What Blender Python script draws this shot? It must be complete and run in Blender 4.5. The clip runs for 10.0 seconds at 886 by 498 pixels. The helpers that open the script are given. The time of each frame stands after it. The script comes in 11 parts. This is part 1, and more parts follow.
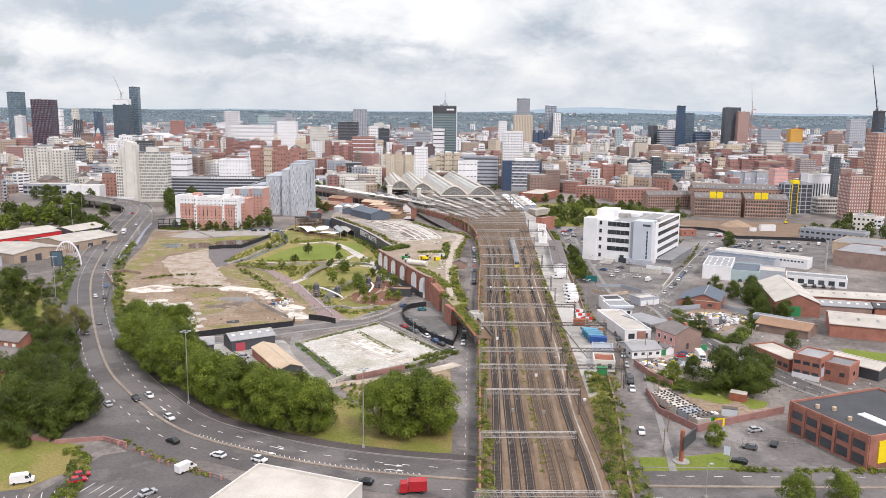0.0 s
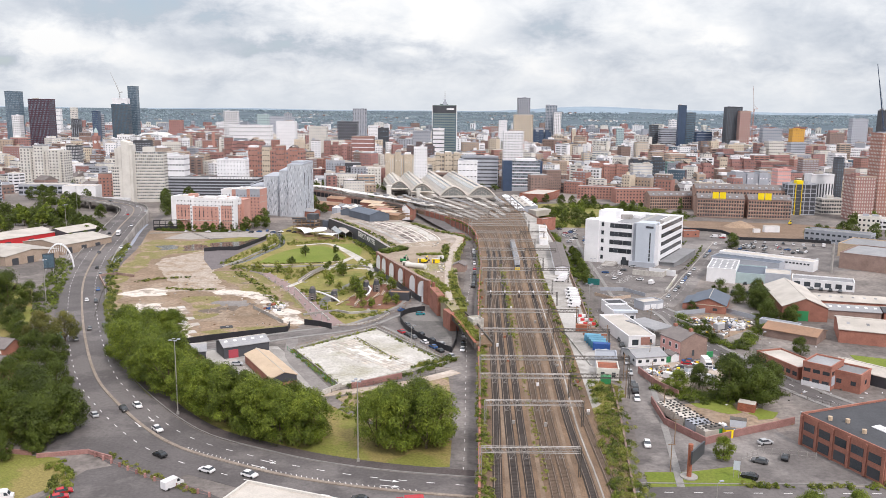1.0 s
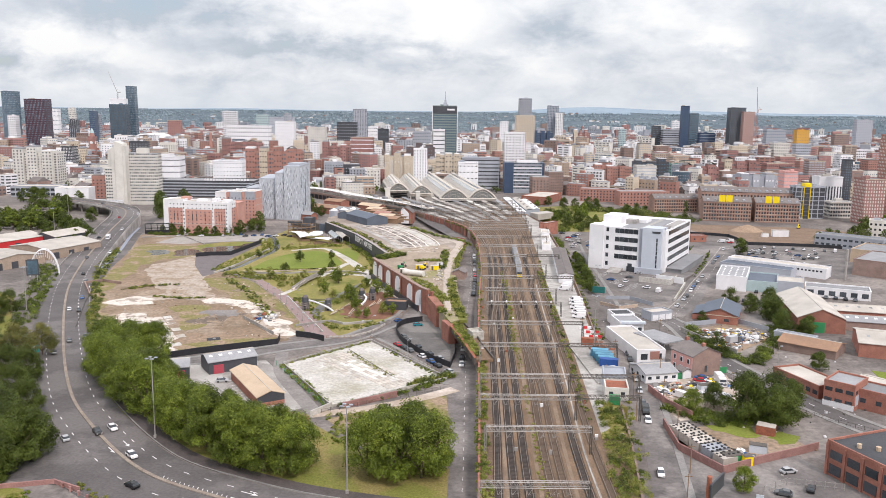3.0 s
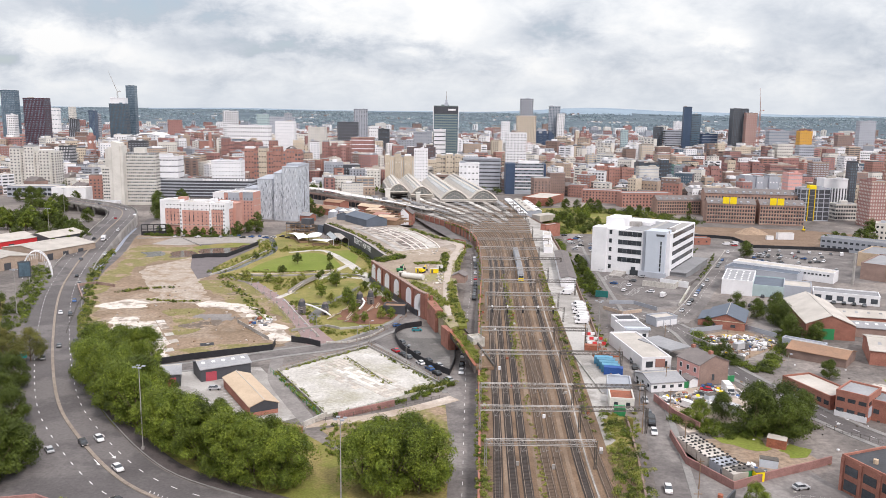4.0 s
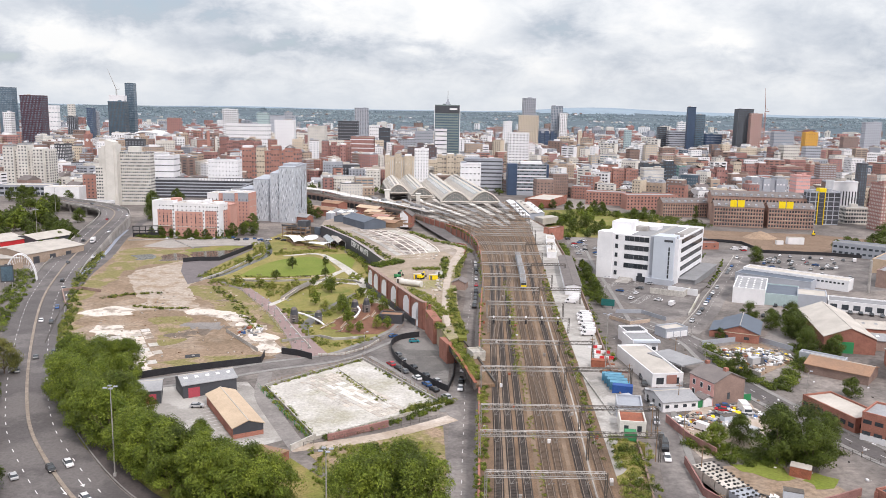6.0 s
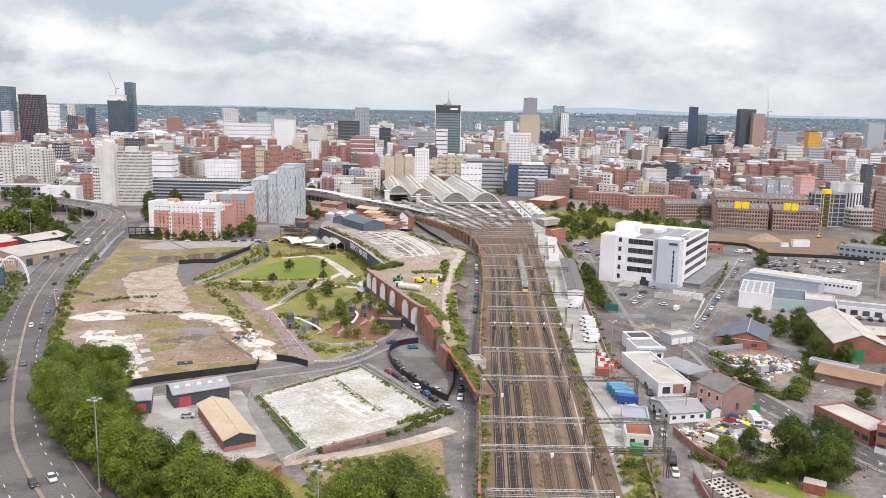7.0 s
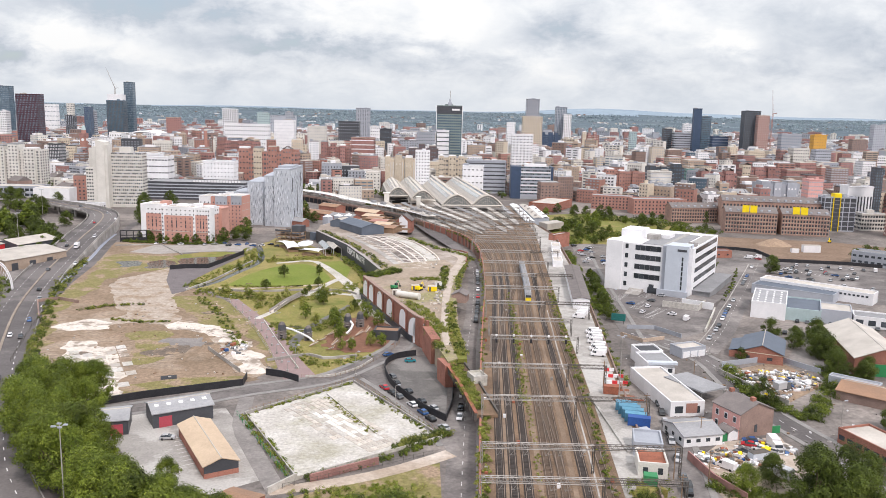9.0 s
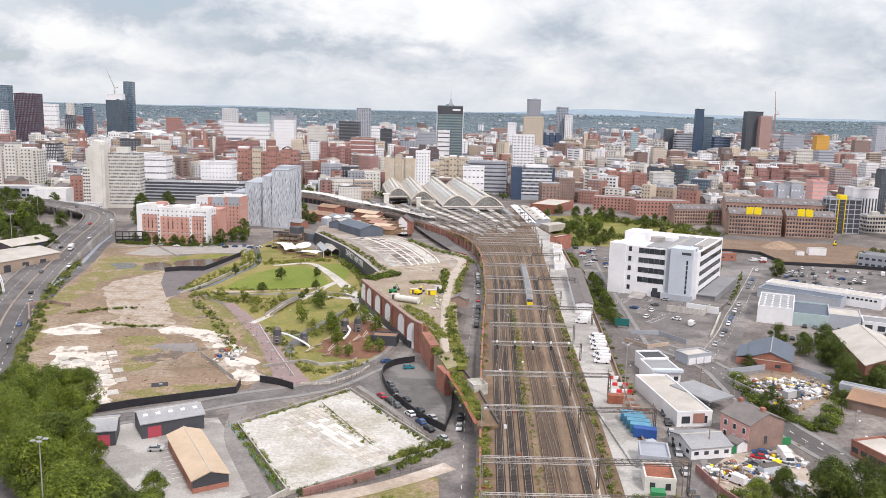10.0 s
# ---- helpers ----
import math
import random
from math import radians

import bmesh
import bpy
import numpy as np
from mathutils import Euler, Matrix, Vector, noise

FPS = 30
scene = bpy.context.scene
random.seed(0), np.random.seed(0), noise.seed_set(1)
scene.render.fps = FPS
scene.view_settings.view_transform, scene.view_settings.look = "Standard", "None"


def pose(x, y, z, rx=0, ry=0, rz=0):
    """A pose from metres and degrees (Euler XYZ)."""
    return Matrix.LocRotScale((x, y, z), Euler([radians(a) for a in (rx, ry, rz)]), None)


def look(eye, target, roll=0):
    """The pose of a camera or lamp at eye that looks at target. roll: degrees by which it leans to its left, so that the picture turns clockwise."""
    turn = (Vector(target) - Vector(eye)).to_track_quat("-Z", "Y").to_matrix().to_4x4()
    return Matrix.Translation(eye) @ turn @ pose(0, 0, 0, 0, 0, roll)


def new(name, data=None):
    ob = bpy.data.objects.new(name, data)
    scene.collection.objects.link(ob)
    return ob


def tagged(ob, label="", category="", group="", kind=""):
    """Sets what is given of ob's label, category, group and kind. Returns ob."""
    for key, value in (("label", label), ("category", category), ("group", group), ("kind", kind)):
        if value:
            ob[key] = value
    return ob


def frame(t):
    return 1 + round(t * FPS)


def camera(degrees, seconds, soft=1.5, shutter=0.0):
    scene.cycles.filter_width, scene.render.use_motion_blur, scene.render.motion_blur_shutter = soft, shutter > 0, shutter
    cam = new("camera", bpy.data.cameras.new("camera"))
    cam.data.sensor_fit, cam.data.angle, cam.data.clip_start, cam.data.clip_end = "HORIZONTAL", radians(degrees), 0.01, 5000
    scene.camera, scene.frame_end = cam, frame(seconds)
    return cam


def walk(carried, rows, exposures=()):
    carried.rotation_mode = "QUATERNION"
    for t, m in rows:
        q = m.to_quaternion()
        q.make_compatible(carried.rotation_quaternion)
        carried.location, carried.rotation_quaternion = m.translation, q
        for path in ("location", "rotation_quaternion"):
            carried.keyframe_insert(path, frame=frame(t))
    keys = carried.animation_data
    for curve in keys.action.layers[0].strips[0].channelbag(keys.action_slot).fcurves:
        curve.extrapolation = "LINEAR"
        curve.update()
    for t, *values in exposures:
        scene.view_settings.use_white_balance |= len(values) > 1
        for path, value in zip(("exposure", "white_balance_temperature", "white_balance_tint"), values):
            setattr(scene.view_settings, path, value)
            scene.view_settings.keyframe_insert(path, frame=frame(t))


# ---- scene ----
from collections import defaultdict

# camera: seconds, x, y, z, yaw, pitch, roll
cam = camera(58.5, 10.0, soft=0.5)
ROWS = [
    (0.0, 0.00, -0.00, 89.13, -0.255, -9.635, -0.571),
    (0.5, 0.30, 4.30, 89.29, -0.236, -9.662, -0.568),
    (1.0, 0.63, 8.57, 89.45, -0.235, -9.688, -0.564),
    (1.5, 0.94, 12.83, 89.61, -0.235, -9.683, -0.557),
    (2.0, 1.22, 17.03, 89.72, -0.231, -9.671, -0.547),
    (2.5, 1.47, 21.18, 89.78, -0.204, -9.665, -0.572),
    (4.0, 2.17, 33.52, 89.76, -0.098, -9.644, -0.775),
    (4.5, 2.43, 37.67, 89.80, -0.076, -9.657, -0.854),
    (5.0, 2.65, 41.84, 89.90, -0.053, -9.679, -0.925),
    (5.5, 2.85, 46.00, 90.03, -0.029, -9.697, -0.982),
    (7.0, 3.44, 58.45, 90.39, 0.063, -9.726, -1.106),
    (7.5, 3.63, 62.52, 90.48, 0.097, -9.704, -1.150),
    (8.0, 3.80, 66.51, 90.52, 0.130, -9.690, -1.194),
    (8.5, 3.99, 70.45, 90.51, 0.161, -9.681, -1.234),
    (9.0, 4.20, 74.38, 90.47, 0.172, -9.682, -1.270),
    (9.5, 4.42, 78.31, 90.43, 0.195, -9.666, -1.315),
    (10.0, 4.62, 82.25, 90.38, 0.228, -9.663, -1.358),
]


def aim(x, y, z, yaw, pitch, roll):
    a, p = radians(yaw), radians(pitch)
    way = Vector((-math.sin(a) * math.cos(p), math.cos(a) * math.cos(p), math.sin(p)))
    eye = Vector((x, y, z))
    return look(eye, eye + way, -roll)


walk(cam, [(t, aim(*r)) for t, *r in ROWS])

# ---- light: bright broken overcast ----
scene.view_settings.exposure = -0.07
SUN_TURN, SUN_HIGH = 150, 48          # compass direction of the sun (degrees right of straight ahead), its height
world = bpy.data.worlds.new("sky")
scene.world = world
world.use_nodes = True
wn, wl = world.node_tree.nodes, world.node_tree.links
wn.clear()


def wnode(kind, **values):
    n = wn.new(kind)
    for k, v in values.items():
        n.inputs[k].default_value = v
    return n


w_out, w_bg = wnode("ShaderNodeOutputWorld"), wnode("ShaderNodeBackground", Strength=1.0)
w_sky = wnode("ShaderNodeTexSky")
w_sky.sky_type, w_sky.sun_disc = "NISHITA", False
w_sky.sun_elevation, w_sky.sun_rotation = radians(SUN_HIGH), radians(SUN_TURN)
w_dim = wn.new("ShaderNodeVectorMath")
w_dim.operation = "SCALE"
w_dim.inputs["Scale"].default_value = 0.1
wl.new(w_sky.outputs[0], w_dim.inputs[0])
w_co = wnode("ShaderNodeTexCoord")
w_sep = wnode("ShaderNodeSeparateXYZ")
wl.new(w_co.outputs["Generated"], w_sep.inputs[0])


def wmath(op, a, b=None, c=None, clamp=False):
    n = wn.new("ShaderNodeMath")
    n.operation, n.use_clamp = op, clamp
    for i, v in enumerate((a, b, c)):
        if v is None:
            continue
        if isinstance(v, (int, float)):
            n.inputs[i].default_value = v
        else:
            wl.new(v, n.inputs[i])
    return n.outputs[0]


def wnoise(scale, stretch, detail, rough, shift, warp=0.0):
    m = wn.new("ShaderNodeMapping")
    m.inputs["Scale"].default_value = (1, 1, stretch)
    m.inputs["Location"].default_value = (shift, shift * 0.7, shift * 0.3)
    wl.new(w_co.outputs["Generated"], m.inputs[0])
    n = wnode("ShaderNodeTexNoise", Scale=scale, Detail=detail, Roughness=rough, Distortion=warp)
    wl.new(m.outputs[0], n.inputs["Vector"])
    return n.outputs["Fac"]


def wramp(fac, *stops):
    n = wn.new("ShaderNodeValToRGB")
    el = n.color_ramp.elements
    while len(el) < len(stops):
        el.new(0.5)
    for e, (p, c) in zip(el, stops):
        e.position, e.color = p, (*c, 1)
    wl.new(fac, n.inputs[0])
    return n.outputs[0]


def wmix(fac, a, b, kind="MIX"):
    n = wn.new("ShaderNodeMix")
    n.data_type, n.blend_type = "RGBA", kind
    for sock, v in ((n.inputs["Factor"], fac), (n.inputs["A"], a), (n.inputs["B"], b)):
        if isinstance(v, (int, float)):
            sock.default_value = v
        elif isinstance(v, tuple):
            sock.default_value = (*v, 1)
        else:
            wl.new(v, sock)
    return n.outputs["Result"]


w_up = w_sep.outputs["Z"]
# a flat layer of cloud seen in perspective
w_low = wmath("ADD", wmath("MAXIMUM", w_up, 0.0), 0.16)
w_flat = wn.new("ShaderNodeCombineXYZ")
for axis in "XY":
    wl.new(wmath("DIVIDE", w_sep.outputs[axis], w_low), w_flat.inputs[axis])


def layer(scale, detail, rough, shift, warp):
    m = wn.new("ShaderNodeMapping")
    m.inputs["Location"].default_value = (shift, shift * 0.7, shift * 0.3)
    wl.new(w_flat.outputs[0], m.inputs[0])
    n = wnode("ShaderNodeTexNoise", Scale=scale, Detail=detail, Roughness=rough, Distortion=warp)
    wl.new(m.outputs[0], n.inputs["Vector"])
    return n.outputs["Fac"]


big = layer(0.85, 9, 0.52, 5.3, 0.25)
mid = wnoise(13.0, 2.0, 10, 0.55, 2.7, 0.2)
puff = layer(2.6, 10, 0.55, 1.9, 0.3)
w_in = wmath("DIVIDE", 1.0, wmath("MAXIMUM", w_sep.outputs["Y"], 0.25))
w_u0, w_v0 = wmath("MULTIPLY", w_sep.outputs["X"], w_in), wmath("MULTIPLY", w_up, w_in)
w_pic = wn.new("ShaderNodeCombineXYZ")
wl.new(w_u0, w_pic.inputs["X"])
wl.new(wmath("MULTIPLY", w_v0, 2.0), w_pic.inputs["Y"])


def billow(scale, detail, rough, shift, warp=0.0):
    n = wnode("ShaderNodeTexNoise", Scale=scale, Detail=detail, Roughness=rough, Distortion=warp)
    m = wn.new("ShaderNodeMapping")
    m.inputs["Location"].default_value = (shift, shift * 0.6, shift)
    wl.new(w_pic.outputs[0], m.inputs[0])
    wl.new(m.outputs[0], n.inputs["Vector"])
    return n.outputs["Fac"]


heap, tuft, edge = billow(6.5, 10, 0.56, 3.1, 0.3), billow(17.0, 10, 0.6, 8.4, 0.3), billow(24.0, 8, 0.62, 5.5, 0.2)
w_u = wmath("ADD", w_u0, wmath("MULTIPLY_ADD", tuft, 0.13, -0.065))
w_v = wmath("ADD", w_v0, wmath("MULTIPLY_ADD", edge, 0.05, -0.025))
w_front = wmath("MULTIPLY_ADD", w_sep.outputs["Y"], 4.0, -1.0, clamp=True)


def bank_of_cloud(u, v, wide, high, lift):
    """One broad cumulus (lift above 0) or shaded cloud base (below 0) in the sky ahead."""
    a = wmath("POWER", wmath("MULTIPLY", wmath("ABSOLUTE", wmath("SUBTRACT", w_u, u)), 1 / wide), 2.0)
    b = wmath("POWER", wmath("MULTIPLY", wmath("ABSOLUTE", wmath("SUBTRACT", w_v, v)), 1 / high), 2.0)
    return wmath("MULTIPLY", wmath("EXPONENT", wmath("MULTIPLY", wmath("ADD", a, b), -1.0)), lift)


w_shape = wmath("MULTIPLY", w_front, 0.0)
for u, v, wide, high, lift in ((-0.12, 0.145, 0.10, 0.045, 1.1), (0.01, 0.10, 0.05, 0.035, 0.9), (0.11, 0.068, 0.04, 0.012, 0.6), (-0.37, 0.130, 0.15, 0.036, -1.0), (-0.17, 0.078, 0.12, 0.013, -1.0), (-0.03, 0.060, 0.10, 0.010, -0.4),
                               (-0.47, 0.084, 0.06, 0.020, 0.85), (-0.55, 0.060, 0.05, 0.018, -0.9), (-0.39, 0.072, 0.04, 0.018, 0.6), (-0.29, 0.040, 0.08, 0.012, -0.5), (0.35, 0.095, 0.028, 0.012, 0.9), (0.12, 0.105, 0.06, 0.016, -0.6),
                               (0.27, 0.125, 0.12, 0.03, 0.3), (0.50, 0.100, 0.08, 0.04, -0.4), (0.22, 0.065, 0.08, 0.012, -0.3), (-0.45, 0.030, 0.10, 0.010, 0.4), (0.38, 0.068, 0.06, 0.012, -0.3)):
    w_shape = wmath("ADD", w_shape, wmath("MULTIPLY", bank_of_cloud(u, v, wide, high, lift), w_front))
w_back = wmath("ADD", wmath("ADD", wmath("MULTIPLY", big, 0.34), wmath("MULTIPLY", puff, 0.36)), wmath("MULTIPLY_ADD", mid, 0.3, 0.01))
w_ahead = wmath("ADD", wmath("MULTIPLY_ADD", heap, 0.34, 0.325), wmath("MULTIPLY_ADD", tuft, 0.30, -0.15))
w_ahead = wmath("MULTIPLY_ADD", w_shape, 0.17, w_ahead)
w_sum = wmath("ADD", wmath("MULTIPLY", w_ahead, w_front), wmath("MULTIPLY", w_back, wmath("SUBTRACT", 1.0, w_front)))
cloud = wramp(w_sum, (0.36, (0.52, 0.57, 0.65)), (0.43, (0.65, 0.69, 0.755)), (0.485, (0.755, 0.785, 0.835)), (0.52, (0.82, 0.845, 0.885)), (0.555, (0.885, 0.90, 0.925)), (0.61, (0.97, 0.97, 0.972)))
haze = wmath("MULTIPLY_ADD", w_up, -22.0, 1.0, clamp=True)
cloud = wmix(wmath("MULTIPLY", haze, 0.65), cloud, (0.74, 0.79, 0.86))
gap = wmath("MULTIPLY", wmath("MULTIPLY_ADD", w_sum, -9.0, 3.6, clamp=True), 0.5)
w_mixed = wmix(gap, cloud, w_dim.outputs[0])
w_top = wmath("MULTIPLY_ADD", wmath("MAXIMUM", w_up, 0.0), 0.9, 1.0)
w_scaled = wn.new("ShaderNodeVectorMath")
w_scaled.operation = "SCALE"
wl.new(w_mixed, w_scaled.inputs[0])
wl.new(w_top, w_scaled.inputs["Scale"])
wl.new(w_scaled.outputs[0], w_bg.inputs["Color"])
wl.new(w_bg.outputs[0], w_out.inputs[0])

sun = new("sun", bpy.data.lights.new("sun", "SUN"))
sun.data.energy, sun.data.angle, sun.data.color = 2.5, radians(5), (1.0, 0.925, 0.875)
s_a, s_e = radians(SUN_TURN), radians(SUN_HIGH)
sun.matrix_world = look((0, 0, 300), Vector((0, 0, 300)) - Vector((math.sin(s_a) * math.cos(s_e), math.cos(s_a) * math.cos(s_e), math.sin(s_e))))

# ---- materials ----
def surface(name, a, b=None, scale=0.3, fine=6.0, rough=0.85, metal=0.0, bump=0.0, vary=0.0, island=0.0, third=None, contrast=0.16, strong=0.25, spec=0.35, patch=0.06):
    """A mottled surface: a and b blend in patches of 1/scale metres, third shows in larger stains; vary: by object; island: by piece."""
    m = bpy.data.materials.new(name)
    m.use_nodes = True
    nt = m.node_tree
    n, l = nt.nodes, nt.links
    bs = n["Principled BSDF"]
    bs.inputs["Roughness"].default_value, bs.inputs["Metallic"].default_value = rough, metal
    bs.inputs["Specular IOR Level"].default_value = spec
    geo = n.new("ShaderNodeNewGeometry")

    def nz(sc, detail=4, ro=0.6):
        t = n.new("ShaderNodeTexNoise")
        t.inputs["Scale"].default_value, t.inputs["Detail"].default_value, t.inputs["Roughness"].default_value = sc, detail, ro
        l.new(geo.outputs["Position"], t.inputs["Vector"])
        return t.outputs["Fac"]

    def step(f, lo, hi):
        r = n.new("ShaderNodeMapRange")
        r.inputs["From Min"].default_value, r.inputs["From Max"].default_value = lo, hi
        l.new(f, r.inputs["Value"])
        return r.outputs["Result"]

    def mix(f, x, y, kind="MIX"):
        k = n.new("ShaderNodeMix")
        k.data_type, k.blend_type = "RGBA", kind
        for s, v in ((k.inputs["Factor"], f), (k.inputs["A"], x), (k.inputs["B"], y)):
            if isinstance(v, (int, float)):
                s.default_value = v
            elif isinstance(v, tuple):
                s.default_value = (*v, 1)
            else:
                l.new(v, s)
        return k.outputs["Result"]

    b = b or tuple(c * 0.8 for c in a)
    a, b, third = (k and tuple(c * f for c, f in zip(k, (1.015, 0.985, 1.02))) for k in (a, b, third))
    col = mix(step(nz(scale), 0.5 - contrast, 0.5 + contrast), a, b)
    if third:
        col = mix(step(nz(scale * 0.37, 5, 0.65), 0.5, 0.5 + patch), col, third)
    grain = nz(fine, 3, 0.7)
    g = n.new("ShaderNodeMapRange")
    g.inputs["From Min"].default_value, g.inputs["From Max"].default_value = 0.3, 0.7
    g.inputs["To Min"].default_value, g.inputs["To Max"].default_value = 1 - strong, 1 + strong
    l.new(grain, g.inputs["Value"])
    hsv = n.new("ShaderNodeHueSaturation")
    l.new(col, hsv.inputs["Color"])
    val = g.outputs["Result"]
    for amount, sock in ((vary, "o"), (island, "i")):
        if amount:
            src = n.new("ShaderNodeObjectInfo").outputs["Random"] if sock == "o" else geo.outputs["Random Per Island"]
            r = n.new("ShaderNodeMapRange")
            r.inputs["To Min"].default_value, r.inputs["To Max"].default_value = 1 - amount, 1 + amount
            l.new(src, r.inputs["Value"])
            mu = n.new("ShaderNodeMath")
            mu.operation = "MULTIPLY"
            l.new(val, mu.inputs[0])
            l.new(r.outputs["Result"], mu.inputs[1])
            val = mu.outputs[0]
    l.new(val, hsv.inputs["Value"])
    l.new(hsv.outputs["Color"], bs.inputs["Base Color"])
    if bump:
        bp = n.new("ShaderNodeBump")
        bp.inputs["Strength"].default_value, bp.inputs["Distance"].default_value = bump, 0.05
        l.new(grain, bp.inputs["Height"])
        l.new(bp.outputs["Normal"], bs.inputs["Normal"])
    return m


def leafy(name, a, b, c, island=0.4):
    """Foliage: each leaf spray its own green, light coming through."""
    m = surface(name, a, b, scale=0.25, fine=2.0, rough=0.55, island=island, vary=0.12, strong=0.2, spec=0.25, third=c, patch=0.2)
    n, l = m.node_tree.nodes, m.node_tree.links
    bs, out = n["Principled BSDF"], n["Material Output"]
    tr = n.new("ShaderNodeBsdfTranslucent")
    l.new(bs.inputs["Base Color"].links[0].from_socket, tr.inputs["Color"])
    mx = n.new("ShaderNodeMixShader")
    mx.inputs[0].default_value = 0.2
    l.new(bs.outputs[0], mx.inputs[1])
    l.new(tr.outputs[0], mx.inputs[2])
    l.new(mx.outputs[0], out.inputs["Surface"])
    return m


asphalt = surface("asphalt", (0.128, 0.117, 0.114), (0.092, 0.084, 0.082), 0.07, 1.2, 0.9, bump=0.2, third=(0.155, 0.142, 0.136), strong=0.18)
asphalt_old = surface("worn asphalt", (0.185, 0.17, 0.16), (0.11, 0.10, 0.096), 0.09, 0.8, 0.92, bump=0.2, third=(0.24, 0.222, 0.207), strong=0.2, patch=0.1)
tarmac_pale = surface("pale worn tarmac", (0.255, 0.238, 0.222), (0.19, 0.176, 0.165), 0.12, 0.9, 0.92, bump=0.2, third=(0.14, 0.13, 0.122), strong=0.18, patch=0.15)
asphalt_dark = surface("dark asphalt", (0.10, 0.084, 0.08), (0.075, 0.064, 0.061), 0.15, 2.0, 0.9, bump=0.2)
urban = surface("town ground", (0.19, 0.17, 0.155), (0.11, 0.098, 0.09), 0.045, 0.5, 0.92, third=(0.265, 0.235, 0.21), strong=0.3, bump=0.2, patch=0.12)
concrete = surface("pale concrete", (0.55, 0.535, 0.495), (0.42, 0.40, 0.36), 0.12, 1.0, 0.9, bump=0.2, third=(0.35, 0.335, 0.265), strong=0.25, patch=0.16)
concrete_grey = surface("grey concrete", (0.36, 0.345, 0.315), (0.26, 0.245, 0.225), 0.12, 1.5, 0.9, bump=0.2, third=(0.43, 0.415, 0.385), strong=0.16)
slab_white = surface("bleached slab", (0.72, 0.69, 0.63), (0.60, 0.56, 0.50), 0.3, 1.5, 0.85, vary=0.06, strong=0.1)
slab_pink = surface("worn dull slab", (0.50, 0.47, 0.415), (0.42, 0.375, 0.32), 0.4, 1.5, 0.9, vary=0.18, strong=0.18)
dirt = surface("bare dirt", (0.28, 0.205, 0.142), (0.185, 0.134, 0.088), 0.05, 0.6, 0.95, third=(0.37, 0.31, 0.245), bump=0.4, strong=0.32, patch=0.2)
dirt_pale = surface("pale hardstanding", (0.455, 0.39, 0.325), (0.34, 0.275, 0.21), 0.06, 0.6, 0.95, third=(0.55, 0.49, 0.425), bump=0.3, strong=0.18)
dirt_weedy = surface("weedy dirt", (0.225, 0.19, 0.082), (0.165, 0.155, 0.05), 0.25, 0.9, 0.95, third=(0.295, 0.218, 0.15), bump=0.4, strong=0.32, patch=0.1)
hard_broken = surface("broken hardstanding", (0.42, 0.365, 0.305), (0.315, 0.26, 0.205), 0.3, 0.8, 0.95, third=(0.27, 0.20, 0.135), bump=0.3, strong=0.24, patch=0.12)
slab_broken = surface("stained floor slab", (0.66, 0.61, 0.545), (0.55, 0.49, 0.42), 0.35, 1.0, 0.9, third=(0.27, 0.225, 0.18), bump=0.2, strong=0.15, patch=0.1)
mud = surface("dark wet mud", (0.16, 0.125, 0.095), (0.105, 0.08, 0.06), 0.5, 1.5, 0.7, strong=0.3, third=(0.285, 0.21, 0.14), patch=0.08)
earth = surface("dug earth", (0.17, 0.115, 0.078), (0.225, 0.16, 0.112), 0.06, 0.5, 0.95, bump=0.4)
gravel = surface("dark gravel", (0.155, 0.148, 0.138), (0.105, 0.10, 0.095), 0.12, 2.5, 0.95, third=(0.20, 0.19, 0.178), bump=0.4, strong=0.25)
ballast = surface("ballast", (0.215, 0.145, 0.093), (0.135, 0.09, 0.058), 0.1, 2.2, 0.95, third=(0.105, 0.073, 0.05), bump=0.4, strong=0.4, patch=0.16)
ballast_track = surface("track ballast", (0.095, 0.07, 0.052), (0.14, 0.10, 0.07), 0.08, 2.0, 0.95, strong=0.3)
ballast_dark = surface("oily ballast", (0.036, 0.031, 0.03), (0.06, 0.049, 0.043), 0.12, 2.0, 0.9, bump=0.4)
grass = surface("rough grass", (0.145, 0.16, 0.028), (0.19, 0.185, 0.045), 0.12, 1.5, 0.9, third=(0.23, 0.19, 0.065), bump=0.5, strong=0.3)
grass_fresh = surface("mown grass", (0.13, 0.175, 0.021), (0.17, 0.205, 0.03), 0.06, 1.2, 0.9, bump=0.4, strong=0.24, third=(0.19, 0.205, 0.045), patch=0.2)
grass_dry = surface("dry weeds", (0.21, 0.19, 0.052), (0.27, 0.22, 0.085), 0.09, 1.2, 0.95, third=(0.135, 0.145, 0.035), bump=0.5, strong=0.36, patch=0.2)
paving = surface("mauve brick paving", (0.29, 0.215, 0.205), (0.25, 0.18, 0.17), 0.2, 3.0, 0.9, strong=0.12)
paint_white = surface("road paint", (0.78, 0.78, 0.76), (0.66, 0.66, 0.64), 0.5, 4.0, 0.7, strong=0.12)
ochre = surface("ochre cladding", (0.64, 0.36, 0.07), (0.56, 0.31, 0.06), 0.2, 2.0, 0.6, strong=0.08)
hotel_brick = surface("pinkish hotel brick", (0.55, 0.315, 0.255), (0.48, 0.265, 0.215), 0.12, 3.0, 0.9, strong=0.12)
flagstone = surface("worn flagstone", (0.27, 0.26, 0.245), (0.20, 0.195, 0.185), 0.2, 2.0, 0.9, strong=0.15)
paint_blue = surface("faded blue road surfacing", (0.26, 0.29, 0.36), (0.30, 0.325, 0.37), 0.2, 3.0, 0.8)
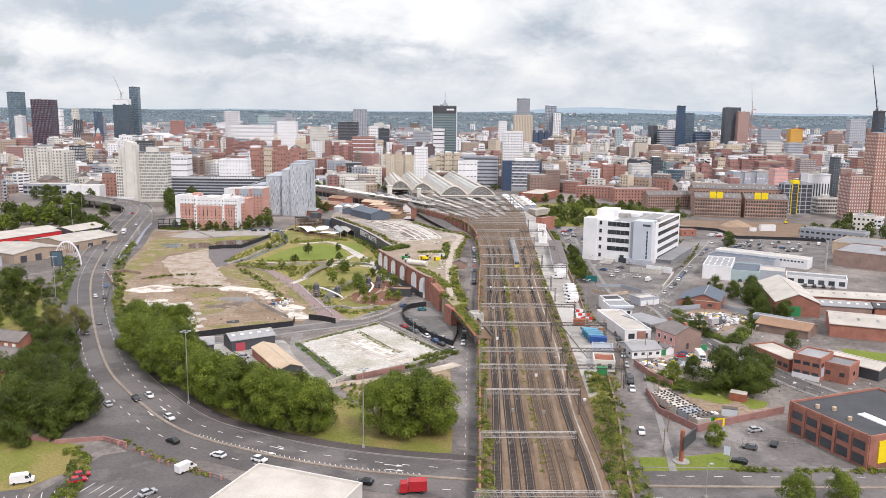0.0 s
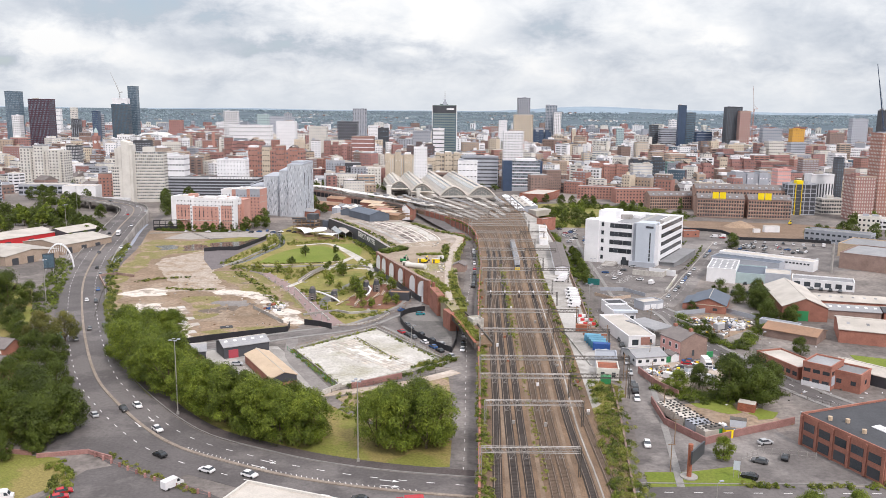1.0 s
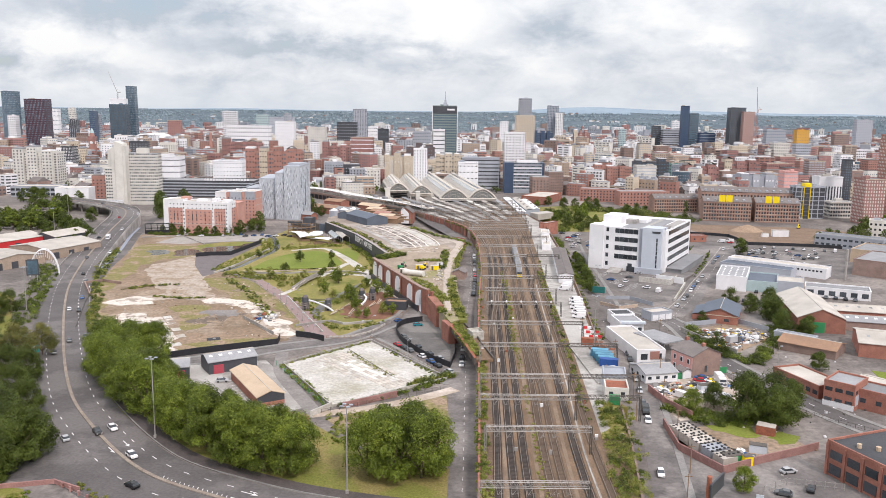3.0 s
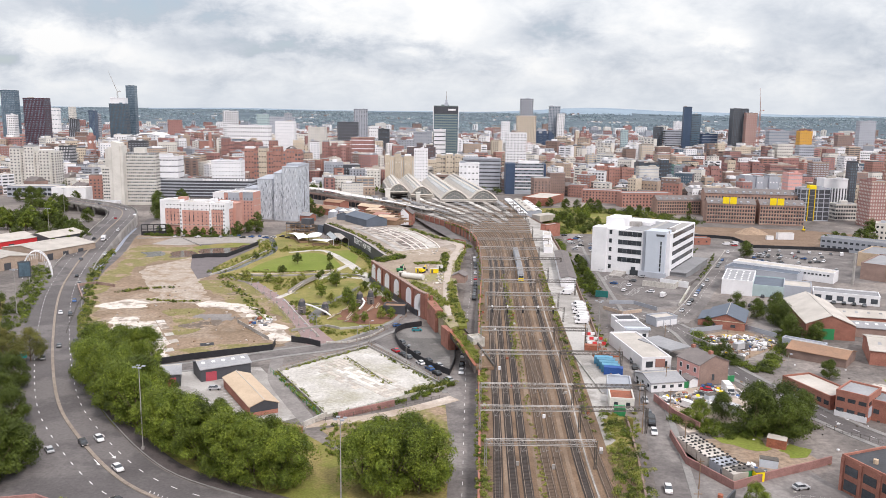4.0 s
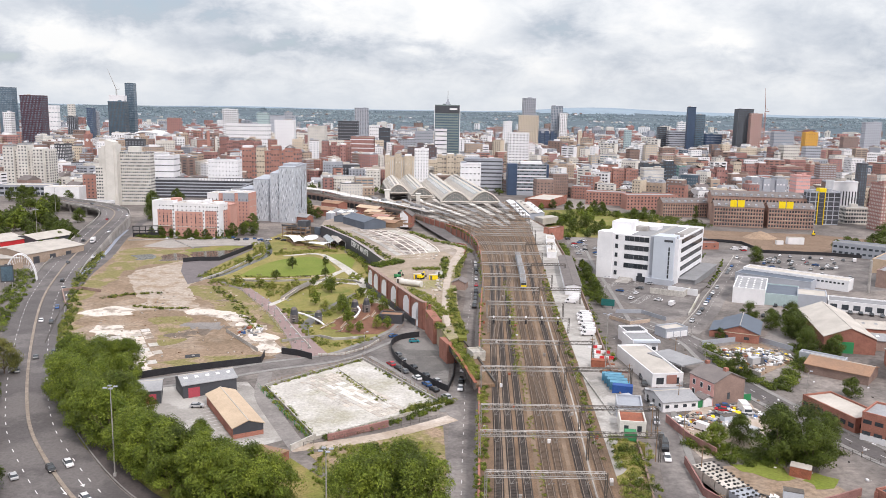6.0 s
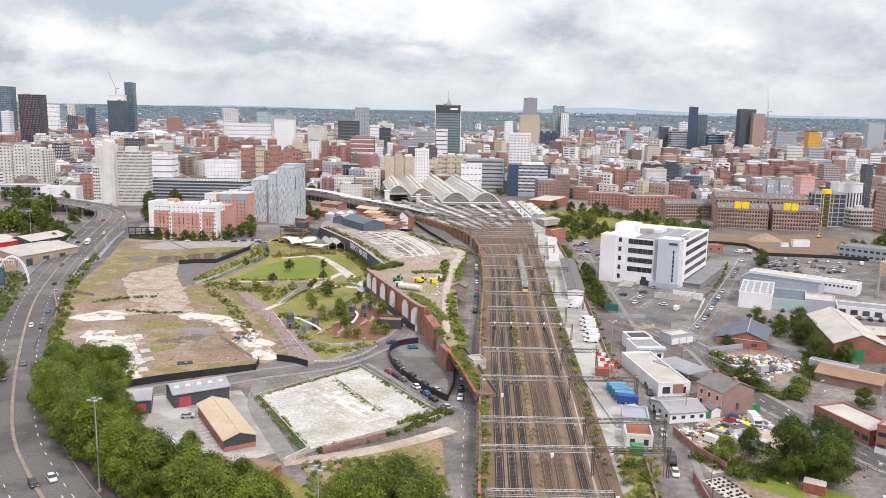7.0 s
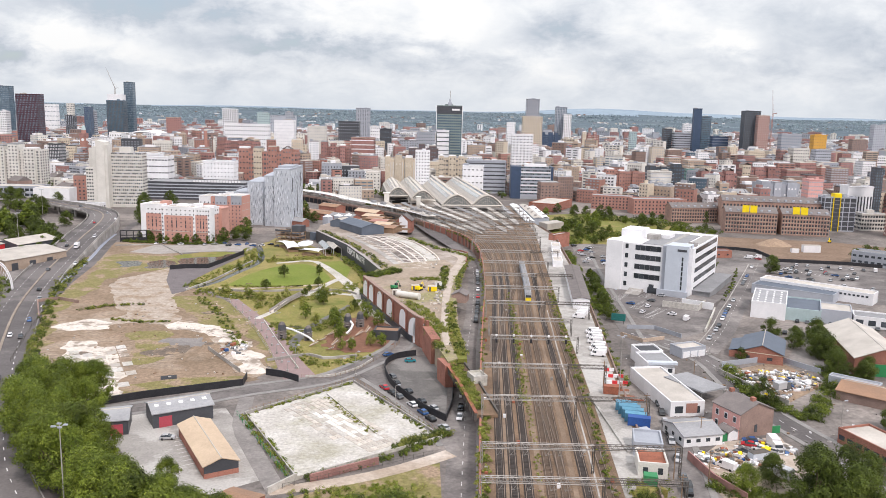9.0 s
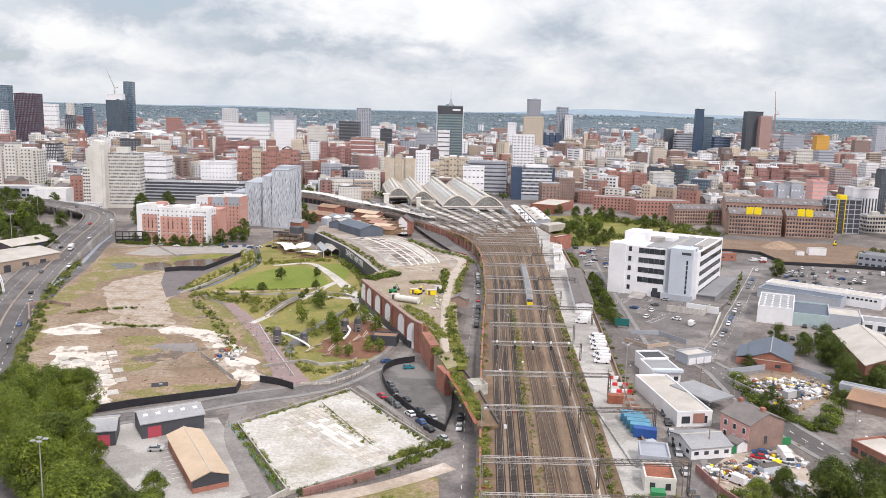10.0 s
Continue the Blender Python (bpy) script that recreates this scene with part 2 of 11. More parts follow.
sleeper = surface("weathered sleeper", (0.125, 0.09, 0.065), (0.10, 0.072, 0.053), 0.1, 4.0, 0.95)
sleeper_black = surface("oily sleeper", (0.058, 0.047, 0.041), (0.08, 0.064, 0.053), 0.1, 4.0, 0.9)
rail_steel = surface("rusty rail", (0.24, 0.175, 0.13), (0.29, 0.235, 0.19), 0.2, 3.0, 0.55, metal=0.4)
galv = surface("galvanised steel", (0.40, 0.385, 0.36), (0.31, 0.295, 0.27), 0.6, 5.0, 0.6, metal=0.25)
steel_dark = surface("weathered steel", (0.10, 0.095, 0.09), (0.15, 0.13, 0.11), 0.7, 4.0, 0.7, metal=0.3)
rust_red = surface("rusty red paint", (0.34, 0.12, 0.07), (0.24, 0.09, 0.055), 0.5, 3.0, 0.8)
# brick_red and brick_orange are muted to suggest haze over the town
brick_red = surface("red brick", (0.365, 0.205, 0.18), (0.26, 0.14, 0.125), 0.25, 3.0, 0.9, vary=0.18, island=0.15, strong=0.2)
brick_works = surface("old red works brick", (0.36, 0.165, 0.12), (0.26, 0.115, 0.085), 0.25, 3.0, 0.9, vary=0.16, strong=0.22)
brick_orange = surface("orange brick", (0.42, 0.23, 0.185), (0.33, 0.175, 0.14), 0.12, 3.0, 0.9, vary=0.1, strong=0.12)
brick_brown = surface("brown brick", (0.30, 0.215, 0.18), (0.22, 0.155, 0.13), 0.2, 3.0, 0.9, vary=0.18, island=0.15, strong=0.2)
brick_buff = surface("buff brick", (0.45, 0.36, 0.28), (0.37, 0.29, 0.225), 0.2, 3.0, 0.9, vary=0.12)
brick_pink = surface("pink painted brick", (0.70, 0.40, 0.36), (0.62, 0.34, 0.30), 0.4, 3.0, 0.8, strong=0.1)
render_white = surface("white render", (0.80, 0.805, 0.805), (0.70, 0.71, 0.715), 0.15, 2.0, 0.7, strong=0.06)
render_cream = surface("cream concrete panel", (0.66, 0.645, 0.59), (0.56, 0.545, 0.495), 0.12, 2.0, 0.8, vary=0.05, strong=0.1)
# bluer grey, with some distance haze put into the colour
render_grey = surface("grey cladding", (0.40, 0.425, 0.465), (0.34, 0.365, 0.40), 0.12, 2.0, 0.6, vary=0.15, strong=0.08)
cladding_blue = surface("pale blue cladding", (0.55, 0.60, 0.65), (0.48, 0.53, 0.58), 0.12, 2.0, 0.5, strong=0.06)
cladding_dark = surface("dark cladding", (0.075, 0.08, 0.09), (0.055, 0.058, 0.066), 0.15, 2.0, 0.5, strong=0.1)
cladding_purple = surface("plum cladding", (0.075, 0.03, 0.045), (0.055, 0.022, 0.034), 0.15, 2.0, 0.5)
navy = surface("navy cladding", (0.055, 0.085, 0.145), (0.045, 0.07, 0.12), 0.15, 2.0, 0.4, strong=0.1)
teal_glass = surface("teal glazing", (0.10, 0.26, 0.23), (0.08, 0.21, 0.19), 0.2, 2.0, 0.3, strong=0.1)
teal_pale = surface("pale teal panel", (0.42, 0.53, 0.53), (0.36, 0.46, 0.46), 0.2, 2.0, 0.5, strong=0.1)
umber = surface("umber panel", (0.14, 0.105, 0.105), (0.11, 0.08, 0.08), 0.2, 2.0, 0.7, strong=0.1)
sandstone = surface("pale sandstone", (0.58, 0.51, 0.40), (0.50, 0.43, 0.33), 0.2, 3.0, 0.9, vary=0.1)
slate = surface("grey slate", (0.135, 0.12, 0.115), (0.175, 0.155, 0.145), 0.3, 3.0, 0.8, vary=0.2, strong=0.18)
roof_grey = surface("grey felt roof", (0.30, 0.305, 0.31), (0.235, 0.24, 0.245), 0.12, 1.5, 0.85, vary=0.25, strong=0.12)
roof_pale = surface("pale roof sheet", (0.52, 0.485, 0.43), (0.40, 0.37, 0.325), 0.12, 2.0, 0.6, vary=0.14, strong=0.1)
roof_tan = surface("tan roof sheet", (0.56, 0.44, 0.31), (0.48, 0.37, 0.26), 0.15, 2.0, 0.7, strong=0.1)
roof_rust = surface("brown roof sheet", (0.33, 0.20, 0.125), (0.26, 0.165, 0.11), 0.15, 2.0, 0.8, strong=0.15)
roof_blue = surface("slate blue roof sheet", (0.12, 0.145, 0.18), (0.10, 0.12, 0.15), 0.15, 2.0, 0.7, strong=0.1)
roof_black = surface("black felt roof", (0.075, 0.078, 0.085), (0.055, 0.057, 0.062), 0.1, 1.5, 0.85, strong=0.15)
glass_dark = surface("dark window glass", (0.035, 0.042, 0.05), (0.05, 0.058, 0.066), 0.2, 2.0, 0.12, spec=0.6, vary=0.3, island=0.45)
# paler than the dark glass, so far windows show with less contrast
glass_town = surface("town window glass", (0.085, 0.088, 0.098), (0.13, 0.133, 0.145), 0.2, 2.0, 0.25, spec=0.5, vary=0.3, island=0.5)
glass_blue = surface("blue curtain glass", (0.10, 0.155, 0.20), (0.075, 0.115, 0.15), 0.08, 1.0, 0.12, spec=0.7, vary=0.2)
glass_mid = surface("grey-blue tower glass", (0.17, 0.215, 0.255), (0.13, 0.17, 0.205), 0.1, 1.0, 0.15, spec=0.6, island=0.3)
glass_pale = surface("pale roof glass", (0.40, 0.44, 0.44), (0.34, 0.37, 0.37), 0.1, 1.0, 0.2, spec=0.5)
yellow = surface("yellow panel", (0.85, 0.66, 0.01), (0.80, 0.60, 0.01), 0.3, 2.0, 0.6, strong=0.05)
red_paint = surface("red paint", (0.60, 0.045, 0.05), (0.52, 0.035, 0.04), 0.3, 2.0, 0.5, strong=0.08)
shutter_red = surface("faded red shutter", (0.42, 0.075, 0.10), (0.36, 0.06, 0.08), 0.3, 2.0, 0.6, strong=0.1)
green_paint = surface("green paint", (0.04, 0.26, 0.10), (0.035, 0.21, 0.08), 0.3, 2.0, 0.5, strong=0.08)
teal_paint = surface("teal container paint", (0.11, 0.30, 0.42), (0.09, 0.24, 0.34), 0.4, 2.5, 0.6, vary=0.2, strong=0.1)
blue_paint = surface("blue container paint", (0.03, 0.10, 0.33), (0.028, 0.08, 0.27), 0.4, 2.5, 0.6, strong=0.1)
hoarding = surface("black hoarding", (0.022, 0.022, 0.026), (0.03, 0.03, 0.034), 0.4, 2.0, 0.6)
timber = surface("weathered timber", (0.28, 0.19, 0.12), (0.21, 0.14, 0.09), 0.5, 4.0, 0.85)
bark = surface("bark", (0.12, 0.09, 0.06), (0.08, 0.06, 0.045), 1.0, 6.0, 0.95, bump=0.5)
tyre_black = surface("tyre rubber", (0.02, 0.02, 0.02), (0.03, 0.03, 0.03), 1.0, 6.0, 0.8)
water_mat = surface("dark canal water", (0.05, 0.05, 0.035), (0.06, 0.06, 0.045), 0.1, 1.0, 0.15)
# distance haze is painted into these bluish base colours
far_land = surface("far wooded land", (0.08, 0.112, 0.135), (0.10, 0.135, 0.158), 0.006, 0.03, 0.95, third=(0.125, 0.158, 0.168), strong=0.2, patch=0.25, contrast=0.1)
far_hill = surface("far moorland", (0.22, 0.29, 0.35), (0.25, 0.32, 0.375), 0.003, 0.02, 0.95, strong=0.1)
# pale blue-grey: haze and lifted self-shade put into the leaf colour
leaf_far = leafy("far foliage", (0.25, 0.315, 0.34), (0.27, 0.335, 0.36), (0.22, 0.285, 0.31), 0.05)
shed_roof = surface("warm grey shed roof", (0.46, 0.44, 0.40), (0.38, 0.36, 0.33), 0.15, 2.0, 0.7, strong=0.12)
# greens vary at random; the extremes mimic highlights and dark gaps
leaf_lime = leafy("lime foliage", (0.095, 0.135, 0.015), (0.185, 0.23, 0.028), (0.030, 0.046, 0.006), 0.5)
leaf_dark = leafy("dark foliage", (0.058, 0.083, 0.012), (0.10, 0.132, 0.02), (0.023, 0.034, 0.006), 0.42)
leaf_olive = leafy("olive foliage", (0.13, 0.135, 0.03), (0.18, 0.17, 0.045), (0.08, 0.09, 0.02), 0.22)
leaf_weed = leafy("weed foliage", (0.20, 0.225, 0.042), (0.28, 0.285, 0.065), (0.125, 0.155, 0.028))
car_paints = [surface("%s car paint" % k, c, tuple(v * 0.9 for v in c), 0.5, 3.0, 0.25, spec=0.6, strong=0.04) for k, c in (
    ("white", (0.80, 0.80, 0.80)), ("black", (0.012, 0.012, 0.014)), ("silver", (0.45, 0.46, 0.47)), ("grey", (0.12, 0.125, 0.13)), ("blue", (0.03, 0.09, 0.24)), ("red", (0.42, 0.02, 0.03)), ("teal", (0.02, 0.22, 0.26)))]
PAINT = dict(zip(("white", "black", "silver", "grey", "blue", "red", "teal"), car_paints))
lamp_glass = surface("lamp lens", (0.65, 0.62, 0.58), (0.6, 0.5, 0.45), 1.0, 4.0, 0.2)


# ---- mesh helpers ----
class Shape:
    """Collects corners and faces for one mesh."""

    def __init__(self):
        self.v, self.f = [], []

    def add(self, verts, faces):
        k = len(self.v)
        self.v += [tuple(p) for p in verts]
        self.f += [tuple(i + k for i in f) for f in faces]
        return self

    def box(self, x0, y0, z0, x1, y1, z1):
        v = [(x, y, z) for z in (z0, z1) for y in (y0, y1) for x in (x0, x1)]
        return self.add(v, [(0, 2, 3, 1), (4, 5, 7, 6), (0, 1, 5, 4), (2, 6, 7, 3), (0, 4, 6, 2), (1, 3, 7, 5)])

    def turned(self, cx, cy, z0, z1, w, d, deg):
        c, s = math.cos(radians(deg)), math.sin(radians(deg))
        p = [(cx + x * c - y * s, cy + x * s + y * c) for x, y in ((-w / 2, -d / 2), (w / 2, -d / 2), (w / 2, d / 2), (-w / 2, d / 2))]
        return self.prism(p, z0, z1)

    def prism(self, pts, z0, z1, floor=True):
        n = len(pts)
        area = sum(pts[i][0] * pts[(i + 1) % n][1] - pts[(i + 1) % n][0] * pts[i][1] for i in range(n))
        if area < 0:
            pts = list(pts)[::-1]
        zt = z1 if isinstance(z1, (list, tuple)) else [z1] * n
        v = [(x, y, z0) for x, y in pts] + [(x, y, z) for (x, y), z in zip(pts, zt)]
        f = [tuple(range(n, 2 * n))] + [(i, (i + 1) % n, n + (i + 1) % n, n + i) for i in range(n)]
        if floor:
            f.append(tuple(range(n))[::-1])
        return self.add(v, f)

    def bar(self, p, q, r, n=4, r2=None):
        p, q = Vector(p), Vector(q)
        way = (q - p).normalized()
        side = way.orthogonal().normalized()
        up = way.cross(side)
        r2 = r if r2 is None else r2
        v = []
        for c, k in ((p, r), (q, r2)):
            for i in range(n):
                a = 2 * math.pi * (i + 0.5) / n
                v.append(c + side * (math.cos(a) * k) + up * (math.sin(a) * k))
        f = [(i, (i + 1) % n, n + (i + 1) % n, n + i) for i in range(n)] + [tuple(range(n))[::-1], tuple(range(n, 2 * n))]
        return self.add(v, f)

    def tube(self, pts, r, n=6):
        """A bent tube through points."""
        pts = [Vector(p) for p in pts]
        k = len(self.v)
        for i, p in enumerate(pts):
            way = (pts[min(i + 1, len(pts) - 1)] - pts[max(i - 1, 0)]).normalized()
            side = way.cross(Vector((0, 1, 0.01))).normalized()
            up = way.cross(side)
            self.v += [tuple(p + side * (math.cos(2 * math.pi * j / n) * r) + up * (math.sin(2 * math.pi * j / n) * r)) for j in range(n)]
        for i in range(len(pts) - 1):
            self.f += [(k + i * n + j, k + i * n + (j + 1) % n, k + (i + 1) * n + (j + 1) % n, k + (i + 1) * n + j) for j in range(n)]
        return self

    def sweep(self, line, width, z0, z1):
        """A strip along line of (x, y) or (x, y, z): width one number or one per point; z0 and z1 lie over the line's z."""
        rows = edges(line, width)
        n = len(rows)
        v = []
        for (lx, ly), (rx, ry), z in rows:
            v += [(lx, ly, z + z0), (rx, ry, z + z0), (rx, ry, z + z1), (lx, ly, z + z1)]
        f = []
        for i in range(n - 1):
            a, b = 4 * i, 4 * i + 4
            f += [(a + 3, a + 2, b + 2, b + 3), (a, b, b + 1, a + 1), (a + 1, b + 1, b + 2, a + 2), (a + 3, b + 3, b, a)]
        f += [(0, 1, 2, 3), (4 * n - 1, 4 * n - 2, 4 * n - 3, 4 * n - 4)]
        return self.add(v, f)

    def mesh(self, name):
        me = bpy.data.meshes.new(name)
        me.from_pydata(self.v, [], self.f)
        me.update()
        return me


def smooth(pts, step=6.0):
    """A soft curve through the given plan points (2 or 3 numbers each), a point about every step metres."""
    p = [np.array(q, float) for q in pts]
    p = [2 * p[0] - p[1]] + p + [2 * p[-1] - p[-2]]
    out = []
    for i in range(1, len(p) - 2):
        a, b, c, d = p[i - 1:i + 3]
        n = max(2, int(np.linalg.norm(c - b) / step))
        for k in range(n):
            t = k / n
            out.append(0.5 * (2 * b + (c - a) * t + (2 * a - 5 * b + 4 * c - d) * t * t + (3 * b - a - 3 * c + d) * t ** 3))
    out.append(p[-2])
    return out


def edges(line, width):
    p = [np.array(q, float) for q in line]
    n = len(p)
    w = [width] * n if isinstance(width, (int, float)) else list(np.interp(np.linspace(0, 1, n), np.linspace(0, 1, len(width)), width))
    rows = []
    for i in range(n):
        d = p[min(i + 1, n - 1)][:2] - p[max(i - 1, 0)][:2]
        d = d / (np.linalg.norm(d) + 1e-9)
        k = np.array((-d[1], d[0])) * w[i] / 2
        rows.append((tuple(p[i][:2] + k), tuple(p[i][:2] - k), float(p[i][2]) if len(p[i]) > 2 else 0.0))
    return rows


def offset(line, by):
    """The line moved by metres to its right."""
    p = [np.array(q, float) for q in line]
    out = []
    for i in range(len(p)):
        d = p[min(i + 1, len(p) - 1)][:2] - p[max(i - 1, 0)][:2]
        d = d / (np.linalg.norm(d) + 1e-9)
        q = p[i].copy()
        q[:2] += np.array((d[1], -d[0])) * by
        out.append(q)
    return out


def part(name, data, material, parent=None, label=""):
    """One mesh object under a thing or a part; data: a Shape or a mesh."""
    me = data.mesh(name) if isinstance(data, Shape) else data
    if material and not me.materials:
        me.materials.append(material)
    ob = new(name, me)
    if parent:
        ob.parent = parent
    if label:
        ob["label"] = label
    return ob


def thing(name, label, category, x=0, y=0, z=0, turn=0, group="", kind=""):
    ob = new(name)
    ob.matrix_basis = pose(x, y, z, 0, 0, turn)
    return tagged(ob, label, category, group, kind)


def setting(name, data, material, label="", category=""):
    return tagged(part(name, data, material), label, category, kind="structure")


_unit = {}


def piece(name, material, parent, centre, size, turn=0, label=""):
    """A block that shares one mesh with its like: a pane, a slab, a panel."""
    if material.name not in _unit:
        me = Shape().box(-0.5, -0.5, -0.5, 0.5, 0.5, 0.5).mesh("block")
        me.materials.append(material)
        _unit[material.name] = me
    ob = new(name, _unit[material.name])
    ob.parent = parent
    ob.matrix_basis = Matrix.LocRotScale(Vector(centre), Euler((0, 0, radians(turn))), Vector(size))
    if label:
        ob["label"] = label
    return ob

# ---- ground: one sheet to the far hills ----
def far_height(x, y):
    r = max(0.0, min(1.0, (y - 3000) / 1850))
    a = x / max(y, 1)
    top = 108 + 9 * noise.noise((a * 6, 3, 1)) + 34 * math.exp(-((a - 0.19) / 0.085) ** 2) + 14 * math.exp(-((a - 0.33) / 0.09) ** 2) + 9 * math.exp(-((a - 0.5) / 0.05) ** 2)
    return (r ** 1.15) * top


gs = Shape()
ys = [-250, -60, 60, 130, 200, 260, 320, 380, 450, 550, 700, 900, 1200, 1600, 2000, 2300, 2500, 2700, 2900, 3000, 3100, 3250, 3400, 3550, 3700, 4000, 4200, 4400, 4550, 4650, 4720, 4780, 4850]
xs = [k / 48 for k in range(-48, 49)]
for yv in ys:
    half = 360 + max(0, yv) * 0.72
    for xv in xs:
        gs.v.append((xv * half, yv, far_height(xv * half, yv)))
for j in range(len(ys) - 1):
    for i in range(len(xs) - 1):
        a = j * len(xs) + i
        gs.f.append((a, a + 1, a + 1 + len(xs), a + len(xs)))
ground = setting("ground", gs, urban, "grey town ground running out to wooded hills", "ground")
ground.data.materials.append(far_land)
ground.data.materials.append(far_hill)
# the far ground takes the colours with haze mixed in
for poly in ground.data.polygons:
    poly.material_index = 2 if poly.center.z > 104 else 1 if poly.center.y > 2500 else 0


def patch(name, pts, z, material, label, category="ground", curved=False):
    if curved:
        pts = [tuple(q) for q in smooth(list(pts) + [pts[0]], 2.0)][:-1]
        pts = [(x + 4.0 * noise.noise((x * 0.11, y * 0.11, 1)) + 1.6 * noise.noise((x * 0.4, y * 0.4, 4)), y + 4.0 * noise.noise((x * 0.11, y * 0.11, 7)) + 1.6 * noise.noise((x * 0.5, y * 0.5, 9))) for x, y in pts]
    return setting(name, Shape().prism(pts, -0.05, z), material, label, category)


def street(name, pts, width, z, material, label, step=6.0, walks=""):
    line = smooth(pts, step)
    w_ = width if isinstance(width, (int, float)) else sum(width) / len(width)
    for side in walks:
        o = (w_ / 2 + 1.0) * (-1 if side == "l" else 1)
        setting("pavement", Shape().sweep(offset(line[1:-1], o), 1.9, -0.05, z + 0.1), flagstone, "grey flagged pavement along the street", "pavement")
    setting(name, Shape().sweep(line, width, -0.05, z), material, label, "road")
    return line


def dashes(name, line, by, z, length, gap, width, material=paint_white, solid=False, start=0.0, end=None):
    """Lane paint along a line, moved sideways by metres."""
    p = offset(line, by)
    d = [0.0]
    for a, b in zip(p, p[1:]):
        d.append(d[-1] + float(np.linalg.norm(b[:2] - a[:2])))
    cols = [[q[k] if len(q) > k else 0.0 for q in p] for k in range(3)]
    at = lambda s: tuple(float(np.interp(s, d, c)) for c in cols)
    sh, s = Shape(), start
    end = min(d[-1], end or d[-1])
    while s < end:
        e = min(s + length, end)
        sh.sweep([at(s), at((s + e) / 2), at(e)], width, z, z + 0.012)
        s = e if solid else e + gap
    return setting(name, sh, material, "white painted lane marks", "road marking")


# the big curving road: from the flyover down past the trees and under the railway
MAIN = [(-388, 779, 7.5), (-359, 768, 7.5), (-316, 739, 7.5), (-291, 720, 7.5), (-267, 692, 7.5), (-250, 650, 7.2), (-236, 590, 5.2), (-222, 530, 2.2), (-210, 484, 0.4), (-187, 417, 0), (-153, 340, 0),
        (-121, 276, 0), (-100, 244, 0), (-74, 214, 0), (-50, 199.5, 0), (-28, 190.5, 0), (0, 184.5, 0), (40, 181, 0), (120, 181, 0), (260, 184, 0)]
MAIN_W = [14, 16, 18, 20, 21, 22, 22, 23, 24, 23, 22, 21, 20, 20, 20, 19.5, 18.5, 15, 13, 13]
main_line = smooth(MAIN, 5.0)
for q_ in main_line:
    q_[2] = max(0.0, q_[2])
setting("road", Shape().sweep(main_line, MAIN_W, -0.35, 0.06), asphalt, "dark grey dual carriageway curving down from a flyover", "road")
low = [p for p in main_line if p[2] < 0.3]
near_main = [p for p in main_line if p[1] < 450]
for by in (-6.3, 6.3):
    dashes("lane_marks", main_line, by * 0.93, 0.07, 2.2, 5.0, 0.22)
setting("kerb", Shape().sweep(main_line, 0.95, 0.06, 0.32), surface("stained reserve kerb", (0.31, 0.265, 0.215), (0.22, 0.18, 0.145), 0.2, 2.0, 0.9), "raised concrete central reserve", "kerb")
kerb_r = Shape().sweep(offset(near_main, -10.6), 0.35, 0.0, 0.2)
setting("kerb", kerb_r, flagstone, "concrete kerb along the road", "kerb")
setting("footpath", Shape().sweep(offset([p for p in main_line if -160 < p[0] < 10 and p[1] < 360], -12.6), [2.5, 3.4, 4.4, 4.6, 4.2, 3.2], -0.05, 0.14), asphalt_dark, "dark tarmac footpath beside the road", "footpath")
rail_l = Shape()
for side in (-1, 1):
    up = [p for p in main_line if p[1] > 470]
    for a, b, t in ((0.2, 1.1, 0.3),):
        rail_l.sweep(offset(up, side * 10.9), t, a - 0.5, b)
parapet = setting("parapet", rail_l, concrete_grey, "concrete parapet of the flyover", "parapet")
piers = Shape()
for i, p in enumerate(main_line):
    if p[2] > 4.5 and i % 5 == 0:
        for o in (-6, 6):
            q = offset(main_line[max(0, i - 1):i + 2], o)[1]
            piers.bar((q[0], q[1], 0), (q[0], q[1], p[2] - 0.3), 0.9, 10)
setting("flyover_piers", piers, concrete_grey, "round concrete piers under the flyover", "pier")
side_wall = Shape().sweep(offset([p for p in main_line if 1.0 < p[2]], -11.3), 0.4, -7.5, 0.2)
setting("ramp_wall", side_wall, concrete_grey, "stained concrete retaining wall of the ramp", "wall")

# slip and side streets
slip = street("slip_road", [(-243, 700), (-233, 650), (-222, 600), (-203, 530), (-190, 470), (-176, 425), (-163, 395)], [6, 6, 6, 5.5, 5, 4, 2], 0.05, asphalt, "slip road beside the ramp")
setting("blue_lane", Shape().sweep(offset(slip[10:-6], 3.4), 2.2, 0.0, 0.075), paint_blue, "faded blue surfaced cycle lane", "road")
street("service_road", [(-262, 560), (-235, 505), (-214, 462), (-204, 425)], [6, 6, 7, 8], 0.045, asphalt_old, "service road below the ramp")
park_st = street("street", [(-116.5, 291.5), (-105, 296), (-78, 309), (-58, 322), (-37, 333), (-25, 350), (-14, 371), (-11, 393), (-14, 420), (-30, 460)], [7, 7, 7, 7.5, 8, 8.5, 8, 7, 6, 5], 0.05, asphalt_old, "narrow grey street round the park", walks="lr")
lane_st = street("street", [(-24, 345), (-14, 331), (-3, 312), (6, 294), (11, 276)], [8, 9.5, 10, 10, 9], 0.055, asphalt_old, "side street lined with parked cars", walks="r")
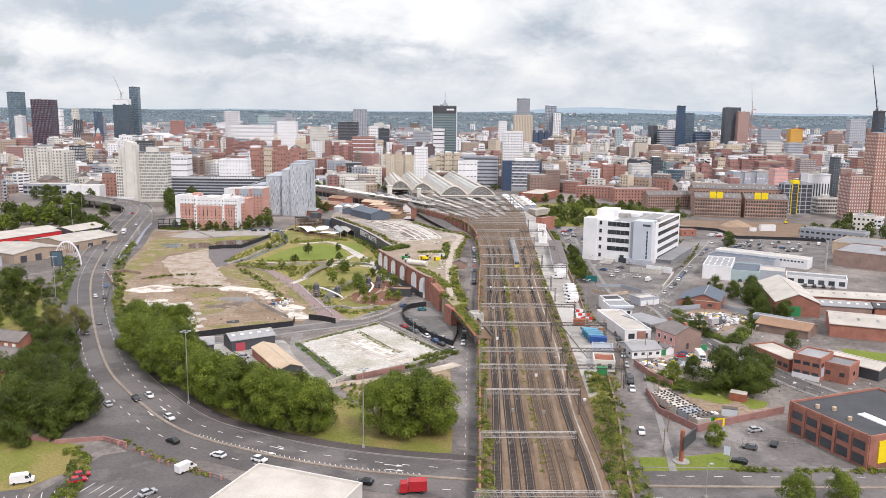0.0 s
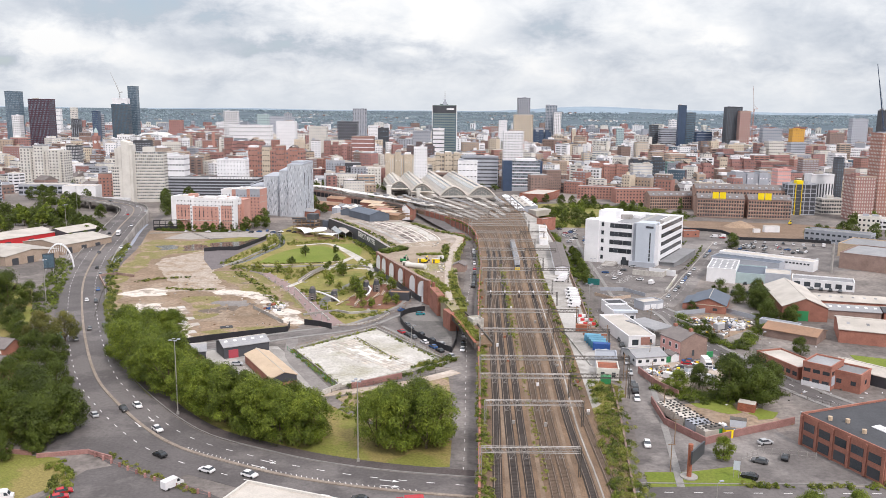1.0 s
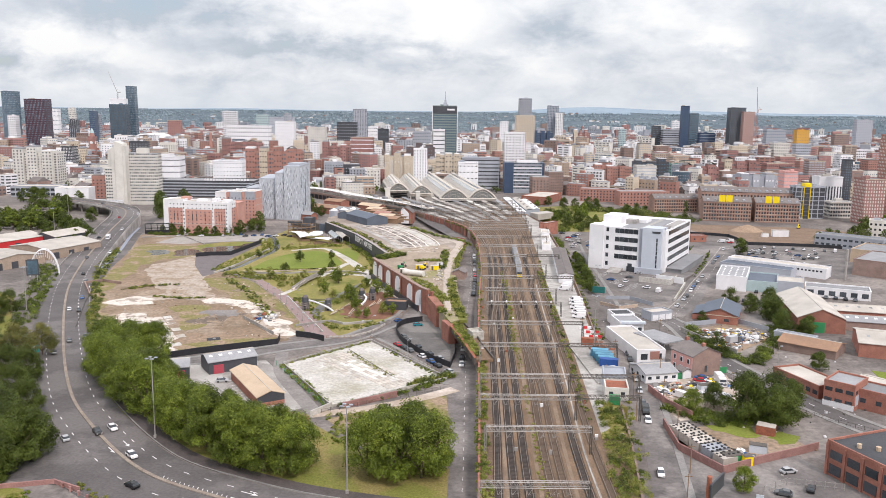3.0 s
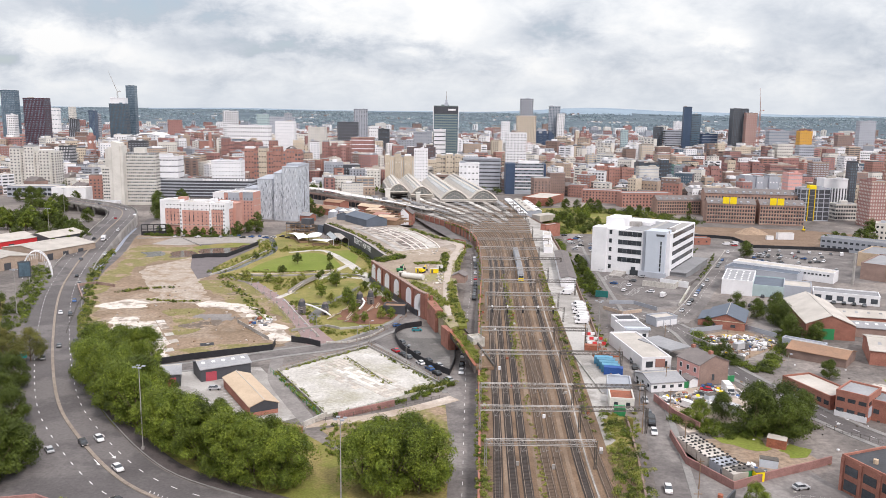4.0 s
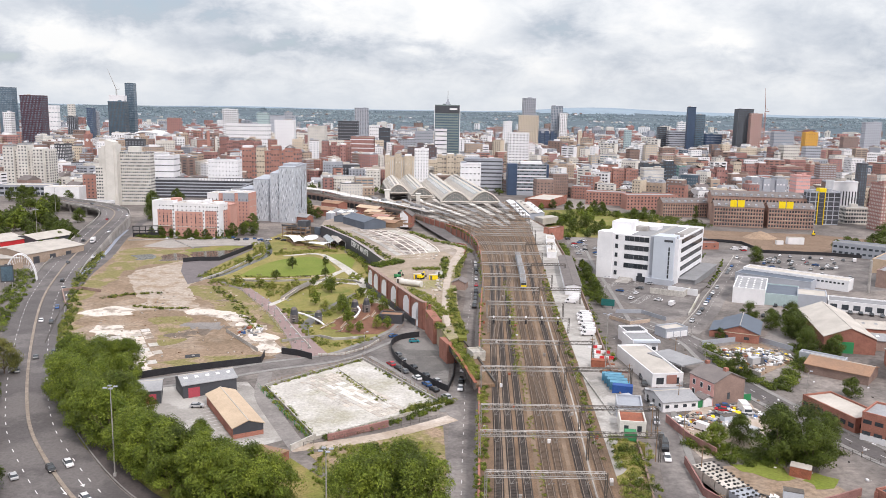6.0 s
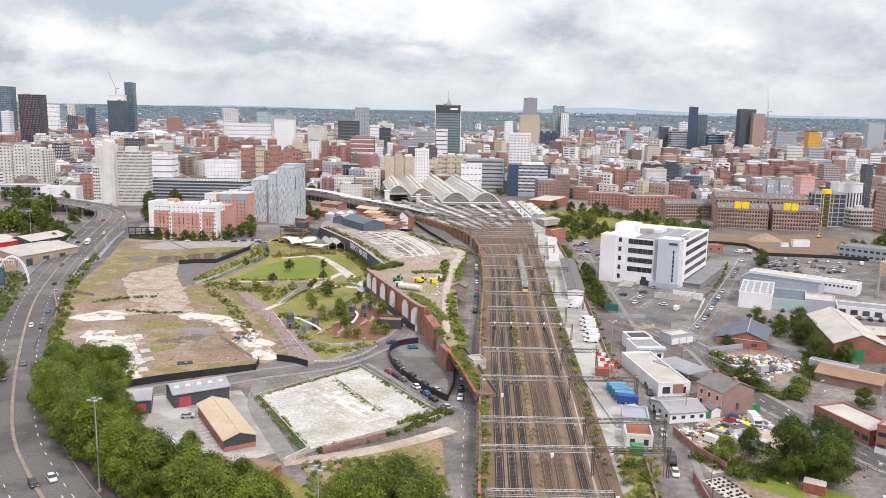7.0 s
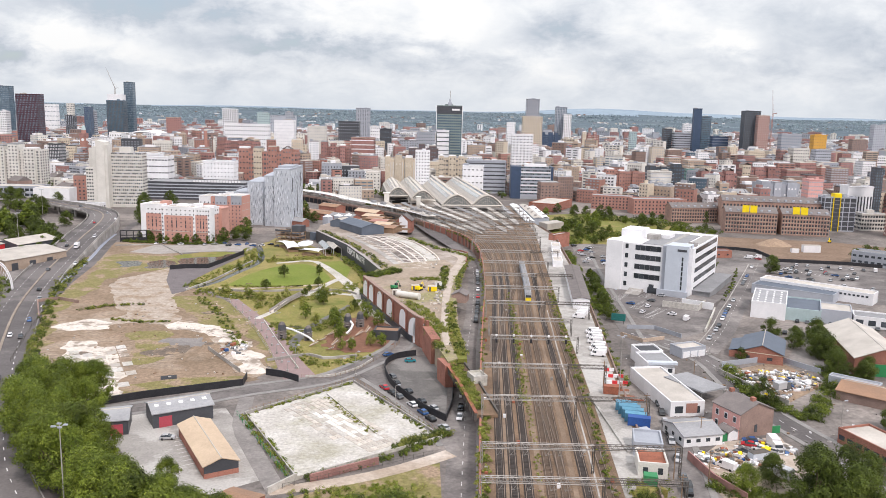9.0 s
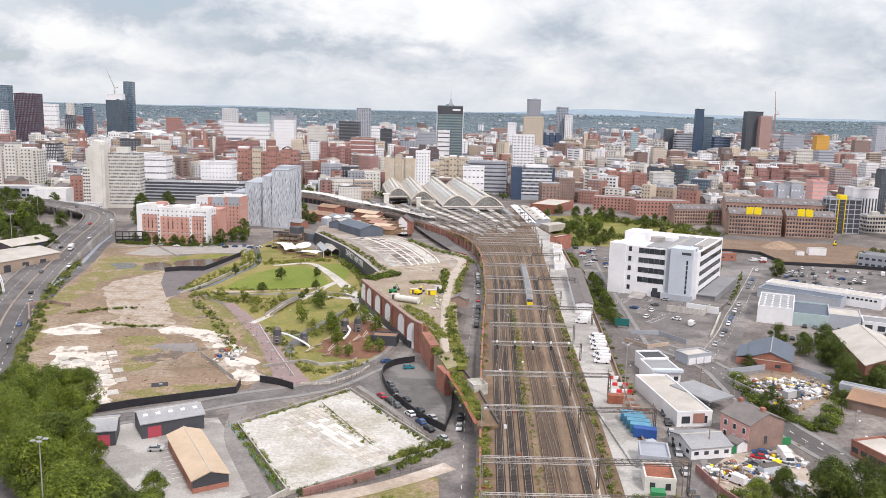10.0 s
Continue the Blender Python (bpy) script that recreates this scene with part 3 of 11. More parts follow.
under_st = street("street", [(19.4, 566), (20.6, 550), (20.8, 522), (20.0, 490), (18.6, 454), (17.0, 425), (13.5, 370), (12, 330), (11.2, 300), (9.6, 259), (8, 215), (7, 196)], [6.5, 6.2, 6.2, 6.2, 6.0, 6.0, 6.5, 8, 8.5, 8.5, 7.5, 7], 0.06, asphalt_old, "street running under the girder bridge beside the railway", walks="l")
street("street", [(-44, 790, 2.6), (-30, 752, 2.6), (-18.5, 720, 2.6), (-9, 682, 2.6), (0, 644, 2.5), (10, 604, 2.2), (17.2, 578, 1.0), (19.6, 562, 0)], [13, 13, 13, 13, 13, 11, 8, 6.5], 0.065, asphalt, "street sloping up between the depot wall and the viaduct")
travis = street("street", [(54.5, 184), (60, 215), (66.5, 255), (73, 300), (78, 340), (83, 400), (87, 460), (92, 540), (102, 640)], [10, 8, 6.5, 6.0, 6.5, 7, 7, 7, 7], 0.05, asphalt_old, "street below the railway yard wall", walks="r")
cross = street("street", [(84, 402), (98, 382), (105, 364), (105.5, 340), (105.5, 322), (108, 305.5), (114, 284), (121.5, 261), (128, 246), (146, 215), (163, 187)], [8, 9, 8.5, 8, 7.5, 7.5, 7, 7, 7, 8, 8], 0.055, asphalt, "street running down past the workshops", walks="lr")
diag = street("street", [(108, 376), (127, 411), (141.5, 442), (155, 469), (176, 513), (195, 553), (208, 581)], [9, 10, 10, 10.5, 10.5, 11, 12], 0.055, asphalt_old, "straight street with parked cars")
setting("kerb", Shape().sweep(offset(diag[1:-2], -5.4), 0.5, 0.0, 0.16), concrete_grey, "worn kerb along the street", "kerb")
street("street", [(100, 640), (150, 618), (187, 600), (208, 584), (237, 569), (300, 541), (380, 505)], 13, 0.045, asphalt_old, "street before the mills")
dashes("lane_marks", cross, 0, 0.06, 2.5, 3.5, 0.18)
dashes("lane_marks", diag, 0, 0.055, 2.0, 4.0, 0.12)
dashes("lane_marks", under_st, 0, 0.065, 2.0, 4.0, 0.12, start=25)

# open land on the left of the railway
patch("verge", [(-146, 345), (-118, 284), (-92, 250), (-62, 222), (-32, 206.5), (-4, 199.5), (4, 199.5), (5, 216), (-20, 228), (-36, 246), (-54, 246), (-68, 254), (-90, 280), (-104, 296), (-120, 316), (-140, 352)], 0.04, grass, "grass verge below the road trees")
patch("waste_ground", [(-168, 398), (-184, 440), (-200, 500), (-216, 560), (-219, 603), (-183, 609), (-160, 560), (-146, 500), (-112, 455), (-84, 415), (-62, 365), (-58, 342), (-66, 327), (-106, 309), (-124, 318), (-146, 352)], 0.03, dirt, "bare brown waste ground with weeds", curved=True)
patch("hardstanding", [(-162, 397), (-141, 407), (-130, 436), (-112, 409), (-94, 402), (-78, 381), (-62, 352), (-56, 341), (-66, 337), (-85, 374), (-98, 390), (-124, 399), (-140, 393), (-155, 384)], 0.05, hard_broken, "pale broken hardstanding across the waste ground", curved=True)
patch("hardstanding", [(-151, 435), (-169, 480), (-164, 496), (-150, 515), (-124, 442), (-117, 417), (-136, 415)], 0.048, hard_broken, "pale worn hardstanding", curved=True)
patch("slab", [(-143, 370), (-132, 370.5), (-119, 357), (-108, 336), (-99, 314), (-110, 307), (-126, 335)], 0.07, slab_broken, "bleached concrete floor slab with dark stains", curved=True)
patch("weeds", [(-186, 492), (-203, 556), (-162, 550), (-154, 519), (-166, 504), (-175, 487)], 0.06, dirt_weedy, "dry weeds round the far pools", curved=True)
patch("weeds", [(-158, 372), (-178, 421), (-188, 494), (-174, 480), (-166, 417), (-154, 385), (-142, 340), (-152, 352)], 0.058, dirt_weedy, "strip of dry weeds beside the road", curved=True)
patch("weeds", [(-96, 398), (-126, 441), (-119, 450), (-92, 436), (-58, 366), (-54, 342), (-60, 352), (-78, 388)], 0.062, dirt_weedy, "weedy strip by the park fence", curved=True)
patch("weeds", [(-126, 383), (-122, 388), (-107, 385), (-99, 350), (-108, 349), (-112, 366)], 0.045, dirt_weedy, "thin weeds on the bare ground", curved=True)
patch("slab", [(-110, 405), (-97, 401), (-86, 394.5), (-75, 379), (-68, 366.5), (-60, 346), (-57, 339), (-66, 339.5), (-76, 363), (-86, 380), (-100, 388), (-112, 394)], 0.075, slab_broken, "bleached concrete strip curving along the fence", curved=True)
patch("slab", [(-158, 392), (-150, 402), (-138, 400), (-134, 391), (-148, 384)], 0.072, slab_broken, "bleached broken concrete by the road", curved=True)
patch("hardstanding", [(-108, 372), (-96, 381), (-88, 373), (-97, 365)], 0.052, tarmac_pale, "pale grey ash on the bare ground", curved=True)
sheet_ = thing("ground_sheet", "dark tarpaulin sheet lying on bare ground", "tarpaulin", -89, 332, 0.05, 20)
part("sheet", Shape().box(-2.6, -2.0, 0, 2.6, 2.0, 0.06), hoarding, sheet_)
part("drum_lid", Shape().bar((0.3, 0, 0.06), (0.3, 0, 0.3), 0.6, 10), galv, sheet_)
fw_ = thing("panel_fence", "low pale concrete panel fence by the gate", "fence")
for k in range(9):
    part("panel", Shape().turned(-84.5 + 2.15 * k, 363.5 - 2.95 * k, 0, 1.5, 3.4, 0.15, -54), concrete_grey, fw_)
patch("mud", [(-108, 360), (-99, 368), (-93, 361), (-103, 354)], 0.055, mud, "dark churned mud", curved=True)
for x_, y_, a_, b_ in ((-129, 356, 3.4, 2.2), (-117, 342, 4.2, 2.4), (-112, 329, 4.5, 2.0), (-111, 318, 3, 2), (-86, 372, 3, 2), (-100, 420, 5, 2.5)):
    patch("puddle", [(x_ + a_ * math.cos(k * 0.5236) * (1 + 0.3 * math.sin(k * 2.1)), y_ + b_ * math.sin(k * 0.5236) * (1 + 0.3 * math.cos(k * 1.7))) for k in range(12)], 0.085, mud, "dark damp stain on the slab")
patch("pool", [(-190, 532), (-179, 540), (-173, 525), (-182, 518)], 0.065, water_mat, "shallow brown pool", curved=True)
patch("pool", [(-172, 535), (-161, 542), (-154, 523), (-164, 516)], 0.066, water_mat, "shallow brown pool", curved=True)
patch("weeds", [(-126, 322), (-106, 312), (-66, 331), (-64, 335), (-84, 332), (-106, 320)], 0.06, dirt_weedy, "weeds along the hoarding")
patch("park_ground", [(-152, 516), (-140, 480), (-98, 444), (-43, 337), (-24, 350), (-11, 380), (-14, 410), (-36, 462), (-32, 486), (-60, 560), (-78, 590), (-112, 640), (-120, 612), (-134, 524)], 0.04, grass_dry, "tussocky planted park ground", curved=True)
patch("lawn", [tuple(q) for q in smooth([(-109, 477), (-105, 505), (-94, 530), (-77, 538), (-61, 508), (-59, 491), (-70, 482), (-98, 474), (-109, 477)], 4)][:-1], 0.08, grass_fresh, "mown oval lawn")
patch("lawn", [(-72, 546), (-60, 552), (-51, 530), (-50, 502), (-54, 508), (-66, 538)], 0.08, grass_fresh, "mown lawn beside the path")
for pts, w in (([(-98, 446), (-70, 395), (-48, 342), (-44, 334)], [5.5, 6.5, 8, 12]),):
    street("park_walk", pts, w, 0.09, paving, "wide mauve paved walk")
street("park_path", [(-97, 540), (-79, 550), (-69, 538), (-53, 502), (-39, 463), (-30, 432), (-22, 408), (-14, 388)], [3, 4, 5, 6, 6.5, 8, 9, 8], 0.10, concrete, "pale path through the park")
street("park_path", [(-78, 411), (-73, 426)], 3.0, 0.098, concrete, "pale path through the park")
street("park_path", [(-66, 456), (-61, 473), (-56, 492), (-52, 503)], [3.5, 3.5, 3.5, 4], 0.11, concrete, "pale path through the park")
street("park_path", [(-66, 459), (-59, 460), (-52, 464), (-42, 461)], 3.2, 0.095, concrete, "pale path through the park")
street("park_path", [(-112, 470), (-96, 471), (-76, 477), (-60, 484)], 2.2, 0.085, dirt_pale, "low path before the lawn")
patch("meadow", [(-76, 406), (-72, 437), (-59, 453), (-43, 452), (-42, 426), (-48, 400), (-57, 388), (-67, 393)], 0.07, surface("olive meadow", (0.19, 0.185, 0.045), (0.25, 0.215, 0.075), 0.2, 1.5, 0.95, third=(0.13, 0.155, 0.03), strong=0.3, patch=0.15), "olive meadow grass in the park", curved=True)
street("river", [(-124, 468), (-117, 484), (-114, 503), (-108, 543), (-116, 580), (-122, 600)], 4.0, 0.06, water_mat, "narrow dark river through the park")
street("river", [(-50, 356), (-54, 366), (-55, 378), (-52, 400), (-46, 420), (-40, 440)], [4, 4.5, 4.5, 4, 3.5, 3], 0.077, surface("grey stream bed", (0.16, 0.155, 0.145), (0.11, 0.105, 0.10), 0.3, 2.0, 0.6), "grey stream bed through the park")
patch("playground", [(-42, 372), (-30, 364), (-16, 378), (-18, 402), (-30, 420), (-40, 404)], 0.13, surface("bark chippings", (0.22, 0.11, 0.07), (0.17, 0.085, 0.055), 0.4, 3.0, 0.95), "reddish bark play area", curved=True)
patch("terrace", [(-130, 454), (-144, 486), (-152, 514), (-144, 518.5), (-132, 520), (-128, 540), (-123, 567), (-121.5, 564), (-128, 515), (-130, 490), (-126, 461)], 0.12, surface("mauve-grey setts", (0.17, 0.15, 0.15), (0.135, 0.12, 0.12), 0.2, 3.0, 0.9), "grey paved terrace behind a black fence")
patch("canal", [(-153, 520), (-137, 524), (-131, 545), (-126, 572), (-131, 573), (-136, 558), (-158, 546)], 0.05, water_mat, "still brown canal water")
patch("bank", [(-160, 548), (-137, 560), (-131, 575), (-150, 572), (-164, 560)], 0.055, grass, "reedy bank of the canal", curved=True)
patch("car_park", [(-196, 566), (-176, 562), (-150, 574), (-122, 580), (-126, 612), (-163, 600), (-190, 594)], 0.058, surface("pale gravel lot", (0.36, 0.335, 0.305), (0.28, 0.26, 0.235), 0.15, 1.0, 0.95, strong=0.2), "pale gravel car park before the hotel")

# the walled concrete yard and the units beside it
patch("yard_slab", [(-54.5, 300), (-25.5, 331), (4, 286), (-31.5, 259)], 0.08, concrete, "bleached concrete yard inside low walls")
patch("court", [(-96, 298), (-62, 305), (-57, 296), (-40, 258), (-54, 247), (-66, 256), (-86, 278)], 0.045, concrete_grey, "pale worn court of the small units")
street("lane", [(-58, 315), (-54, 292), (-43, 268), (-35, 252)], [4.5, 5, 5, 5], 0.07, tarmac_pale, "cracked concrete lane")
street("lane", [(-37, 252), (-20, 258), (-6, 266), (7, 276)], [4.4, 4.6, 4.6, 5], 0.075, dirt_pale, "pale track below the yard wall")
patch("weeds", [(-32, 249), (4, 270), (5, 240), (4, 216), (-18, 228)], 0.055, dirt_weedy, "overgrown plot")
patch("gravel_lot", [(-16, 349), (-13, 358), (-6, 363), (8, 356), (6, 330), (5.5, 300), (-2, 308), (-11, 325)], 0.10, gravel, "dark gravel lot inside a black hoarding", curved=False)
patch("bank", [(-112, 218), (-132, 250), (-160, 306), (-176, 342), (-205, 400), (-240, 430), (-300, 380), (-260, 280), (-200, 220), (-150, 200)], 0.03, grass, "rough grass bank beyond the road")
patch("junction", [(-134, 288), (-118, 256), (-104, 234), (-92, 218), (-86, 209), (-97, 205), (-112, 222), (-128, 246), (-143, 284)], 0.035, asphalt_old, "worn tarmac verge of the road")
patch("junction", [(-120, 236), (-107, 236), (-91, 221), (-72, 206), (-60, 196), (-64, 192), (-78, 195), (-90, 205), (-108, 208)], 0.037, asphalt, "dark tarmac widening of the road")
patch("left_lawn", [(-128, 208), (-98, 203), (-90, 190), (-99, 177), (-140, 165), (-150, 196)], 0.05, grass, "lawn beside the road")
patch("car_park", [(-88, 196), (-80, 200), (-56, 186), (-42, 176), (-45, 150), (-100, 150), (-94, 176)], 0.05, asphalt, "tarmac car park")
patch("car_park", [(-120, 176), (-99, 178), (-92, 160), (-92, 140), (-130, 140)], 0.045, asphalt, "tarmac car park with painted bays")

# right of the railway
patch("forecourt", [(54, 197), (59, 214), (67, 246), (75, 216), (98, 228), (101, 216), (110, 192), (75, 188), (77, 201)], 0.04, asphalt_old, "open tarmac forecourt")
patch("lawn", [(53.2, 197.5), (64, 197.5), (77, 201), (80, 190.5), (52.2, 189.2)], 0.07, grass_fresh, "bright green grass strip by the road")
patch("car_park", [(92, 500), (91, 440), (104, 396), (120, 408), (136, 445), (150, 473), (171, 516), (200, 578), (188, 590), (166, 560), (130, 474)], 0.04, asphalt_old, "office car park with painted bays")
patch("scrap_ground", [(106, 352), (132, 366), (140, 342), (112, 316)], 0.04, dirt, "churned scrap yard ground")
patch("scrap_ground", [(70, 272), (84, 288), (103, 293), (100, 266), (88, 256), (74, 250)], 0.04, dirt_pale, "dirty breaker's yard ground")
patch("scrap_ground", [(68, 236), (78, 246), (100, 246), (104, 232), (98, 227), (75, 216)], 0.04, dirt, "rough fenced plot")
patch("weeds", [(80, 246), (88, 249), (95, 245), (90, 240), (83, 242)], 0.075, grass_fresh, "bright green weeds in the plot", curved=True)
patch("weeds", [(94, 240), (101, 243), (105, 237), (99, 233)], 0.076, grass_fresh, "bright green weeds in the plot", curved=True)
patch("weeds", [(46.5, 222), (51.5, 228), (53.4, 240), (54.4, 252), (50.5, 252), (48, 238)], 5.62, grass_dry, "weedy end of the railway yard", curved=True)
patch("lawn", [(158, 300), (176, 292), (186, 282), (172, 280), (156, 290)], 0.07, grass_fresh, "mown grass beyond the workshops")
patch("building_plot", [(218, 690), (300, 676), (350, 640), (330, 610), (300, 566), (262, 580), (224, 586), (222, 622), (206, 632), (200, 690)], 0.05, earth, "dug brown earth of a building plot")
patch("car_park", [(92, 604), (98, 690), (128, 700), (190, 660), (186, 612), (150, 624), (104, 644)], 0.042, asphalt_old, "grey car park behind the office block")
patch("car_park", [(186, 500), (240, 585), (300, 552), (262, 470), (216, 464)], 0.04, asphalt_old, "gravelly car park")

# ---- railway deck ----
LEFT = [(8, 130), (10, 169), (13, 229), (15, 275), (18, 344), (22.4, 422), (24.6, 453), (25.8, 494), (26.6, 543), (24.4, 590), (16, 629), (4.5, 654), (-8.5, 682), (-23, 712), (-38, 738), (-56, 772), (-64, 800), (-66, 834)]
RIGHT = [(38, 130), (42, 170), (43.5, 215), (46.5, 263), (50, 325), (54, 408), (58, 470), (61, 521), (67, 620), (69, 680), (64, 830)]
YARD = [(40, 130), (44, 170), (53, 230), (59, 291), (66, 369), (71, 430), (75, 478), (79, 560), (82, 640), (76, 700), (70, 830)]
DECK = 5.5
l_s, r_s, y_s = smooth(LEFT, 8), smooth(RIGHT, 8), smooth(YARD, 8)


def cut(line, y):
    return float(np.interp(y, [p[1] for p in line], [p[0] for p in line]))


def across(u, y):
    """A plan point on the deck: u 0 at its left edge, 1 at the right edge of the tracks."""
    a, b = cut(l_s, y), cut(r_s, y)
    return (a + (b - a) * u, y)


dy = [130 + 8 * k for k in range(88)]
ring = [(cut(l_s, y), y) for y in dy] + [(cut(y_s, y), y) for y in reversed(dy)]
setting("railway_deck", Shape().prism(ring, 0, DECK), ballast, "brown ballasted railway deck on retaining walls", "railway")
yard_ring = [(cut(r_s, y) + 1.2, y) for y in dy if 225 < y < 700] + [(cut(y_s, y) - 1.0, y) for y in reversed(dy) if 225 < y < 700]
strips = Shape()
for u_ in (0.195, 0.44, 0.69, 0.85):
    strips.sweep([across(u_, y) for y in range(134, 600, 6)], [1.2, 0.9, 1.5, 0.8, 1.6, 1.0, 1.3], DECK, DECK + 0.03)
setting("cess_path", strips, surface("pale cess grit", (0.25, 0.185, 0.13), (0.17, 0.12, 0.083), 0.12, 2.0, 0.95), "paler grit strips between the tracks", "railway")
setting("yard_surface", Shape().prism(yard_ring, DECK - 0.2, DECK + 0.06), concrete_grey, "grey concrete yard beside the tracks", "pavement")
wallr = Shape().sweep(offset([(cut(y_s, y), y) for y in dy if y < 690], 0.25), 0.5, 0, DECK + 0.8)
setting("retaining_wall", wallr, brick_brown, "old brick retaining wall of the railway yard", "wall")
walll = Shape().sweep(offset([(cut(l_s, y), y) for y in dy if y < 548], -0.3), 0.6, 0, DECK + 0.45)
setting("retaining_wall", walll, brick_works, "weathered brick parapet wall of the railway", "wall")

ivy_wall = Shape().sweep(offset([(cut(l_s, y), y) for y in range(547, 693, 6)], -0.35), 0.9, 0, DECK + 1.5)
setting("retaining_wall", ivy_wall, brick_works, "tall red brick retaining wall with patchy ivy", "wall")
piers_ = Shape()
for y in range(562, 690, 9):
    piers_.turned(cut(l_s, y) - 0.9, y, 0, DECK + 1.8, 1.3, 1.1, 30)
setting("wall_piers", piers_, brick_brown, "brick piers of the retaining wall", "pier")
US = [(0.12, 0.145), (0.25, 0.243), (0.355, 0.348), (0.53, 0.51), (0.625, 0.61), (0.79, 0.775), (0.95, 0.93)]
tracks = []
for k, (u0, u1) in enumerate(US):
    line = []
    for y in range(132, 520, 6):
        u = u0 + (u1 - u0) * min(1, max(0, (y - 172) / 62))
        line.append(across(u, y))
    tracks.append(line)
for k in range(11):
    u = 0.04 + 0.092 * k
    line = []
    for y in range(500, 826, 6):
        t = min(1, (y - 500) / 110)
        t = t * t * (3 - 2 * t)
        near = min(range(7), key=lambda i: abs(US[i][1] - u))
        line.append(across(US[near][1] * (1 - t) + u * t, y))
    tracks.append(line)
cross_over = [(4, 3, 250, 330), (1, 2, 380, 450), (5, 6, 400, 470), (2, 3, 420, 500), (3, 4, 470, 540), (0, 1, 320, 390)]
for a, b, y0, y1 in cross_over:
    line = []
    for y in range(y0, y1 + 1, 5):
        t = (y - y0) / (y1 - y0)
        t = t * t * (3 - 2 * t)
        ua = US[a][1] * (1 - t) + US[b][1] * t
        line.append(across(ua, y))
    tracks.append(line)
for k, line in enumerate(tracks):
    track = thing("railway_track", "rusty rails on concrete sleepers in dark ballast", "railway track", group="railway tracks", kind="structure")
    bed = Shape().sweep(line, 2.3, DECK, DECK + 0.034 + 0.004 * (k % 7) + 0.03 * (k > 6))
    if k in (0, 1, 2, 5):
        part("track_bed", bed, ballast_dark, track)
    else:
        part("track_bed", bed, ballast_track, track)
    rails = Shape()
    for o in (-0.75, 0.75):
        rails.sweep(offset(line, o), 0.13, DECK + 0.05, DECK + 0.3 + 0.002 * k)
    part("rails", rails, rail_steel, track)
    if k < 7:
        sl, ln = Shape(), [np.array(q) for q in line]
        d = np.cumsum([0] + [np.linalg.norm(b - a) for a, b in zip(ln, ln[1:])])
        xs_, ys_ = [q[0] for q in ln], [q[1] for q in ln]
        s = 0.3
        while s < min(d[-1], 260):
            x, y = np.interp(s, d, xs_), np.interp(s, d, ys_)
            sl.turned(x, y, DECK + 0.04, DECK + 0.085, 2.3, 0.26, -4)
            s += 0.72
        tagged(part("sleepers", sl, sleeper_black if k in (0, 1, 2, 5) else sleeper, track), kind="stuff")


tr = Shape()
for u_, y0, y1 in ((0.855, 140, 420),):
    tr.sweep([across(u_ + 0.008 * math.sin(y * 0.05), y) for y in range(y0, y1, 6)], 0.4, DECK, DECK + 0.12)
setting("cable_trough", tr, concrete_grey, "pale concrete cable trough beside the track", "trough")
rng = random.Random(12)
for k in range(26):
    u_, y_ = rng.choice((0.03, 0.195, 0.30, 0.43, 0.57, 0.70, 0.83, 0.98)), rng.uniform(150, 420)
    bx = thing("lineside_box", "small pale lineside equipment box", "box", *across(u_ + rng.uniform(-0.01, 0.01), y_), DECK, rng.uniform(-8, 8), group="lineside boxes")
    part("case", Shape().box(-0.4, -0.25, 0, 0.4, 0.25, rng.uniform(0.5, 1.3)), rng.choice((render_white, galv, concrete_grey, rust_red)), bx)


# ---- overhead line gantries ----
def truss(x0, x1, depth=1.3, wide=0.9):
    """A lattice beam along x, its top at z = 0."""
    s = Shape()
    for yy in (-wide / 2, wide / 2):
        for zz in (0, -depth):
            s.bar((x0, yy, zz), (x1, yy, zz), 0.10)
    n = max(4, int((x1 - x0) / 1.5))
    for i in range(n):
        a, b = x0 + (x1 - x0) * i / n, x0 + (x1 - x0) * (i + 1) / n
        m = (a + b) / 2
        for yy in (-wide / 2, wide / 2):
            s.bar((a, yy, -depth), (m, yy, 0), 0.06, 3)
            s.bar((m, yy, 0), (b, yy, -depth), 0.06, 3)
        s.bar((a, -wide / 2, 0), (b, wide / 2, 0), 0.05, 3)
    return s


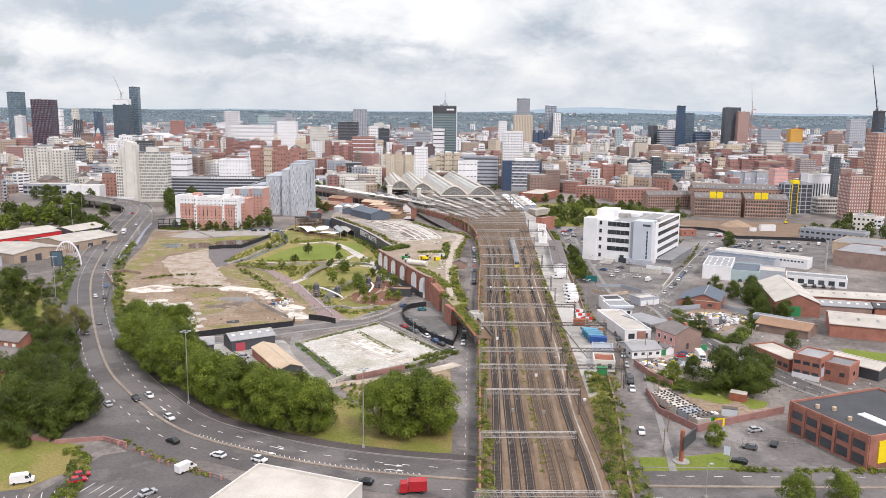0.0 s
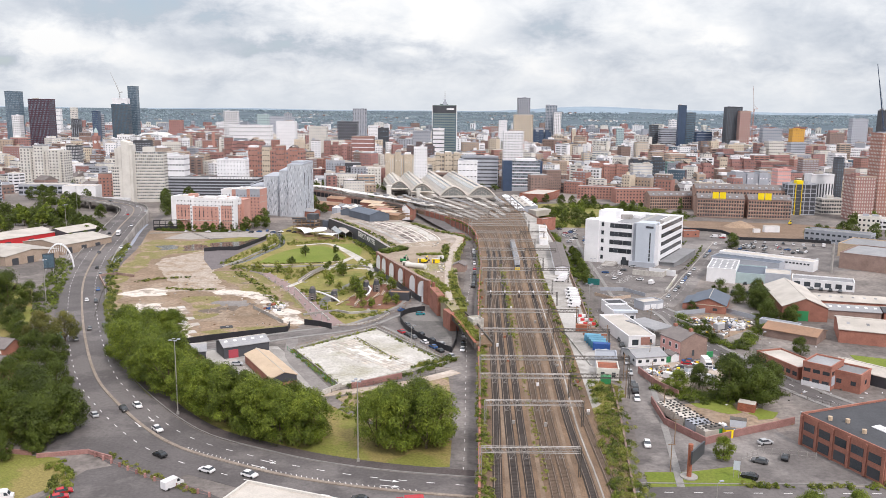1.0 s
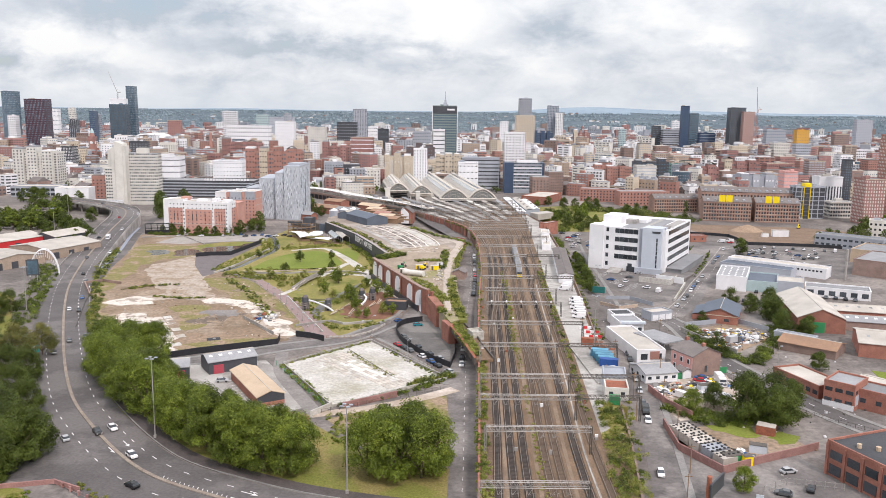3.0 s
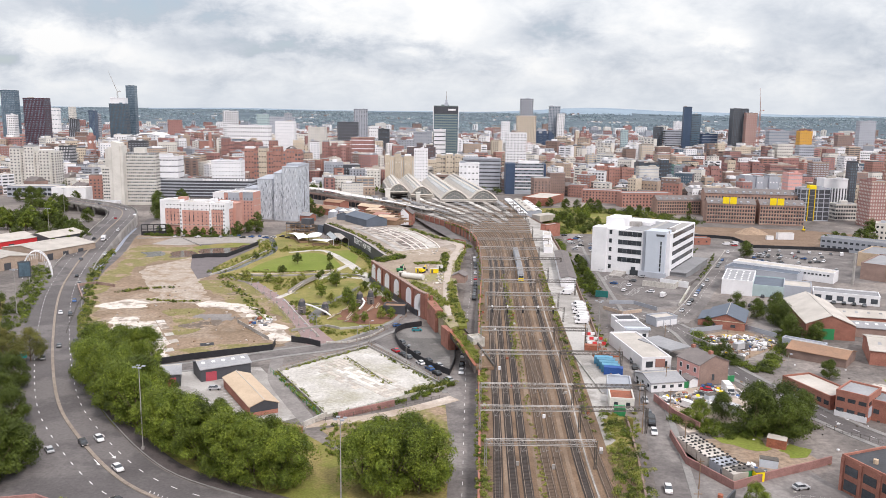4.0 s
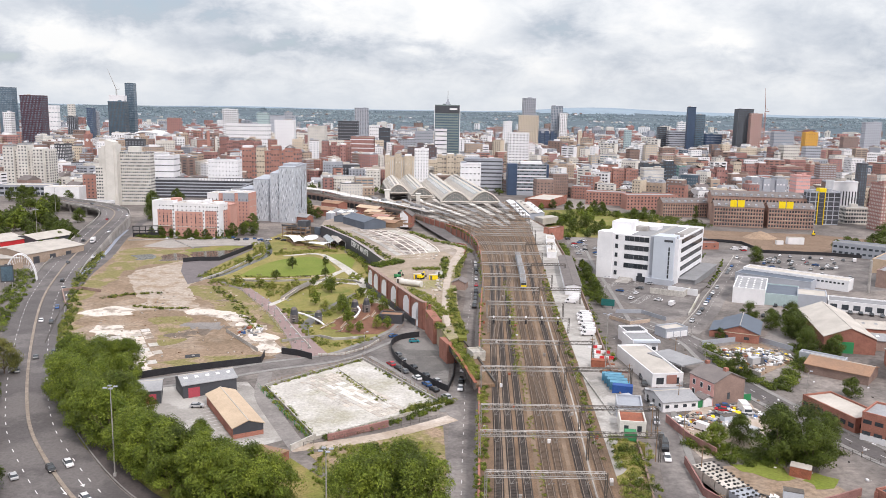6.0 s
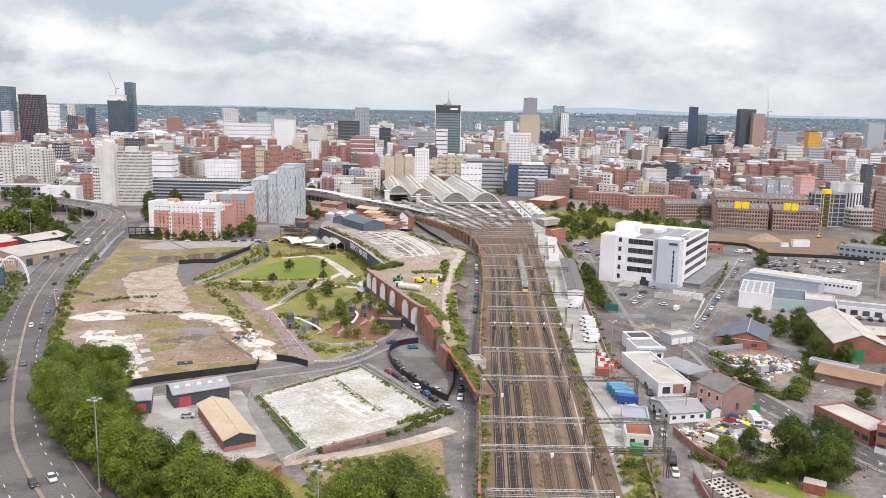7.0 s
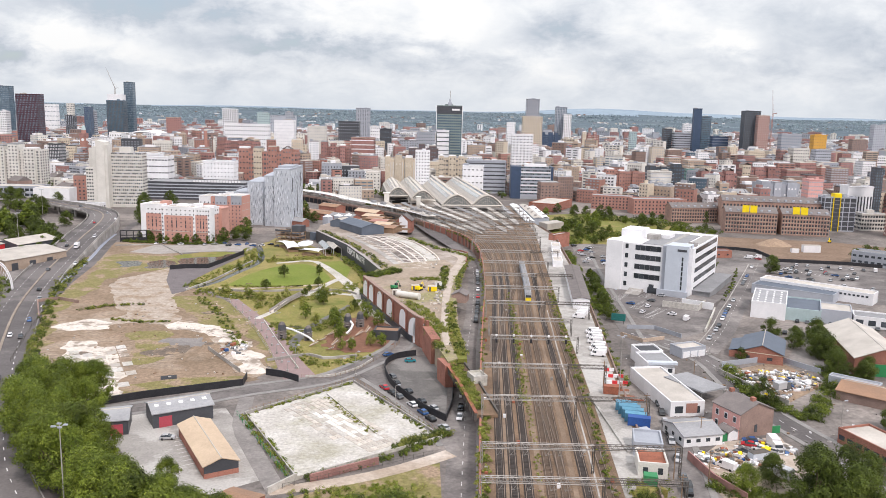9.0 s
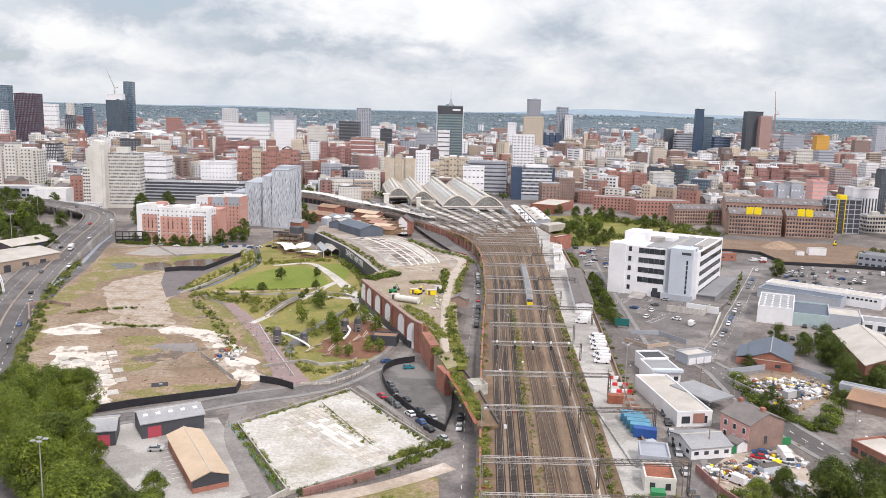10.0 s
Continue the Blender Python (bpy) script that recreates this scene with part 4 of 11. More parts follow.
def gantry(y, x0, x1, beam=7.4, dark_from=None, turn=0.0, lamps=0, hangers=True):
    g = thing("catenary_gantry", "grey lattice gantry spanning the tracks", "gantry", x0, y, DECK, turn, group="overhead line gantries")
    w = x1 - x0
    d = w if dark_from is None else dark_from - x0
    b = part("beam", truss(0, d), galv, g)
    b.location = (0, 0, beam)
    if d < w:
        b2 = part("beam", truss(d, w, 1.1), steel_dark, g, "rusty dark lattice beam")
        b2.location = (0, 0, beam)
    for xx in ([0, w] if d >= w else [0, d, w]):
        m = Shape()
        for ax, ay in ((-0.25, -0.25), (0.25, -0.25), (0.25, 0.25), (-0.25, 0.25)):
            m.bar((xx + ax, ay, -0.1), (xx + ax, ay, beam), 0.07)
        for i in range(6):
            z0, z1 = beam * i / 6, beam * (i + 1) / 6
            m.bar((xx - 0.25, -0.25, z0), (xx + 0.25, -0.25, z1), 0.05, 3)
            m.bar((xx + 0.25, 0.25, z0), (xx - 0.25, 0.25, z1), 0.05, 3)
        part("mast", m, galv if xx == 0 else steel_dark, g)
    if hangers:
        for i, (u0, u1) in enumerate(US):
            xx = across(u1, y)[0] - x0
            if 1 < xx < w - 1:
                h = Shape()
                h.bar((xx - 1.3, 0, beam - 1.3), (xx - 0.9, 0, beam - 3.1), 0.06).bar((xx - 0.9, 0, beam - 3.1), (xx + 0.3, 0, beam - 1.4), 0.05).bar((xx - 0.9, 0, beam - 3.0), (xx + 0.6, 0, beam - 2.6), 0.04)
                part("hanger", h, galv, g)
    for i in range(lamps):
        xx = w * (0.06 + 0.2 * i)
        sg = Shape().box(xx - 0.35, -0.8, beam - 2.6, xx + 0.35, -0.5, beam - 1.1)
        sig = part("signal", sg, hoarding, g, "black colour-light signal")
        ca = Shape().bar((xx, -0.5, beam + 0.2), (xx, -1.0, beam + 0.2), 0.42, 12)
        part("signal_back", ca, render_white, sig)


for y, x0, x1, dark in ((152, 8, 37, None), (183, 10.6, 34, None), (213.5, 13.4, 40, None), (236, 13.0, 58, 40), (254, 14.0, 62, 41), (287, 15.6, 62.5, 42), (316, 17, 56, 44), (374, 22, 54, None),
                        (402, 22, 66, 47), (432, 23, 57, None), (462, 24, 68, 50), (496, 25, 60, None), (530, 25, 70, 54), (566, 21, 64, None), (585, 24, 66, None), (604, 23, 66, None), (624, 18, 67, None), (642, 12, 68, 40), (662, 4, 69, None), (682, -4, 69, 36), (704, -10, 69, None), (726, -20, 68, 30), (750, -28, 67, None)):
    gantry(y, x0, x1, dark_from=dark, hangers=y < 400)
gantry(352, 21.5, 53, beam=6.4, lamps=5, hangers=False)

wires = thing("overhead_wires", "thin dark contact and catenary wires over the tracks", "wire", kind="stuff")
for k in range(7):
    ws = Shape()
    for h in (4.7, 5.9):
        pts = [(*tracks[k][i], DECK + h) for i in range(0, len(tracks[k]), 4)]
        for a, b in zip(pts, pts[1:]):
            ws.bar(a, b, 0.025, 3)
    part("wire", ws, steel_dark, wires)

# ---- buildings ----
def windows_on(parent, w, d, z0, storeys, height, bays, side_bays, size, glass, single=True, faces="fs", proud=0.06):
    """Panes set on the front (f), the right side (s), the left side (l) and the back (b) of a block w wide and d deep."""
    ww, wh = size
    sh = Shape()
    for face in faces:
        n, span = (bays, w) if face in "fb" else (side_bays, d)
        for k in range(storeys):
            z = z0 + height * (k + 0.5)
            for i in range(n):
                c = span * (i + 0.5) / n
                if face == "f":
                    pos, sz = (c, 0, z), (ww, 2 * proud, wh)
                elif face == "b":
                    pos, sz = (c, d, z), (ww, 2 * proud, wh)
                elif face == "s":
                    pos, sz = (w, c, z), (2 * proud, ww, wh)
                else:
                    pos, sz = (0, c, z), (2 * proud, ww, wh)
                if single:
                    piece("window", glass, parent, pos, sz)
                else:
                    sh.box(pos[0] - sz[0] / 2, pos[1] - sz[1] / 2, z - wh / 2, pos[0] + sz[0] / 2, pos[1] + sz[1] / 2, z + wh / 2)
    if not single and sh.v:
        tagged(part("glazing", sh, glass, parent), kind="stuff")


def flat_roof(w, d, h, rim=0.35, up=0.7):
    s = Shape().box(rim, rim, h, w - rim, d - rim, h + 0.15)
    p = Shape().box(-0.05, -0.05, h, w + 0.05, rim, h + up).box(-0.05, d - rim, h, w + 0.05, d + 0.05, h + up).box(-0.05, rim, h, rim, d - rim, h + up).box(w - rim, rim, h, w + 0.05, d - rim, h + up)
    return s, p


def gable_roof(w, d, h, rise, along="x", over=0.4, thick=0.25):
    """A pitched sheet roof over a block; along: the way its ridge runs."""
    s = Shape()
    if along == "x":
        v = [(-over, -over, h), (w + over, -over, h), (w + over, d / 2, h + rise), (-over, d / 2, h + rise), (w + over, d + over, h), (-over, d + over, h)]
    else:
        v = [(w + over, -over, h), (w + over, d + over, h), (w / 2, d + over, h + rise), (w / 2, -over, h + rise), (-over, d + over, h), (-over, -over, h)]
    v += [(a, b, c + thick) for a, b, c in v]
    s.add(v, [(6, 7, 8, 9), (9, 8, 10, 11), (1, 0, 3, 2), (2, 3, 5, 4), (0, 1, 7, 6), (4, 5, 11, 10), (1, 2, 8, 7), (2, 4, 10, 8), (3, 0, 6, 9), (5, 3, 9, 11)])
    return s


def gable_walls(w, d, h, rise, along="x"):
    s = Shape().box(0, 0, 0, w, d, h)
    t = 0.3
    if along == "x":
        for x in (0, w - t):
            s.add([(x, 0, h), (x, d, h), (x, d / 2, h + rise), (x + t, 0, h), (x + t, d, h), (x + t, d / 2, h + rise)], [(0, 2, 1), (3, 4, 5), (0, 3, 5, 2), (1, 2, 5, 4), (0, 1, 4, 3)])
    else:
        for y in (0, d - t):
            s.add([(0, y, h), (w, y, h), (w / 2, y, h + rise), (0, y + t, h), (w, y + t, h), (w / 2, y + t, h + rise)], [(0, 1, 2), (3, 5, 4), (0, 2, 5, 3), (1, 4, 5, 2), (0, 3, 4, 1)])
    return s


def building(name, label, category, x, y, turn, w, d, h, wall, roof=roof_grey, form="flat", rise=3.0, along="x", storeys=0, bays=0, side_bays=0, size=(1.2, 1.6), glass=glass_dark, single=False, faces="fs", z0=0.6, base=0.0, group="", plant=0):
    """A block with its near-left corner at x, y, turned about it: w along its front, d back, h to the eaves."""
    t = thing(name, label, category, x, y, base, turn, group)
    if form == "flat":
        part("wall", Shape().box(0, 0, -0.3, w, d, h), wall, t)
        a, b = flat_roof(w, d, h)
        r = part("roof", a, roof, t)
        part("parapet", b, wall, t)
        rng = random.Random(int(abs(x) * 7 + abs(y) * 13))
        rooms = []
        for i in range(plant):
            pw, pd, ph = rng.uniform(2, w * 0.3), rng.uniform(2, d * 0.35), rng.uniform(1.2, 3)
            px, py = rng.uniform(0.6, max(0.7, w - pw - 0.6)), rng.uniform(0.6, max(0.7, d - pd - 0.6))
            rooms.append(Shape().box(px, py, h + 0.15, px + pw, py + pd, h + ph))
        if plant:
            clad = rng.choice((render_grey, roof_pale, wall))
            for room in rooms:
                part("plant_room", room, clad, t)
    else:
        part("wall", gable_walls(w, d, h, rise, along), wall, t)
        part("roof", gable_roof(w, d, h, rise, along), roof, t)
    if storeys:
        windows_on(t, w, d, z0, storeys, (h - z0 - 0.4) / storeys, bays, side_bays, size, glass, single, faces)
    return t


def edge_block(ax, ay, bx, by):
    """Width and turn of a front from its near-left to its near-right corner."""
    return math.hypot(bx - ax, by - ay), math.degrees(math.atan2(by - ay, bx - ax))

# ---- landmark buildings ----
taken = []          # plan circles kept clear of the town's smaller blocks


def keep(x, y, r):
    taken.append((x, y, r))


def hotel():
    t = thing("hotel", "orange brick hotel in two blocks with white top storeys", "hotel", -202.3, 613.7, 0, -9)
    small = Shape()
    h = 25.0

    def wing(x0, y0, x1, y1, top, brick_to, cap):
        part("wall", Shape().box(x0, y0, -0.3, x1, y1, brick_to), hotel_brick, t)
        part("top_storey", Shape().box(x0 - 0.05, y0 - 0.05, brick_to, x1 + 0.05, y1 + 0.05, top), cap, t)
        part("roof", Shape().box(x0 + 0.5, y0 + 0.5, top, x1 - 0.5, y1 - 0.5, top + 0.15), roof_pale, t)
        part("parapet", Shape().box(x0 - 0.2, y0 - 0.2, top, x1 + 0.2, y0 + 0.3, top + 0.6).box(x0 - 0.2, y1 - 0.3, top, x1 + 0.2, y1 + 0.2, top + 0.6).box(x0 - 0.2, y0 + 0.3, top, x0 + 0.3, y1 - 0.3, top + 0.6).box(x1 - 0.3, y0 + 0.3, top, x1 + 0.2, y1 - 0.3, top + 0.6), render_white, t)

    wing(0, 0, 12, 15, h, h - 6.0, render_white)
    wing(13.8, -0.8, 35, 14, h - 1.2, h - 6.8, render_white)
    wing(36.4, -0.4, 47, 14, h - 1.6, h - 6.0, render_white)
    part("end_wall", Shape().box(-4.5, 1, -0.3, 0, 14, h + 0.3), render_white, t, "white end bay")
    for x0, x1, top in ((12, 13.8, h - 0.8), (35, 36.4, h - 1.0), (45.6, 47.3, h - 2)):
        part("stair_bay", Shape().box(x0, -1.3, 0, x1, 6, top), render_white, t)
        for k in range(8):
            small.box(x0 + 0.4, -1.42, 1.8 + 2.8 * k, x1 - 0.5, -1.28, 3.0 + 2.8 * k)
    for x0, x1, y0, n in ((0.4, 11.6, -0.1, 4), (14.4, 34.4, -0.9, 6), (37, 45.4, -0.5, 4)):
        for i in range(n):
            c = x0 + (x1 - x0) * (i + 0.5) / n
            tall = n > 4 and i in (1, 2, 4) or n == 4 and i in (1, 2)
            for k in range(8):
                z = 1.9 + 2.8 * k
                if tall and k in (3, 4):
                    piece("window", glass_dark, t, (c, y0, z + 0.7), (0.7, 0.16, 2.3))
                else:
                    small.box(c - 0.4, y0 - 0.09, z, c + 0.4, y0 + 0.05, z + 0.75)
    for k in range(8):
        for j in range(4):
            small.box(-4.6, 2.4 + 3 * j, 1.6 + 2.8 * k, -4.4, 3.2 + 3 * j, 3.0 + 2.8 * k)
            small.box(46.9, 2.0 + 3 * j, 1.6 + 2.8 * k, 47.1, 2.8 + 3 * j, 2.6 + 2.8 * k)
    part("string_course", Shape().box(-0.1, -1.0, 7.2, 47.1, 0, 7.5), slab_pink, t)
    for x0, y0, x1, y1, up in ((7, 7, 13, 12, 3.2), (20, 5, 30, 10, 1.8), (31, 8, 36, 13, 2.2), (40, 6, 47, 10, 1.6)):
        part("plant_room", Shape().box(x0, y0, h - 1.4, x1, y1, h + up - 1.4), render_white if up < 3 else hotel_brick, t)
    # the rear block, stepped forward in bays
    c_, s_ = math.cos(radians(9)), math.sin(radians(9))

    def back(x, y):
        dx, dy_ = x + 202.3, y - 613.7
        return (dx * c_ - dy_ * s_, dx * s_ + dy_ * c_)

    ox, oy = back(-181.5, 667)
    for x0, x1, fwd, top, brick_to, cap in ((0, 9, 1.5, 25.5, 20.5, render_white), (9, 13, 0.5, 26, 21, hotel_brick), (13, 22, 1.8, 26.2, 20, render_grey), (22, 24.5, 0.4, 26.5, 21, hotel_brick), (24.5, 33, 0, 26.6, 20, render_grey)):
        wing(ox + x0, oy - fwd, ox + x1, oy + 15, top, brick_to, cap)
        n = 3 if x1 - x0 > 5 else 1
        for i in range(n):
            c = ox + x0 + (x1 - x0) * (i + 0.5) / n
            for k in range(8):
                small.box(c - 0.35, oy - fwd - 0.12, 1.8 + 2.7 * k, c + 0.35, oy - fwd + 0.05, 2.9 + 2.7 * k)
    part("end_wall", Shape().box(ox + 33, oy + 0.2, -0.3, ox + 33.4, oy + 15.2, 26.6), hotel_brick, t, "plain orange brick end wall")
    for k in (0.2, 0.4, 0.6, 0.8):
        part("band", Shape().box(ox + 33.38, oy + 0.2, 26 * k, ox + 33.48, oy + 15, 26 * k + 0.3), slab_pink, t)
    part("link", Shape().box(42, 14, -0.3, 49, 26, 22).box(41.6, 13.8, 22, 49.4, 26, 22.5), hotel_brick, t)
    tagged(part("glazing", small, glass_town, t, "small windows of the brick fronts"), kind="stuff")
    keep(-185, 635, 45), keep(-132, 660, 32), keep(-98, 690, 34), keep(-108, 745, 34), keep(-232, 690, 44), keep(-262, 772, 44), keep(-305, 740, 30), keep(-275, 830, 34), keep(-200, 740, 30), keep(-170, 730, 34)


def white_office(x, y, turn, w, d):
    t = thing("office_block", "white five-storey office block with dark strip windows", "office", x, y, 0, turn)
    h = 24.5
    part("wall", Shape().box(0, 0, 0, w, d, h), render_white, t)
    a, b = flat_roof(w, d, h, 0.5, 1.2)
    part("roof", a, render_white, t, "white roof membrane")
    part("parapet", b, render_white, t)
    part("roof_strip", Shape().box(w * 0.60, d * 0.10, h + 0.16, w * 0.66, d * 0.96, h + 0.6).box(w * 0.83, d * 0.4, h + 0.16, w * 0.96, d * 0.96, h + 0.45), galv, t, "grey roof edge sheet")
    part("roof_strip", Shape().box(w * 0.36, d * 0.12, h + 0.16, w * 0.80, d * 0.92, h + 0.5), surface("standing-seam roof", (0.27, 0.275, 0.28), (0.23, 0.235, 0.24), 0.2, 2.0, 0.6, strong=0.1), t, "grey standing-seam roof sheet")
    part("lift_tower", Shape().box(w * 0.70, -1.6, -0.1, w * 0.955, 10, h + 2.2), cladding_blue, t, "pale blue-grey clad lift tower")
    part("stair_glass", Shape().box(w * 0.655, -0.7, 3, w * 0.70, 4, h + 1.6), render_grey, t, "translucent stair strip")
    part("corner_tower", Shape().box(-1.2, -1.0, -0.1, w * 0.17, 9, h + 1.9), render_white, t)
    part("penthouse", Shape().box(-0.5, d * 0.36, h, w * 0.24, d * 0.62, h + 5.2), render_white, t)
    st = 5.05
    for k in range(5):
        z = 3.4 + st * k
        for i in range(5):
            x0 = w * (0.325 + 0.062 * i)
            if k > 0 or i == 3:
                piece("window", glass_dark, t, (x0 + w * 0.029, 0, z), (w * 0.060, 0.22, 2.7))
        piece("window", glass_dark, t, (w * 0.22, 0, z + 0.3), (1.6, 0.24, 2.4))
        for i in range(16):
            piece("window", glass_dark, t, (w, 6 + (d - 9) * (i + 0.5) / 16, z), (0.24, (d - 9) / 16 - 0.35, 2.4))
        for i in range(8):
            piece("window", glass_dark, t, (0, 12 + (d - 14) * (i + 0.5) / 8, z), (0.24, 4.5, 2.2))
    for k in range(7):
        piece("window", glass_dark, t, (w * 0.895, -1.62, 5 + 2.5 * k), (0.8, 0.12, 2.1))
    part("sign_bar", Shape().box(w * 0.83, -1.72, h - 0.7, w * 0.935, -1.6, h + 0.5), cladding_dark, t, "row of dark sign letters as a bar")
    part("plinth", Shape().box(w * 0.62, -2.2, -0.1, w * 0.97, -0.2, 3.2), render_grey, t)
    part("entrance", Shape().box(w * 0.50, -0.4, 0, w * 0.64, 0.1, 3.0), glass_dark, t)
    part("ramp", Shape().prism([(w * 0.28, -9), (w * 0.45, -9), (w * 0.45, 0), (w * 0.28, 0)], 0.02, [0.1, 0.1, 1.6, 1.6]), concrete_grey, t)
    rng = random.Random(4)
    for i in range(9):
        px, py = w * rng.uniform(0.76, 0.93), d * rng.uniform(0.04, 0.3)
        part("air_unit", Shape().box(px, py, h + 0.1, px + 2.2, py + 1.6, h + rng.uniform(1.2, 2.6)), galv, t)
    part("roof_duct", Shape().box(w * 0.3, d * 0.40, h + 0.1, w * 0.44, d * 0.50, h + 3.0), galv, t)
    part("roof_duct", Shape().box(w * 0.44, d * 0.52, h + 0.1, w * 0.54, d * 0.72, h + 2.4), render_white, t)
    part("low_wing", Shape().box(w + 0.1, d * 0.06, -0.1, w + 9.0, d * 0.98, 3.4).box(w + 0.1, d * 0.05, 3.4, w + 9.4, d, 3.8), roof_grey, t)
    keep(x + 50, y + 30, 60)


def concrete_tower():
    t = thing("concrete_tower", "cream concrete slab tower with blank stair shafts", "tower", -322, 784, 0, 0)
    part("wing", Shape().box(0, 4, 0, 7.5, 18, 36), render_cream, t)
    part("wing", Shape().box(2.2, 7, 36, 7.4, 16, 53), render_cream, t)
    part("shaft", Shape().box(7.5, 1.5, 0, 12, 15, 55), render_cream, t)
    part("shaft", Shape().prism([(12, -1), (19, 0.5), (19, 13), (12, 13)], 0, [61, 59, 59, 61]), render_cream, t)
    part("shaft", Shape().box(19.02, 1.2, 0, 21.4, 12, 57), render_cream, t)
    for k in range(11):
        for i in range(3):
            piece("window", glass_dark, t, (1.3 + 2.3 * i, 4.0, 4 + 3.0 * k), (1.5, 0.2, 1.2))
    keep(-318, 790, 36)
    b = thing("concrete_tower", "cream concrete slab block with rows of small windows", "tower", -300.5, 792, 0, 5)
    part("wall", Shape().box(0, 0, -0.3, 27.5, 15, 49), render_cream, b)
    part("roof", Shape().box(0.4, 0.4, 49, 27.1, 14.6, 49.3), roof_grey, b)
    part("plant_room", Shape().box(7, 3, 49.3, 17, 12, 54.5), render_cream, b)
    for k in range(16):
        part("floor_band", Shape().box(-0.15, -0.22, 2.1 + 3.0 * k, 27.65, 0.0, 2.9 + 3.0 * k), render_cream, b)
        for i in range(15):
            piece("window", glass_dark if (i * 7 + k * 5) % 4 else render_grey, b, (1.2 + 1.79 * i, 0, 3.8 + 3.0 * k), (1.15, 0.12, 1.3))
        for i in range(6):
            piece("window", glass_dark, b, (27.5, 1.6 + 2.4 * i, 3.8 + 3.0 * k), (0.12, 1.3, 1.3))
    keep(-285, 797, 28)


def patterned_tower():
    t = thing("student_tower", "pale grey tower clad in slanting white and dark slit panels", "tower", -147, 694, 0, -8)
    dark, pale = Shape(), Shape()
    rng = random.Random(9)
    clad = surface("pale panel cladding", (0.50, 0.535, 0.565), (0.43, 0.465, 0.50), 0.12, 2.0, 0.5, strong=0.06)
    for bx, by, w, d, h, cap in ((16, 0, 13, 32, 45, 1.4), (8, 1.5, 8, 30, 39.5, 3), (-8, 6, 16, 26, 34, 2.2), (-22, 12, 14, 22, 25, 1.5)):
        part("wall", Shape().box(bx, by, -0.2, bx + w, by + d, h), clad, t)
        part("roof", Shape().prism([(bx - 0.2, by - 0.2), (bx + w + 0.2, by - 0.2), (bx + w + 0.2, by + d), (bx - 0.2, by + d)], h, [h + 0.4, h + 0.5, h + cap + 0.6, h + cap]), render_grey, t, "sloping grey metal roof")
        for k in range(int((h - 2) / 1.75)):
            z = 1.4 + 1.75 * k
            for i in range(int(w / 1.3)):
                c = bx + 0.7 + 1.3 * i + (0.65 if k % 2 else 0)
                if c > bx + w - 0.4 or rng.random() < 0.3:
                    continue
                (dark if (i + k // 2) % 3 == 0 or rng.random() < 0.25 else pale).box(c - 0.22, by - 0.12, z, c + 0.22, by + 0.05, z + 2.3)
            if bx == 16:
                for i in range(24):
                    c = by + 0.8 + 1.3 * i + (0.65 if k % 2 else 0)
                    if rng.random() < 0.85:
                        (pale if (i + k // 2) % 3 else dark).box(bx + w - 0.05, c - 0.2, z, bx + w + 0.12, c + 0.2, z + 2.3)
    tagged(part("slit_glazing", dark, surface("grey slit glass", (0.24, 0.27, 0.30), (0.31, 0.34, 0.375), 0.2, 2, 0.3, island=0.5), t), kind="stuff")
    tagged(part("panelling", pale, surface("paler slit panel", (0.60, 0.635, 0.66), (0.53, 0.57, 0.60), 0.2, 2, 0.5, island=0.2), t), kind="stuff")
    for y0, z0, z1 in ((6, 27, 38), (17, 11, 34), (25, 30, 42), (10, 4, 14)):
        part("slot", Shape().box(28.9, y0, z0, 29.16, y0 + 1.0, z1), hoarding, t)
    part("plant_screen", Shape().box(17, 8, 45.4, 28, 26, 47.6), render_grey, t)
    keep(-130, 712, 32)


mill_brick = surface("sooty orange mill brick", (0.40, 0.265, 0.21), (0.32, 0.205, 0.165), 0.1, 2.5, 0.92, third=(0.24, 0.16, 0.135), strong=0.25, patch=0.15)


def mill(x, y, turn, w, d, h, bays, rows, panels=()):
    t = thing("mill", "long red-brown brick mill with rows of small arched windows", "mill", x, y, 0, turn, group="old mills")
    part("wall", gable_walls(w, d, h, 4.0, "x"), mill_brick, t)
    part("roof", gable_roof(w, d, h, 4.0, "x"), slate, t)
    spare, part_sill = Shape(), Shape()
    for k in range(rows):
        z = 2.2 + k * (h - 1.5) / rows
        for i in range(bays):
            c = w * (i + 0.5) / bays
            if bays < 20:
                piece("window", glass_dark, t, (c, 0, z), (1.2, 0.2, 1.8))
            else:
                spare.box(c - 0.75, -0.1, z - 1, c + 0.75, 0.1, z + 1)
            part_sill.box(c - 0.95, -0.22, z - 1.2, c + 0.95, 0.0, z - 1.0)
        for i in range(5):
            spare.box(w - 0.1, d * (i + 0.5) / 5 - 0.7, z - 0.95, w + 0.1, d * (i + 0.5) / 5 + 0.7, z + 0.95)
    tagged(part("glazing", spare, glass_dark, t), kind="stuff")
    tagged(part("sills", part_sill, sandstone, t), kind="stuff")
    for i in range(int(w / 6)):
        c = 3 + 6 * i
        part("dormer", Shape().box(c, 1.6, h + 0.5, c + 1.8, 4.6, h + 2.3), render_grey, t)
    for px, pz in panels:
        part("yellow_panel", Shape().box(px, -0.3, pz, px + 5.3, 0.0, pz + 6.2), yellow, t, "bright yellow square hoist panel")
    keep(x + w / 2, y + 10, w * 0.55)
    return t


